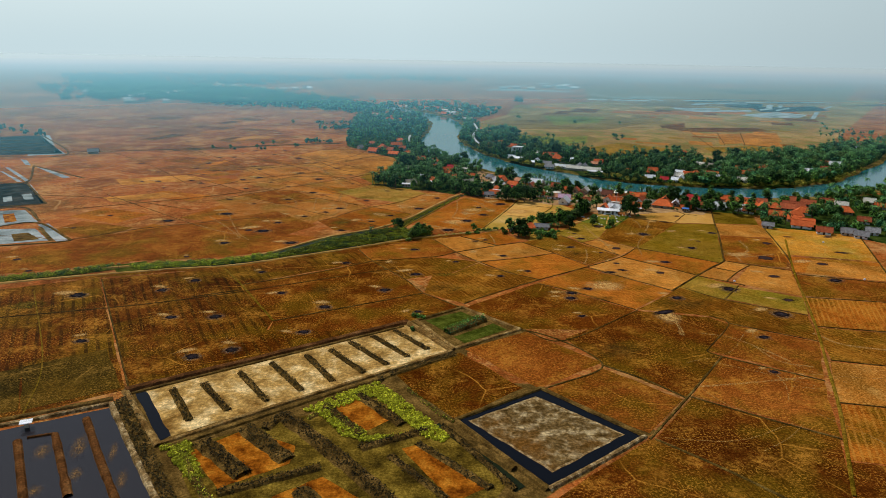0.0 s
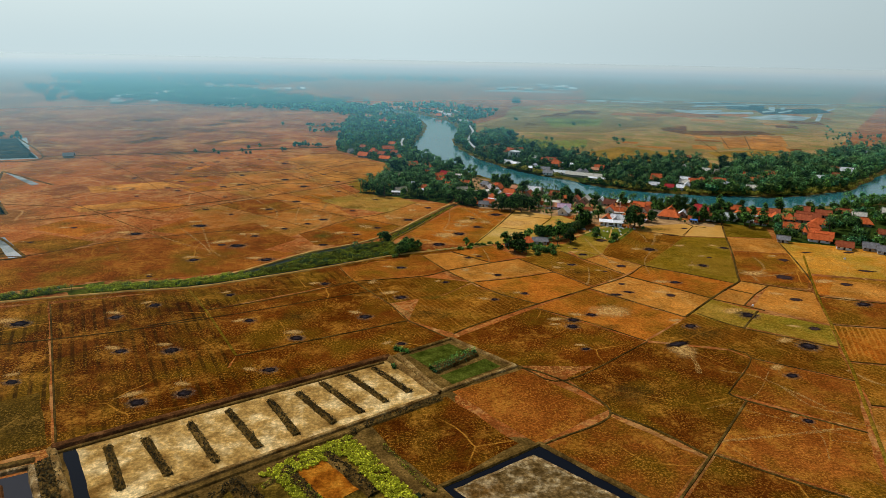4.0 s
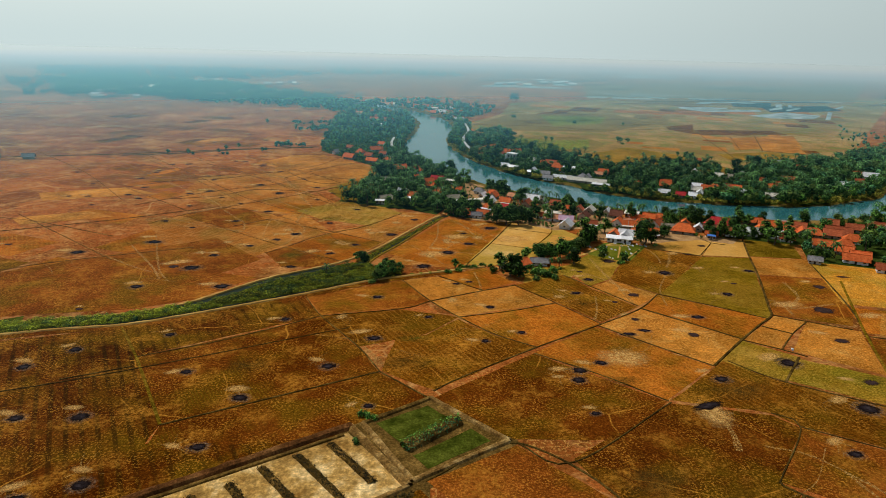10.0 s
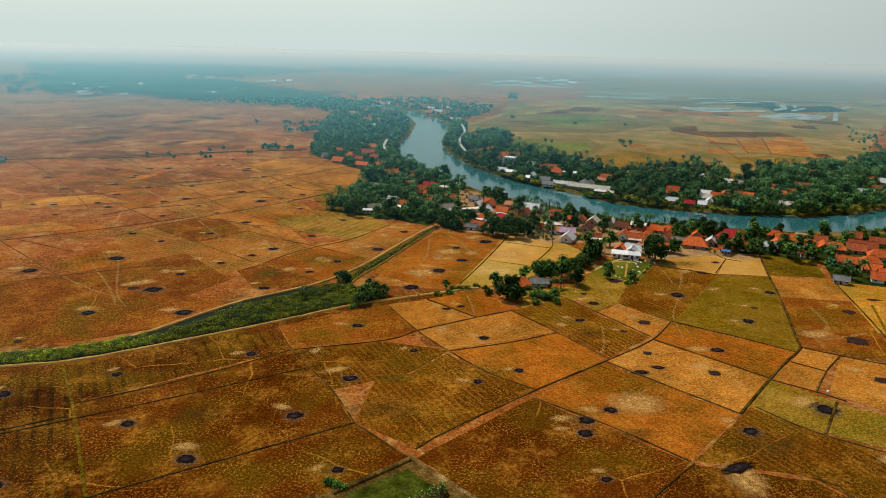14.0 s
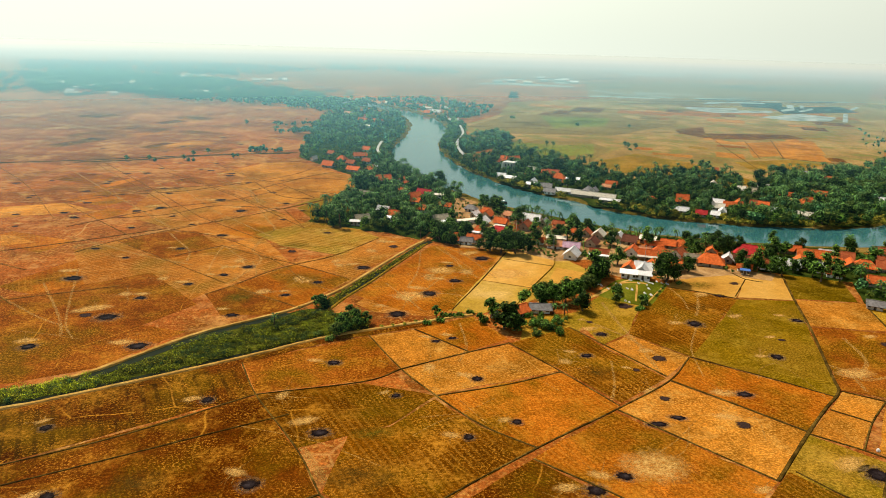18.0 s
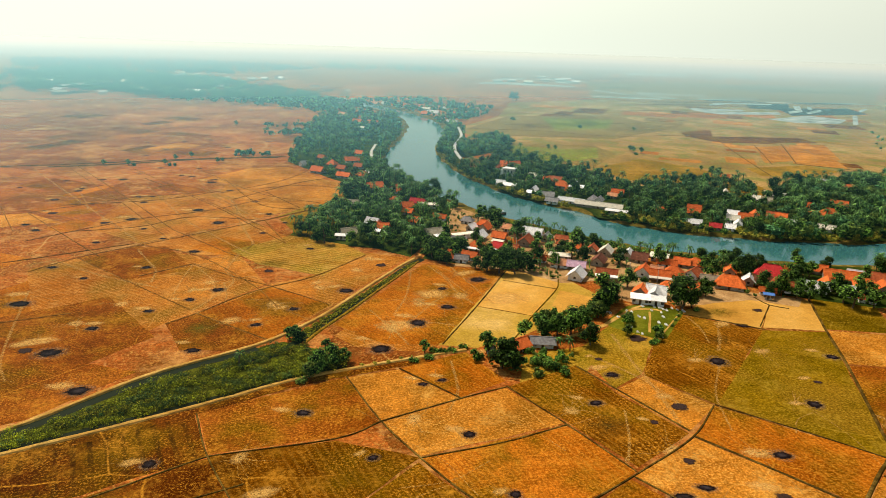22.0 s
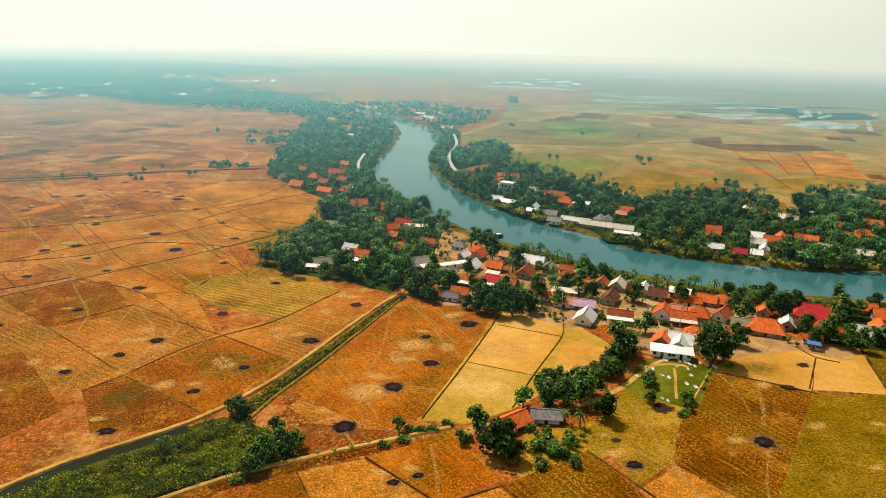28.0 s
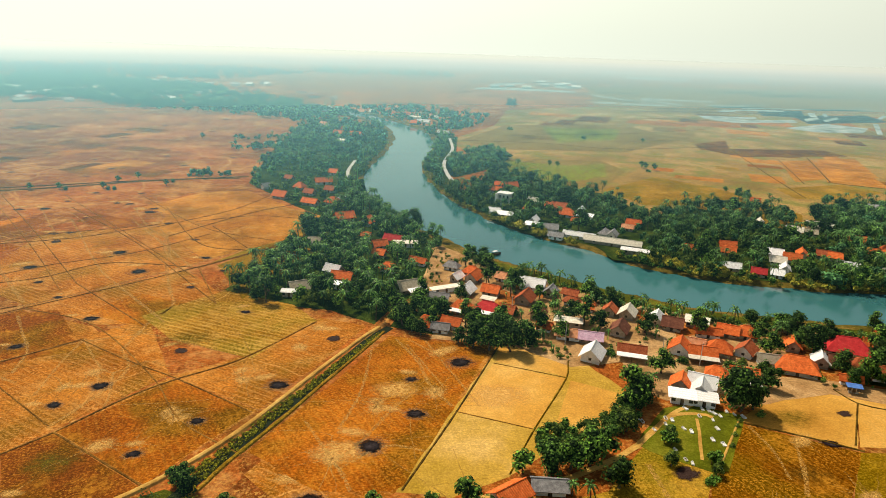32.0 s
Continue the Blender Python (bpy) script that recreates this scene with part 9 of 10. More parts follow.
# ---- ponds and small things ----
def pond(material, label, z, *corners):
    pts = []
    c = [Vector(q) for q in corners]
    for p, q in zip(c, c[1:] + c[:1]):
        k = max(1, round((q - p).length / 3))
        side = Vector((-(q - p).y, (q - p).x)).normalized()
        for i in range(k):
            w = p.lerp(q, i / k)
            pts.append(w + side * 0.45 * noise.noise((w.x * 0.3, w.y * 0.3, 9.0)))
    s = Shape()
    s.face(*((p.x, p.y, z) for p in pts))
    return thing("pond", s, material, label, "pond", "ponds", "structure")


def weedy_ridge(pts, width, height, leaf):
    """An earth ridge under dry weeds."""
    label = "earth ridge overgrown with green shrubs" if leaf is LEAF else "earth ridge overgrown with dark dry weeds"
    ob = ridge("weedy_ridge", DARK_BANK, label, "ridge", pts, width, height * 0.6, "weedy ridges", "thing", z=0.03)
    rng = random.Random(int(pts[0][0] * 13 + pts[0][1]))
    line = spline(pts, 0.7)
    s = Shape()
    for p, n in zip(line, sides_of(line)):
        bulge = 0.75 + 0.5 * noise.noise((p.x * 0.35, p.y * 0.35, 2.0))
        for _ in range(max(2, round(width * 2.0))):
            a = rng.uniform(-0.5, 0.5) * width * bulge
            r = rng.uniform(0.3, 0.7)
            leaf_cloud(s, rng, [(p.x + n.x * a, p.y + n.y * a, height * 0.5 * (1 - abs(a) / width), r, height * rng.uniform(0.35, 0.75))], 5, 0.2)
    tagged(part("weed_cover", s, leaf, ob, "tangled weeds"), kind="stuff")
    return ob


def grave(x, y):
    """A white kerbed grave with a headstone."""
    rng = random.Random(int(x * 7 + y * 3))
    root = tagged(new("grave"), "white kerbed grave with small headstone on grass", "grave", "graves")
    root.matrix_world = pose(x, y, 0.06, 0, 0, rng.uniform(-20, 20))
    k = rng.uniform(0.6, 0.9)
    s = Shape()
    for q in ((-0.5, -1.0, -0.38, 1.0), (0.38, -1.0, 0.5, 1.0), (-0.38, 0.88, 0.38, 1.0), (-0.38, -1.0, 0.38, -0.88)):
        s.box(q[0] * k, q[1] * k, -0.05, q[2] * k, q[3] * k, 0.35)
    part("kerb", s, STONE, root)
    s = Shape()
    s.box(-0.38 * k, -0.88 * k, -0.05, 0.38 * k, 0.88 * k, 0.2)
    part("bed", s, STONE if rng.random() < 0.6 else GREY_MUD, root)
    s = Shape()
    s.solid([(px * k, py * k, pz) for px, py, pz in ((-0.3, 0.75, 0.2), (0.3, 0.75, 0.2), (0.3, 0.88, 0.2), (-0.3, 0.88, 0.2), (-0.2, 0.78, 0.6), (0.2, 0.78, 0.6), (0.2, 0.86, 0.6), (-0.2, 0.86, 0.6))])
    part("headstone", s, STONE, root)


def boat(x, y, turn):
    root = tagged(new("river_boat"), "small grey covered river boat afloat", "boat")
    root.matrix_world = pose(x, y, -1.3, 0, 0, turn)
    s = Shape()
    rows = []
    for k, w in ((-3.0, 0.35), (-2.0, 0.95), (0, 1.15), (1.8, 0.9), (3.2, 0.1)):
        up = 0.9 + 0.05 * k * k * 0.5
        rows.append([(k, -w, up), (k, -w * 0.75, -0.2), (k, w * 0.75, -0.2), (k, w, up)])
    for a, b in zip(rows, rows[1:]):
        for i in range(3):
            s.face(a[i], b[i], b[i + 1], a[i + 1])
    s.face(*rows[0])
    for a, b in zip(rows, rows[1:]):
        s.face((a[0][0], a[0][1] * 0.9, 0.45), (b[0][0], b[0][1] * 0.9, 0.45), (b[3][0], b[3][1] * 0.9, 0.45), (a[3][0], a[3][1] * 0.9, 0.45))
    part("hull", s, DARK_WOOD, root)
    s = Shape()
    s.solid([(-1.8, -0.9, 2.0), (0.9, -0.9, 2.0), (0.9, 0.9, 2.0), (-1.8, 0.9, 2.0), (-1.8, -0.7, 2.25), (0.9, -0.7, 2.25), (0.9, 0.7, 2.25), (-1.8, 0.7, 2.25)])
    part("cabin_roof", s, ROOFS["white"], root, "white cabin roof")
    for px in (-1.6, 0.7):
        for py in (-0.8, 0.8):
            s = Shape()
            s.box(px - 0.06, py - 0.06, 0.45, px + 0.06, py + 0.06, 2.02)
            part("post", s, WOOD, root)


def stake(x, y, high):
    s = Shape()
    s.tube([(0, 0, -3), (0.1, 0, high * 0.5), (-0.15, 0, high)], [0.09, 0.07, 0.04])
    ob = thing("river_stake", s, WOOD, "thin bamboo stake standing in the river", "stake")
    ob.location = (x, y, -1.3)


def water_tower(x, y):
    root = tagged(new("water_tower"), "tall white concrete water tower with flat roof", "water tower")
    root.matrix_world = pose(x, y, 0, 0, 0, -30)
    s = Shape()
    s.box(-4.6, -3.6, 9.4, 4.6, 3.6, 9.9)
    part("roof_slab", s, WALL_WHITE, root)
    s = Shape()
    s.box(-3.8, -2.8, 5.6, 3.8, 2.8, 9.4)
    tank = part("tank", s, CONCRETE, root)
    for px in (-2.5, 0, 2.5):
        s = Shape()
        s.box(px - 0.5, -2.86, 6.6, px + 0.5, -2.802, 8.4)
        part("window", s, GLASS, tank)
    for px in (-3.6, -1.2, 1.2, 3.6):
        for py in (-2.6, 2.6):
            s = Shape()
            s.box(px - 0.25, py - 0.25, -0.1, px + 0.25, py + 0.25, 5.6)
            part("column", s, WALL_WHITE, root)
    s = Shape()
    s.box(-5.8, -3.2, -0.1, -4.4, -1.8, 8.8)
    part("stair_shaft", s, WALL_WHITE, root)


def sack(x, y):
    """A filled white sack left on the bund."""
    s = Shape()
    s.tube([(0, 0, -0.02), (0.02, 0, 0.25), (0, 0.03, 0.6), (0.05, 0, 0.85)], [0.42, 0.5, 0.42, 0.16], 8)
    ob = thing("grain_sack", s, STONE, "white filled grain sack standing on the field", "sack", "grain sacks", smooth=True)
    ob.location = (x, y, lie(x, y))


def utility_pole(x, y):
    root = tagged(new("utility_pole"), "slender grey utility pole with a crossarm", "utility pole", "utility poles")
    root.location = (x, y, 0)
    s = Shape()
    s.tube([(0, 0, -0.2), (0, 0, 4), (0, 0, 8.5)], [0.16, 0.13, 0.09])
    part("pole", s, CONCRETE, root)
    s = Shape()
    s.box(-0.8, -0.06, 7.8, 0.8, 0.06, 7.92)
    part("crossarm", s, WOOD, root)


# ponds in the foreground
pond(PAN_FLOOR, "pale dried-out pan floor", 0.05, (-83.5, 176.2), (-0.4, 220.3), (13.7, 197.6), (-69.1, 151.2))
pond(BLACK_POND, "narrow dark ditch round the dry pan", 0.08, (-83.5, 176.2), (-80.8, 177.4), (-67.0, 152.6), (-69.2, 150.4))
ridge("pond_dike", RED_BANK, "dark brown earth dike round the dry pan", "dike", [(-87.1, 178.2), (-48.8, 197.7), (0.6, 223.4)], 3.2, 1.0)
ridge("pond_dike", DARK_BANK, "dark earth dike round the dry pan", "dike", [(-84.8, 176.3), (-48.5, 195.2), (-1.4, 219.3)], 1.6, 0.5)
ridge("pond_dike", PAN_DIKE, "brown earth dike round the dry pan", "dike", [(0.2, 223.4), (14.2, 197.1)], 2.6, 0.8)
ridge("pond_dike", PAN_DIKE, "brown earth dike round the dry pan", "dike", [(14.2, 197.1), (-35.0, 169.2), (-68.8, 149.1)], 1.8, 0.6)
ridge("pond_dike", PAN_DIKE, "brown earth dike round the dry pan", "dike", [(-87.1, 178.2), (-77.1, 160.9), (-68.9, 148.1)], 2.4, 0.8)
ridge("pond_dike", DARK_BANK, "dark weedy dike beside the pan", "dike", [(14.8, 194.4), (-9.7, 180.4), (-33.2, 167.2), (-67.1, 146.7)], 2.2, 0.6)
weedy_ridge([(-73.4, 177.8), (-64.0, 159.8)], 2.4, 0.8, DRY_WEED)
weedy_ridge([(-65.0, 180.5), (-54.6, 164.3)], 2.4, 0.8, DRY_WEED)
weedy_ridge([(-55.2, 187.0), (-44.4, 168.7)], 2.4, 0.8, DRY_WEED)
weedy_ridge([(-46.3, 193.0), (-34.7, 173.9)], 2.4, 0.8, DRY_WEED)
weedy_ridge([(-35.2, 197.5), (-25.7, 179.1)], 2.4, 0.8, DRY_WEED)
weedy_ridge([(-27.5, 201.2), (-16.1, 183.9)], 2.4, 0.8, DRY_WEED)
weedy_ridge([(-20.9, 207.0), (-8.5, 188.8)], 2.4, 0.8, DRY_WEED)
weedy_ridge([(-12.6, 211.1), (-1.3, 194.0)], 2.4, 0.8, DRY_WEED)
weedy_ridge([(-4.7, 215.5), (5.9, 199.1)], 2.4, 0.8, DRY_WEED)
pond(DARK_BANK, "dark earth floor between the small green ponds", 0.04, (4.1, 224.2), (23.3, 235.4), (41.4, 213.1), (14.9, 199.7))
pond(GRASS_BED, "small pond grown over with green grass", 0.09, (7.2, 224.0), (22.1, 232.0), (28.6, 223.6), (14.1, 213.1))
pond(GRASS_BED, "small pond grown over with green grass", 0.09, (16.3, 208.5), (32.8, 219.5), (37.0, 213.4), (19.4, 203.0))
ridge("pond_dike", DARK_BANK, "earth dike round the small ponds", "dike", [(3.7, 224.3), (23.4, 236.0)], 2.0, 0.7)
ridge("pond_dike", PAN_DIKE, "earth dike round the small ponds", "dike", [(23.4, 236.0), (41.8, 213.0)], 2.0, 0.7)
ridge("pond_dike", PAN_DIKE, "earth dike round the small ponds", "dike", [(41.8, 213.0), (15.2, 198.8)], 2.0, 0.7)
ridge("pond_dike", PAN_DIKE, "earth dike round the small ponds", "dike", [(15.2, 198.8), (3.7, 224.3)], 2.0, 0.7)
weedy_ridge([(14.0, 212.1), (29.7, 223.5)], 3.4, 2.6, LEAF)
weedy_ridge([(14.9, 211.0), (30.2, 222.4)], 2.6, 2.0, LEAF_TEAL)
pond(POND_BED, "weedy pond floor", 0.04, (-31.2, 159.0), (-11.9, 174.8), (19.6, 126.3), (11.4, 115.9), (-21.5, 119.0), (-16.5, 127.4))
pond(POND_BED, "dark weedy pond floor", 0.045, (-65.7, 146.6), (-31.7, 159.9), (-16.5, 127.4), (-21.5, 119.0), (-52.8, 121.9))
pond(MUD, "rust-orange mud flat", 0.1, (-24.7, 164.2), (-18.0, 168.8), (-8.8, 155.1), (-16.6, 149.6))
weedy_ridge([(-2.7, 171.9), (3.0, 161.6), (8.4, 152.7)], 1.6, 0.7, WEED_LEAF)
weedy_ridge([(14.8, 194.4), (-7.8, 181.7), (-11.5, 177.6)], 2.4, 0.9, DRY_WEED)
weedy_ridge([(19.7, 122.5), (13.5, 135.5), (5.9, 150.9)], 2.2, 0.9, DRY_WEED)
weedy_ridge([(-62.5, 145.1), (-56.1, 133.1), (-51.0, 124.5)], 2.6, 1.0, WEED_LEAF)
weedy_ridge([(-31.6, 157.9), (-23.3, 165.4), (-11.9, 176.2)], 1.8, 0.7, WEED_LEAF)
weedy_ridge([(-17.6, 169.8), (-5.6, 152.8)], 3.6, 1.2, DRY_WEED)
weedy_ridge([(-27.3, 164.5), (-16.6, 148.5)], 3.4, 1.1, DRY_WEED)
weedy_ridge([(-17.0, 142.3), (1.3, 149.4)], 3.0, 1.2, DRY_WEED)
pond(MUD, "rust-orange mud flat", 0.1, (-6.2, 141.4), (-1.5, 143.2), (12.5, 123.5), (4.2, 119.5))
weedy_ridge([(-1.8, 143.3), (13.9, 123.6)], 2.6, 0.8, DRY_WEED)
weedy_ridge([(-9.4, 138.5), (3.0, 121.1)], 2.4, 0.7, DRY_WEED)
pond(MUD, "rust-orange mud flat", 0.1, (-60.4, 144.9), (-48.1, 153.7), (-33.6, 145.0), (-34.5, 137.4), (-50.1, 129.2))
weedy_ridge([(-58.1, 149.0), (-45.1, 133.9)], 5.5, 1.4, DRY_WEED)
weedy_ridge([(-47.7, 154.2), (-35.2, 139.1)], 5.5, 1.4, DRY_WEED)
weedy_ridge([(-49.7, 127.4), (-38.1, 131.5), (-27.0, 135.3)], 3.0, 1.2, DRY_WEED)
weedy_ridge([(-38.9, 160.6), (-28.5, 147.2), (-16.5, 130.6), (-10.1, 120.8)], 5, 1.4, DRY_WEED)
weedy_ridge([(-42.6, 153.7), (-38.9, 160.6)], 3, 1, DRY_WEED)
pond(MUD, "rust-orange mud flat", 0.1, (-37.2, 125.2), (-26.0, 131.5), (-16.5, 122.3), (-19.0, 117.8), (-35.2, 119.3))
weedy_ridge([(-31.0, 127.1), (-26.6, 120.4)], 5, 1.2, DRY_WEED)
pond(DITCH, "dark green drainage channel", 0.11, (3.6, 152.0), (5.6, 153.0), (22.4, 123.5), (19.5, 121.7))
ridge("pond_dike", DARK_BANK, "rubble-strewn dark dike", "dike", [(5.7, 153.5), (14.2, 139.6), (21.1, 130.1)], 3.0, 1.0)
pond(BLACK_POND, "dark still pond water round a mud flat", 0.07, (38.1, 168.6), (59.4, 141.4), (28.5, 122.9), (9.9, 154.3))
pond(STONY, "pale dried lip round a mud flat", 0.1, (35.5, 164.7), (54.7, 142.6), (30.4, 128.2), (13.0, 152.9))
pond(GREY_MUD, "dry grey mud flat inside a pond", 0.12, (35.1, 163.4), (53.8, 142.7), (30.7, 129.3), (13.9, 152.8))
ridge("pond_dike", DARK_BANK, "dark dike round the square pond", "dike", [(9.4, 153.8), (38.3, 169.3)], 1.8, 0.6)
ridge("pond_dike", DARK_BANK, "dark dike round the square pond", "dike", [(38.3, 169.3), (60.0, 141.3)], 1.8, 0.6)
ridge("pond_dike", STONY, "pale earth dike round the square pond", "dike", [(60.0, 141.3), (41.4, 129.9), (27.5, 121.8)], 1.8, 0.7)
ridge("pond_dike", DARK_BANK, "dark dike round the square pond", "dike", [(27.5, 121.8), (19.5, 135.9), (9.4, 153.8)], 2.0, 0.7)
pond(POND, "dark shallow fish pond", 0.07, (-119.5, 156.4), (-112.5, 159.0), (-88.0, 168.6), (-62.4, 123.7), (-100.8, 121.8))
disc("pond_scum", SCUM, "pale scum and mud showing through pond water", "pond scum", -97.1, 148.2, 2.4, 3.6, 0.2, 0.1, "pond scum")
disc("pond_scum", SCUM, "pale scum and mud showing through pond water", "pond scum", -89.0, 149.9, 2.2, 6.0, 0.2, 0.1, "pond scum")
disc("pond_scum", SCUM, "pale scum and mud showing through pond water", "pond scum", -85.2, 137.9, 2.0, 3.0, 0.2, 0.1, "pond scum")
disc("pond_scum", SCUM, "pale scum and mud showing through pond water", "pond scum", -79.5, 146.6, 1.2, 5.0, 0.2, 0.1, "pond scum")
disc("pond_scum", SCUM, "pale scum and mud showing through pond water", "pond scum", -73.4, 134.7, 1.4, 5.0, 0.2, 0.1, "pond scum")
disc("pond_scum", SCUM, "pale scum and mud showing through pond water", "pond scum", -91.9, 132.2, 2.0, 2.4, 0.2, 0.1, "pond scum")
ridge("pond_dike", STONY, "pale stony dike round the fish pond", "dike", [(-121.0, 159.2), (-113.7, 161.2), (-88.4, 170.5)], 2.0, 0.8)
ridge("pond_dike", STONY, "pale stony dike round the fish pond", "dike", [(-88.4, 170.5), (-76.1, 148.8), (-60.9, 122.6)], 2.0, 0.8)
ridge("pond_dike", DARK_BANK, "dark grassy dike by the fish pond", "dike", [(-122.6, 162.0), (-115.1, 164.1), (-89.0, 173.7)], 2.5, 0.6)
ridge("pond_dike", RED_BANK, "narrow reddish earth ridge in the pond", "dike", [(-92.4, 163.1), (-82.1, 144.4), (-71.1, 125.4)], 2.2, 0.8)
ridge("pond_dike", RED_BANK, "narrow reddish earth ridge in the pond", "dike", [(-105.6, 153.4), (-98.0, 139.1), (-91.3, 126.4)], 2.2, 0.8)
ridge("pond_dike", RED_BANK, "narrow reddish earth ridge in the pond", "dike", [(-97.4, 155.8), (-90.4, 142.8), (-83.3, 129.5)], 2.2, 0.8)
ridge("pond_dike", RED_BANK, "narrow reddish earth ridge in the pond", "dike", [(-103.8, 154.8), (-97.6, 156.3)], 1.0, 0.5)
weedy_ridge([(-85.6, 173.8), (-72.5, 148.5), (-59.8, 125.4)], 4.0, 1.0, DRY_WEED)
weedy_ridge([(-87.5, 171.7), (-77.5, 154.1), (-67.8, 136.3)], 2.5, 0.8, DRY_WEED)
house(-106.2, 159.8, 3.4, 2.2, 15, "white", "flat", wall=1.7, rise=0.8, far=True, label="tiny shelter with white sheet roof")
wood_belt("lime_grass", [(-33.0, 162.1), (-27.3, 168.0), (-12.0, 176.9), (-6.4, 169.3), (6.6, 146.0), (4.8, 143.2), (0.0, 146.6), (-12.9, 169.2), (-26.9, 161.6)], 840, 71, "bright lime-green grass on the pond edge", (0.35, 0.8), LIME_LEAF, 22, 0.3, 0.0, (0.8, 1.5), False)
wood_belt("lime_grass", [(-30.0, 162.4), (-25.4, 162.6), (-14.5, 147.9), (-5.8, 147.1), (-14.5, 145.0), (-21.7, 148.5)], 320, 72, "bright lime-green grass on the pond edge", (0.35, 0.8), LIME_LEAF, 22, 0.3, 0.0, (0.8, 1.5), False)
wood_belt("lime_grass", [(-67.8, 147.4), (-62.3, 149.3), (-54.4, 133.9), (-58.1, 133.9), (-64.5, 143.1)], 260, 73, "yellow-green grass on the pond edge", (0.35, 0.8), LIME_LEAF, 22, 0.3, 0.0, (0.8, 1.5), False)
# salt ponds beside the plain
pond(PALE_POND, "pale shallow salt pond", 0.07, (-216.7, 367.3), (-198.6, 367.6), (-180.8, 343.2), (-211.0, 334.6))
pond(PALE_POND, "pale milky salt pond strip", 0.07, (-201.3, 376.3), (-196.3, 378.6), (-170.1, 343.7), (-176.2, 340.8))
pond(PALE_POND, "pale shallow salt pond", 0.07, (-244.7, 410.5), (-225.0, 412.6), (-204.0, 382.8), (-225.2, 372.5))
pond(DARK_MUD, "dark salt pond with pale crust", 0.07, (-288.3, 495.2), (-263.5, 496.8), (-221.3, 431.1), (-247.8, 416.5))
pond(PALE_POND, "pale salt-crusted strip", 0.07, (-263.2, 496.8), (-258.1, 492.5), (-220.6, 431.0), (-222.6, 429.5))
pond(PALE_POND, "pale salt-crusted strip", 0.07, (-312.9, 566.7), (-308.0, 564.0), (-264.0, 505.3), (-266.6, 503.2))
pond(PALE_POND, "pale salt-crusted strip", 0.07, (-319.8, 607.3), (-311.3, 601.1), (-295.9, 574.8), (-301.7, 577.7))
pond(PALE_POND, "pale salt-crusted strip", 0.07, (-292.4, 572.0), (-282.0, 563.7), (-242.3, 520.7), (-245.7, 516.1))
pond(PALE_POND, "pale salt-crusted strip", 0.07, (-307.2, 548.3), (-303.3, 545.7), (-268.9, 503.3), (-272.9, 503.4))
pond(DARK_MUD, "wide dark salt pond", 0.07, (-430.9, 750.3), (-376.2, 771.4), (-297.5, 640.1), (-365.3, 626.3))
pond(PALE_POND, "pale salt-crusted strip", 0.07, (-379.5, 776.2), (-368.9, 776.6), (-327.3, 692.0), (-339.5, 704.0))
pond(PALE_POND, "pale salt-crusted strip", 0.07, (-319.0, 676.4), (-294.1, 636.7), (-323.0, 626.4), (-326.7, 636.5), (-308.5, 647.0))
pond(PALE_POND, "pale crust patch in a salt pond", 0.09, (-255.7, 448.9), (-252.9, 454.0), (-244.6, 438.4), (-248.6, 435.2))
pond(PALE_POND, "pale crust patch in a salt pond", 0.09, (-248.1, 457.5), (-243.6, 461.0), (-233.6, 443.0), (-238.5, 441.5))
pond(MUD, "orange stained salt pond", 0.09, (-232.2, 401.4), (-227.1, 404.0), (-216.2, 384.6), (-221.1, 381.0))
pond(DARK_BANK, "dark weeds in a salt pond", 0.1, (-198.5, 370.0), (-196.6, 371.2), (-178.2, 343.1), (-180.3, 342.1))
pond(DARK_BANK, "dark weeds in a salt pond", 0.1, (-205.5, 356.4), (-198.4, 359.4), (-186.3, 345.6), (-197.1, 341.9))
ridge("pond_dike", DARK_BANK, "low dike between salt ponds", "dike", [(-208.9, 330.5), (-200.0, 334.0), (-177.2, 338.8), (-169.6, 342.6)], 1.8, 0.5)
ridge("pond_dike", DARK_BANK, "low dike between salt ponds", "dike", [(-223.9, 370.0), (-203.1, 380.2), (-169.1, 342.6)], 1.8, 0.5)
ridge("pond_dike", DARK_BANK, "low dike between salt ponds", "dike", [(-247.0, 415.0), (-227.5, 418.7), (-203.6, 384.1)], 1.8, 0.5)
ridge("pond_dike", DARK_BANK, "low dike between salt ponds", "dike", [(-249.4, 419.6), (-219.8, 429.4)], 1.8, 0.5)
ridge("pond_dike", DARK_BANK, "low dike between salt ponds", "dike", [(-219.8, 429.4), (-265.5, 501.1)], 1.8, 0.5)
ridge("pond_dike", DARK_BANK, "low dike between salt ponds", "dike", [(-291.6, 501.6), (-265.5, 501.1), (-292.4, 572.0)], 1.8, 0.5)
ridge("pond_dike", DARK_BANK, "low dike between salt ponds", "dike", [(-292.4, 572.0), (-230.0, 515.9)], 1.8, 0.5)
ridge("pond_dike", DARK_BANK, "low dike between salt ponds", "dike", [(-361.9, 619.8), (-291.7, 633.3), (-380.6, 781.3)], 1.8, 0.5)
ridge("pond_dike", DARK_BANK, "low dike in a salt pond", "dike", [(-411.4, 723.8), (-359.4, 733.9)], 1.5, 0.4)
ridge("pond_dike", DARK_BANK, "low dike in a salt pond", "dike", [(-398.3, 698.8), (-344.1, 708.1)], 1.5, 0.4)
ridge("pond_dike", DARK_BANK, "low dike in a salt pond", "dike", [(-386.2, 675.4), (-329.7, 684.0)], 1.5, 0.4)
ridge("pond_dike", DARK_BANK, "low dike in a salt pond", "dike", [(-374.7, 653.5), (-315.7, 661.4)], 1.5, 0.4)
house(-271.0, 641.7, 11, 7, 10, "grey", "gable", far=True)
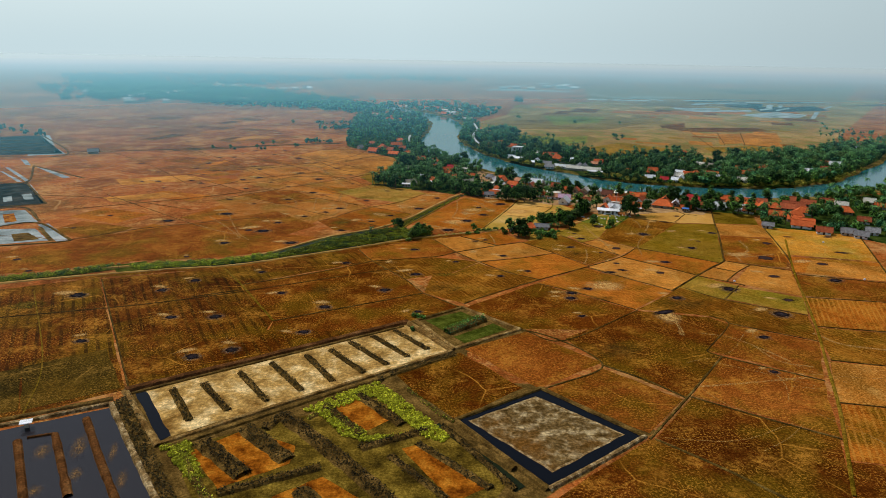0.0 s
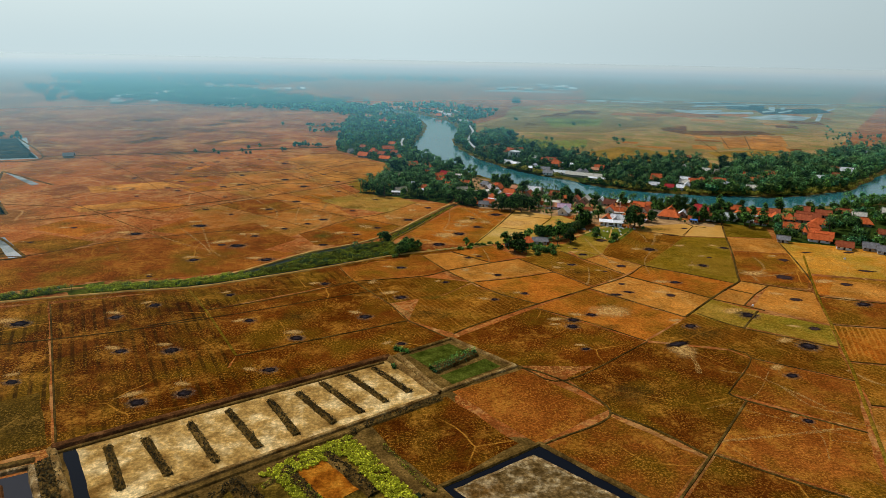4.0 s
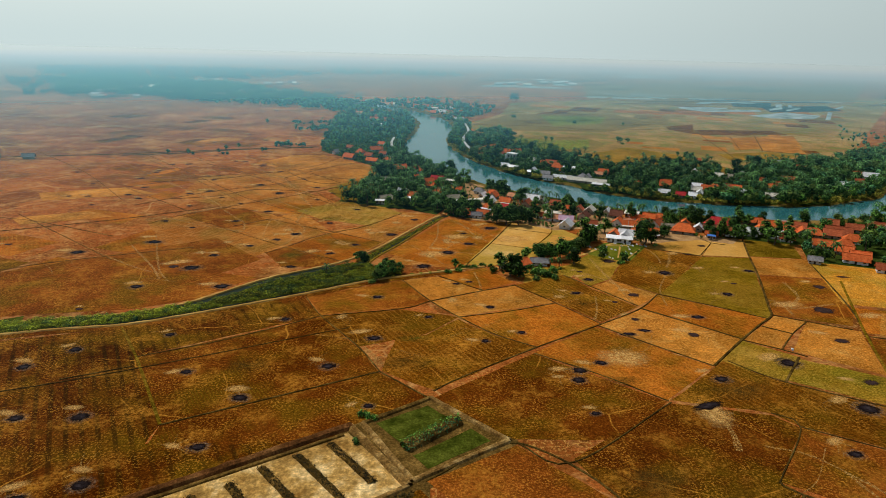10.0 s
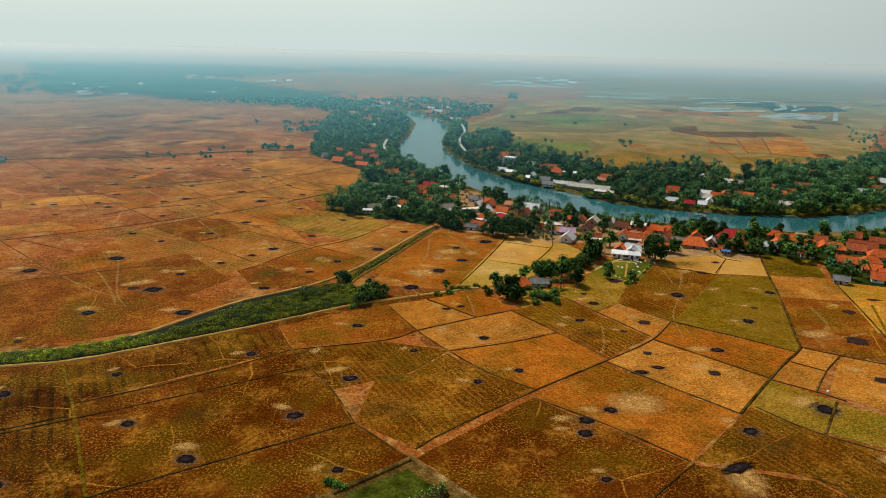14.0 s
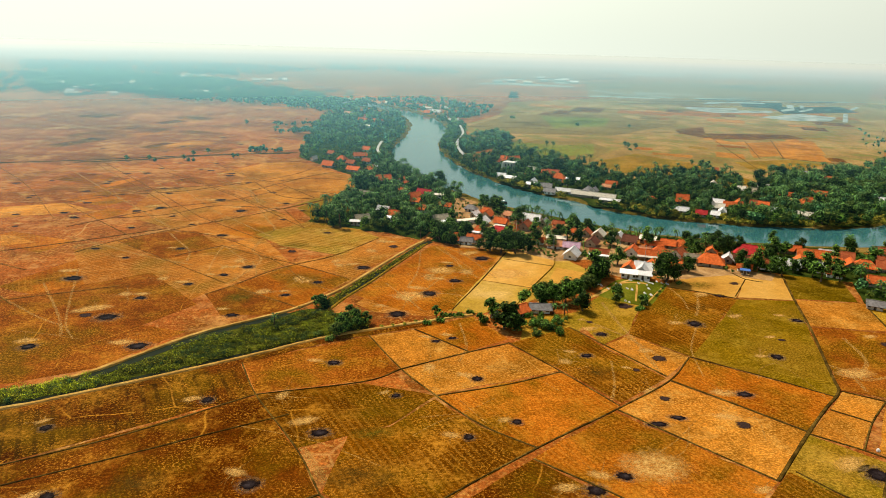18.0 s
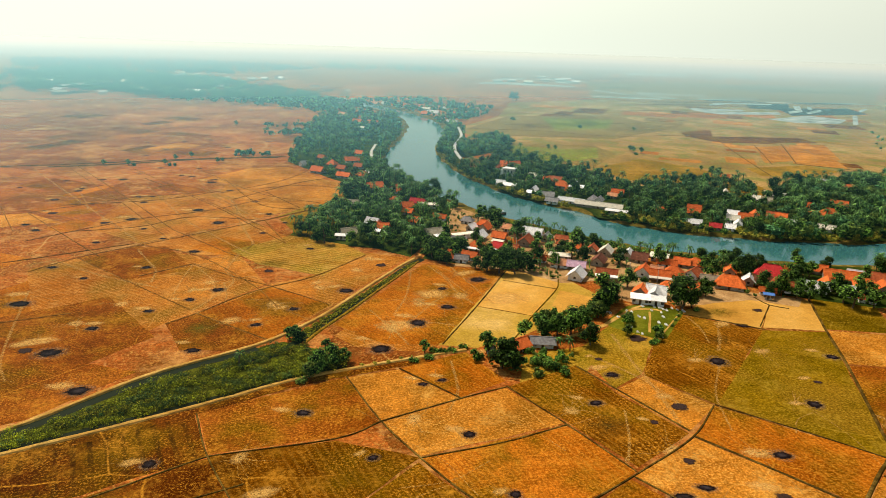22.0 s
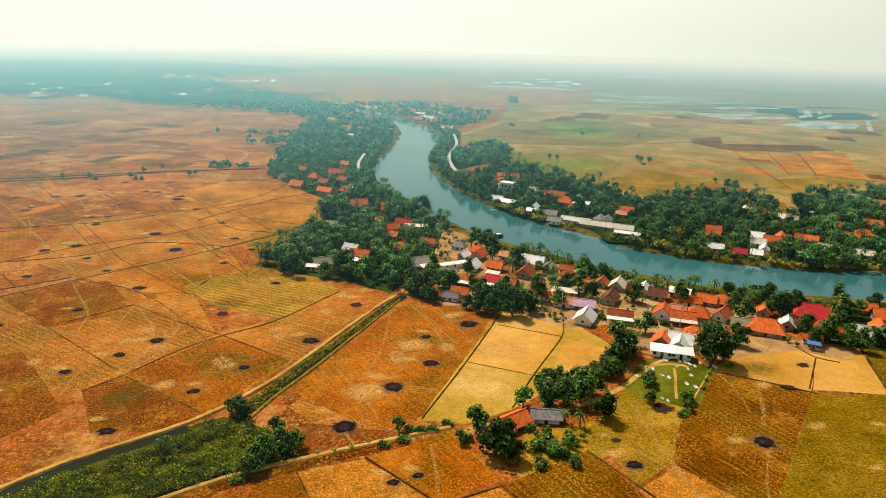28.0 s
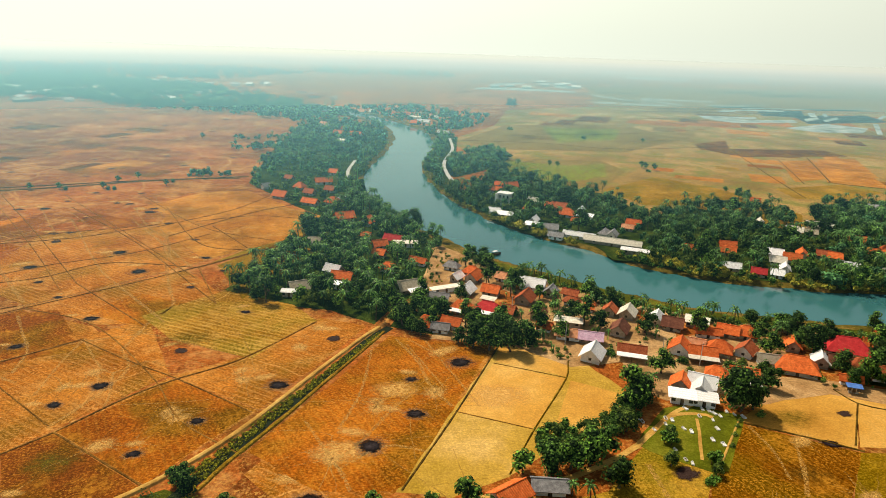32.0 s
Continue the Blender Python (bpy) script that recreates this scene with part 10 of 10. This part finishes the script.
# salt ponds far across the river
pond(PALE_POND, "pale gleaming salt pond", 0.25, (638.8, 1086.1), (750.9, 1151.8), (779.8, 1100.2), (724.7, 1042.2), (656.0, 1044.9))
pond(PALE_POND, "pale gleaming salt pond", 0.25, (841.6, 1166.4), (852.0, 1168.1), (747.2, 1033.3), (737.5, 1032.1))
pond(PALE_POND, "pale gleaming salt pond", 0.25, (575.1, 1182.8), (726.3, 1193.6), (708.3, 1159.7), (592.9, 1140.7))
pond(PALE_POND, "pale gleaming salt pond", 0.25, (840.1, 1321.0), (855.8, 1324.2), (807.3, 1249.8), (792.7, 1247.2))
pond(PALE_POND, "pale gleaming salt pond", 0.25, (864.8, 1316.2), (874.0, 1318.0), (831.8, 1254.4), (822.0, 1252.6))
pond(PALE_POND, "pale gleaming salt pond", 0.25, (758.3, 1215.5), (807.3, 1249.8), (784.3, 1211.8), (737.7, 1179.9))
pond(PALE_POND, "pale gleaming salt pond", 0.25, (783.4, 1203.5), (849.2, 1257.6), (831.7, 1228.5), (769.6, 1177.5))
pond(PALE_POND, "pale gleaming salt pond", 0.25, (586.4, 1234.3), (682.4, 1226.8), (665.4, 1198.9), (573.4, 1190.4))
pond(PALE_POND, "pale gleaming salt pond", 0.25, (921.4, 1253.2), (981.7, 1310.2), (968.5, 1288.8), (903.2, 1224.3))
pond(PALE_POND, "pale gleaming salt pond", 0.25, (545.0, 1450.8), (625.8, 1423.1), (613.6, 1397.4), (529.2, 1411.1))
pond(PALE_POND, "pale gleaming salt pond", 0.25, (635.7, 1582.4), (781.8, 1538.2), (764.9, 1507.2), (622.4, 1536.2))
pond(PALE_POND, "pale gleaming salt pond", 0.25, (313.7, 1780.5), (401.8, 1834.0), (387.6, 1769.1), (304.7, 1720.5))
pond(PALE_POND, "pale gleaming salt pond", 0.25, (404.7, 1814.7), (525.5, 1761.7), (507.1, 1701.6), (387.5, 1731.8))
pond(PALE_POND, "pale gleaming salt pond", 0.25, (554.6, 1959.5), (592.5, 1929.0), (565.5, 1834.0), (527.5, 1840.3))
pond(PALE_POND, "pale gleaming salt pond", 0.25, (382.9, 1959.3), (493.6, 2031.0), (480.1, 1976.2), (376.4, 1910.2))
pond(PALE_POND, "pale gleaming salt pond", 0.25, (1005.8, 2585.2), (1255.6, 2596.3), (1207.8, 2501.1), (971.1, 2493.3))
pond(PALE_POND, "pale gleaming salt pond", 0.25, (1397.8, 2627.3), (1547.8, 2587.0), (1487.9, 2491.2), (1349.4, 2531.9))
pond(PALE_POND, "pale gleaming salt pond", 0.25, (703.9, 1374.2), (819.1, 1357.0), (803.5, 1333.4), (686.6, 1339.0))
pond(PALE_POND, "pale gleaming salt pond", 0.25, (491.0, 1461.5), (537.4, 1461.2), (521.8, 1420.9), (479.4, 1422.0))
pond(PALE_POND, "pale gleaming salt pond", 0.25, (806.7, 1492.0), (872.0, 1495.5), (847.4, 1452.6), (784.4, 1449.6))
pond(PAN_DIKE, "wide dull expanse of ponds and scrub", 0.12, (646.8, 1950.1), (1652.0, 2082.0), (1023.5, 1337.8), (619.2, 1258.2), (463.7, 1383.8))
pond(DARK_MUD, "dark salt ponds", 0.2, (772.3, 1270.0), (938.5, 1301.9), (890.2, 1189.8), (718.4, 1146.6))
pond(DARK_MUD, "dark salt ponds", 0.2, (768.1, 1367.0), (859.6, 1365.7), (775.1, 1235.3), (712.2, 1258.4))
pond(PALE_POND, "pale gleaming salt pond", 0.28, (554.1, 1635.9), (584.1, 1567.7), (568.4, 1533.8), (541.4, 1599.9))
pond(PALE_POND, "pale gleaming salt pond", 0.28, (574.7, 1550.1), (613.7, 1491.9), (598.1, 1461.4), (559.5, 1517.1))
pond(PALE_POND, "pale gleaming salt pond", 0.28, (626.8, 1537.0), (666.5, 1442.1), (647.4, 1412.9), (610.4, 1504.4))
pond(PALE_POND, "pale gleaming salt pond", 0.28, (720.0, 1456.4), (796.7, 1439.2), (766.5, 1396.2), (705.0, 1427.8))
pond(PALE_POND, "pale gleaming salt pond", 0.28, (766.0, 1407.7), (820.3, 1397.9), (800.9, 1370.8), (750.5, 1381.0))
pond(PALE_POND, "pale gleaming salt pond", 0.28, (318.3, 1785.8), (469.9, 1765.9), (455.4, 1722.7), (310.8, 1743.3))
pond(PALE_POND, "pale gleaming salt pond", 0.28, (469.9, 1765.9), (547.0, 1737.7), (530.6, 1695.7), (458.5, 1723.8))
pond(PALE_POND, "pale gleaming salt pond", 0.28, (1026.7, 2603.6), (1241.5, 2527.0), (1189.1, 2432.2), (969.1, 2461.2))
pond(PALE_POND, "pale gleaming salt pond", 0.28, (676.5, 1330.9), (712.7, 1339.3), (696.5, 1314.9), (661.2, 1306.8))
pond(PALE_POND, "pale gleaming salt pond", 0.28, (590.6, 1191.0), (669.4, 1189.8), (652.6, 1170.4), (576.1, 1163.8))
rng = random.Random(77)
for _ in range(70):
    x, y = rng.uniform(420, 1700), rng.uniform(1250, 2700)
    w, d, lean = rng.uniform(40, 150), rng.uniform(5, 16), rng.uniform(-0.12, 0.2)
    mat, label = rng.choice(((DARK_BANK, "dark scrubby dike among salt ponds"), (DARK_MUD, "narrow dark salt pond"), (PALE_POND, "narrow pale salt pond"), (DARK_BANK, "dark scrubby dike among salt ponds")))
    pond(mat, label, 0.3, (x - w, y - w * lean), (x + w, y + w * lean), (x + w - d, y + w * lean + d * 1.5), (x - w - d, y - w * lean + d * 1.5))
# graves
grave(121.1, 381.6)
grave(122.0, 380.1)
grave(129.3, 381.1)
grave(123.6, 375.9)
grave(128.0, 378.3)
grave(132.1, 375.8)
grave(133.6, 374.3)
grave(139.7, 381.5)
grave(144.0, 384.2)
grave(144.8, 382.6)
grave(142.3, 384.9)
grave(145.8, 381.1)
grave(148.9, 383.2)
grave(150.4, 381.6)
grave(152.4, 380.3)
grave(142.6, 379.3)
grave(141.6, 375.1)
grave(137.5, 370.1)
grave(139.4, 367.9)
grave(125.2, 366.7)
grave(125.9, 362.4)
grave(126.9, 360.7)
grave(133.1, 357.9)
grave(137.6, 385.8)
grave(130.8, 380.1)
strip("graveyard_path", PATH_EARTH, "bare earth path through the graveyard", "path", [(115.9, 369.2), (124.1, 376.4), (131.0, 382.1), (136.6, 383.2), (142.1, 382.2), (143.3, 380.7)], 1.6, 0.105)
strip("graveyard_path", PATH_EARTH, "bare earth path through the graveyard", "path", [(138.3, 380.4), (135.8, 374.2), (132.8, 367.9), (130.2, 362.0)], 0.9, 0.113)
strip("graveyard_path", PATH_EARTH, "bare earth path through the graveyard", "path", [(125.5, 377.7), (133.7, 384.3), (141.7, 388.0)], 1.3, 0.121)
strip("lane", PATH_EARTH, "bare earth lane between trees and fields", "path", [(115.9, 369.2), (107.1, 363.8), (92.5, 357.2), (77.9, 353.8), (69.6, 351.9)], 1.8, 0.13)
strip("river_road", CONCRETE, "pale riverside road on the far bank", "road", [(140.5, 931.4), (133.2, 856.1), (116.7, 787.3), (112.4, 739.4), (113.2, 692.0)], 3.0, 0.1)
strip("river_path", CONCRETE, "pale path down to the river", "path", [(39.5, 790.5), (34.1, 739.9), (36.9, 703.9)], 2.6, 0.1)
strip("landing", EARTH, "sandy landing place beside the river", "path", [(82.0, 541.9), (88.6, 530.7), (95.1, 518.5), (103.6, 505.5)], 8.0, 0.1)
strip("village_street", EARTH, "bare earth village street behind the houses", "road", [(100.7, 504.1), (122.5, 486.8), (141.9, 469.8), (164.1, 454.1), (185.9, 442.3), (208.0, 433.6), (232.6, 421.9)], 5.0, 0.09)
strip("village_lane", EARTH, "dusty lane between the houses", "road", [(100.7, 491.0), (115.7, 470.8), (135.7, 452.7), (147.2, 436.7), (164.5, 419.9), (176.9, 412.9), (194.7, 405.9)], 5.0, 0.1)
boat(110.9, 532.4, 25)
stake(79.0, 565.2, 7.0)
water_tower(135.3, 624.8)
sack(153.3, 258.4)
sack(240.2, 317.0)
sack(217.3, 256.7)
utility_pole(155.2, 411.0)
utility_pole(143.6, 414.9)
utility_pole(114.8, 429.2)
utility_pole(101.3, 454.2)
# plants along the canal and singly in the fields
wood_belt("canal_weeds", [(-60.4, 309.3), (-35.0, 334.4), (-7.4, 352.2), (-0.5, 358.5), (21.2, 349.6), (20.9, 341.8), (4.7, 335.8), (-20.6, 323.6), (-39.7, 314.4), (-57.1, 306.0)], 620, 51, "lush bright green weeds beside the canal", (0.4, 2.2), WEED_LEAF, 130, 0.075, 0.0, (0.9, 1.6), False, others=(REED_LEAF, REED_LEAF, LEAF_BRIGHT))
wood_belt("canal_weeds", [(-124.7, 297.7), (-84.0, 303.7), (-62.5, 311.9), (-57.1, 306.0), (-81.4, 296.7), (-105.6, 293.2), (-120.6, 290.4)], 420, 52, "dark weeds beside the canal", (0.4, 2.2), WEED_LEAF, 130, 0.075, 0.0, (0.8, 1.4), False, others=(REED_LEAF, REED_LEAF, LEAF_BRIGHT))
wood_belt("canal_weeds", [(-194.9, 278.6), (-174.6, 283.0), (-152.2, 289.2), (-132.9, 298.4), (-131.1, 293.4), (-150.2, 284.5), (-172.3, 278.5), (-192.4, 274.3)], 350, 60, "dark weeds beside the canal", (0.4, 2.2), WEED_LEAF, 130, 0.075, 0.0, (0.8, 1.4), False, others=(REED_LEAF, REED_LEAF, LEAF_BRIGHT))
wood_belt("canal_weeds", [(0.1, 362.4), (9.9, 377.0), (21.7, 397.3), (36.9, 421.1), (50.1, 441.7), (52.2, 442.5), (40.5, 420.9), (30.7, 405.3), (16.2, 381.5), (5.6, 360.4)], 650, 53, "dark green grass along the canal edge", (0.3, 0.6), WEED_LEAF, 22, 0.3, 0.0, (0.8, 1.6), False)
put(TREES[1], 4.7, 358.9, 0.8)
put(TREES[0], 13.3, 341.6, 0.75)
put(TREES[0], 17.1, 344.1, 0.75)
put(TREES[0], 11.9, 337.7, 0.75)
put(TREES[3], 10.2, 335.7, 0.8)
put(TREES[5], 20.5, 345.0, 0.9)
put(TREES[5], 14.8, 351.6, 0.9)
put(PALMS[3], -12.3, 345.0, 1)
put(TREES[5], 46.6, 350.6, 0.8)
put(BUSHES[0], 49.7, 351.7, 0.9)
put(BUSHES[0], 52.7, 351.0, 0.9)
put(BUSHES[0], 59.9, 353.7, 0.9)
put(TREES[5], 67.9, 350.5, 0.7)
put(TREES[5], 62.4, 344.4, 0.7)
put(BUSHES[1], 3.4, 337.2, 1.1)
put(BUSHES[1], 7.9, 333.8, 1.1)
put(BUSHES[2], 29.8, 343.1, 0.7)
put(BUSHES[2], 34.0, 344.0, 0.7)
put(BUSHES[2], 38.3, 346.1, 0.7)
put(BUSHES[2], 25.6, 342.3, 0.7)
put(BUSHES[3], -66.3, 308.4, 0.6)
put(BUSHES[3], -70.4, 306.9, 0.6)
put(BUSHES[3], -78.5, 298.6, 0.6)
put(BUSHES[3], -43.4, 318.1, 0.6)
put(BUSHES[3], -39.8, 320.5, 0.6)
put(BUSHES[0], 55.7, 351.3, 0.9)
put(BUSHES[0], 47.6, 346.9, 0.9)
put(BUSHES[0], 42.5, 345.2, 0.9)
put(PALMS[3], -129.2, 294.9, 0.5)
put(PALMS[3], -133.4, 292.7, 0.5)
put(PALMS[3], -136.5, 291.3, 0.5)
put(PALMS[3], -140.3, 291.6, 0.5)
put(PALMS[3], -144.7, 290.3, 0.5)
put(PALMS[3], -148.6, 288.2, 0.5)
put(BUSHES[0], 3.8, 228.7, 0.9)
put(BUSHES[0], 5.9, 226.9, 0.9)
put(BUSHES[3], 1.8, 215.5, 0.6)
put(BUSHES[0], 182.5, 511.3, 1)
put(BUSHES[0], 187.5, 512.9, 1)
put(TREES[5], -113.0, 707.5, 0.8)
put(TREES[5], -87.4, 683.2, 0.8)
put(TREES[5], -124.6, 673.6, 0.8)
put(TREES[5], -122.0, 694.0, 0.8)
put(TREES[5], -167.2, 668.1, 0.8)
put(TREES[5], -150.5, 670.6, 0.8)
put(TREES[5], -13.0, 706.0, 0.8)
put(BUSHES[3], -146.2, 668.9, 1.0)
put(BUSHES[3], -86.4, 695.7, 1.0)
put(BUSHES[3], -120.4, 669.9, 1.0)
put(BUSHES[3], -116.6, 670.1, 1.0)
put(TREES[5], -112.6, 904.9, 1.0)
put(TREES[5], -35.8, 889.0, 1.0)
put(TREES[5], -22.9, 907.3, 1.0)
put(TREES[5], 289.2, 761.1, 1.1)
put(TREES[5], 295.0, 755.8, 1.1)
put(TREES[5], 288.3, 766.8, 1.1)
put(BUSHES[0], 287.0, 749.8, 1.2)
put(TREES[0], 311.6, 651.8, 0.9)
put(TREES[0], 314.3, 646.1, 0.9)
put(TREES[5], 312.7, 672.0, 0.8)
put(TREES[5], 207.1, 773.0, 0.9)
put(TREES[5], 212.4, 767.5, 0.9)
put(PALMS[1], 175.6, 762.3, 1.0)
put(TREES[4], 291.1, 1310.9, 1.3)
put(TREES[4], 297.0, 1302.4, 1.3)
put(BUSHES[3], 295.7, 945.5, 1.6)
put(TREES[5], 355.6, 920.0, 0.9)
put(BUSHES[0], 225.6, 1013.7, 2)
put(TREES[2], 93.0, 513.7, 0.7)
put(TREES[2], 97.6, 520.1, 0.7)
put(TREES[4], 101.9, 513.5, 0.6)
put(PALMS[3], 119.8, 501.3, 1.1)
put(PALMS[3], 124.8, 497.4, 1.1)
put(PALMS[3], 131.0, 490.0, 1.1)
put(PALMS[3], 141.5, 482.7, 1.1)
put(PALMS[3], 128.6, 394.0, 1.1)
put(PALMS[3], 131.7, 397.1, 1.1)
put(BUSHES[1], 158.0, 381.1, 0.9)
put(BUSHES[0], 127.3, 353.4, 0.8)
put(BUSHES[0], 129.1, 354.7, 0.8)
put(BUSHES[1], 148.0, 376.1, 0.55)
put(BUSHES[1], 144.9, 372.2, 0.55)
put(BUSHES[1], 141.4, 367.3, 0.55)
put(BUSHES[1], 150.4, 378.7, 0.55)
put(TREES[5], 1.3, 362.7, 0.8)
put(TREES[5], 3.4, 364.1, 0.8)
wood_belt("reed_bed", [(118.7, 600.6), (135.5, 570.2), (151.1, 546.6), (176.8, 518.2), (204.3, 497.9), (238.4, 484.9), (242.3, 490.6), (208.1, 504.9), (180.5, 527.0), (153.6, 554.7), (137.8, 579.4), (122.2, 600.6)], 420, 54, "yellow-green reeds along the far bank", (1.4, 4.2), REED, 60, 0.24, 0.0, (0.5, 0.8), False)
wood_belt("reed_bed", [(93.6, 738.3), (98.0, 658.7), (112.9, 601.4), (116.2, 620.3), (102.9, 664.7), (98.0, 743.8)], 100, 55, "yellow-green reeds along the far bank", (1.0, 2.4), REED, 60, 0.24, 0.0, (0.5, 0.8), False)
wood_belt("reed_bed", [(189.8, 489.2), (231.8, 476.9), (273.8, 467.0), (336.5, 474.4), (388.7, 497.2), (448.3, 545.4), (402.2, 515.1), (347.8, 490.6), (281.5, 480.3), (195.4, 503.3)], 280, 56, "yellow-green reeds along the far bank", (1.2, 3.0), REED, 60, 0.24, 0.0, (0.5, 0.8), False)
wood_belt("pond_side_wood", [(-442.0, 750.0), (-378.8, 761.4), (-345.5, 725.4), (-368.5, 771.6), (-432.8, 851.3), (-495.3, 848.1)], 30, 57, "trees beside the salt ponds", (4, 8))
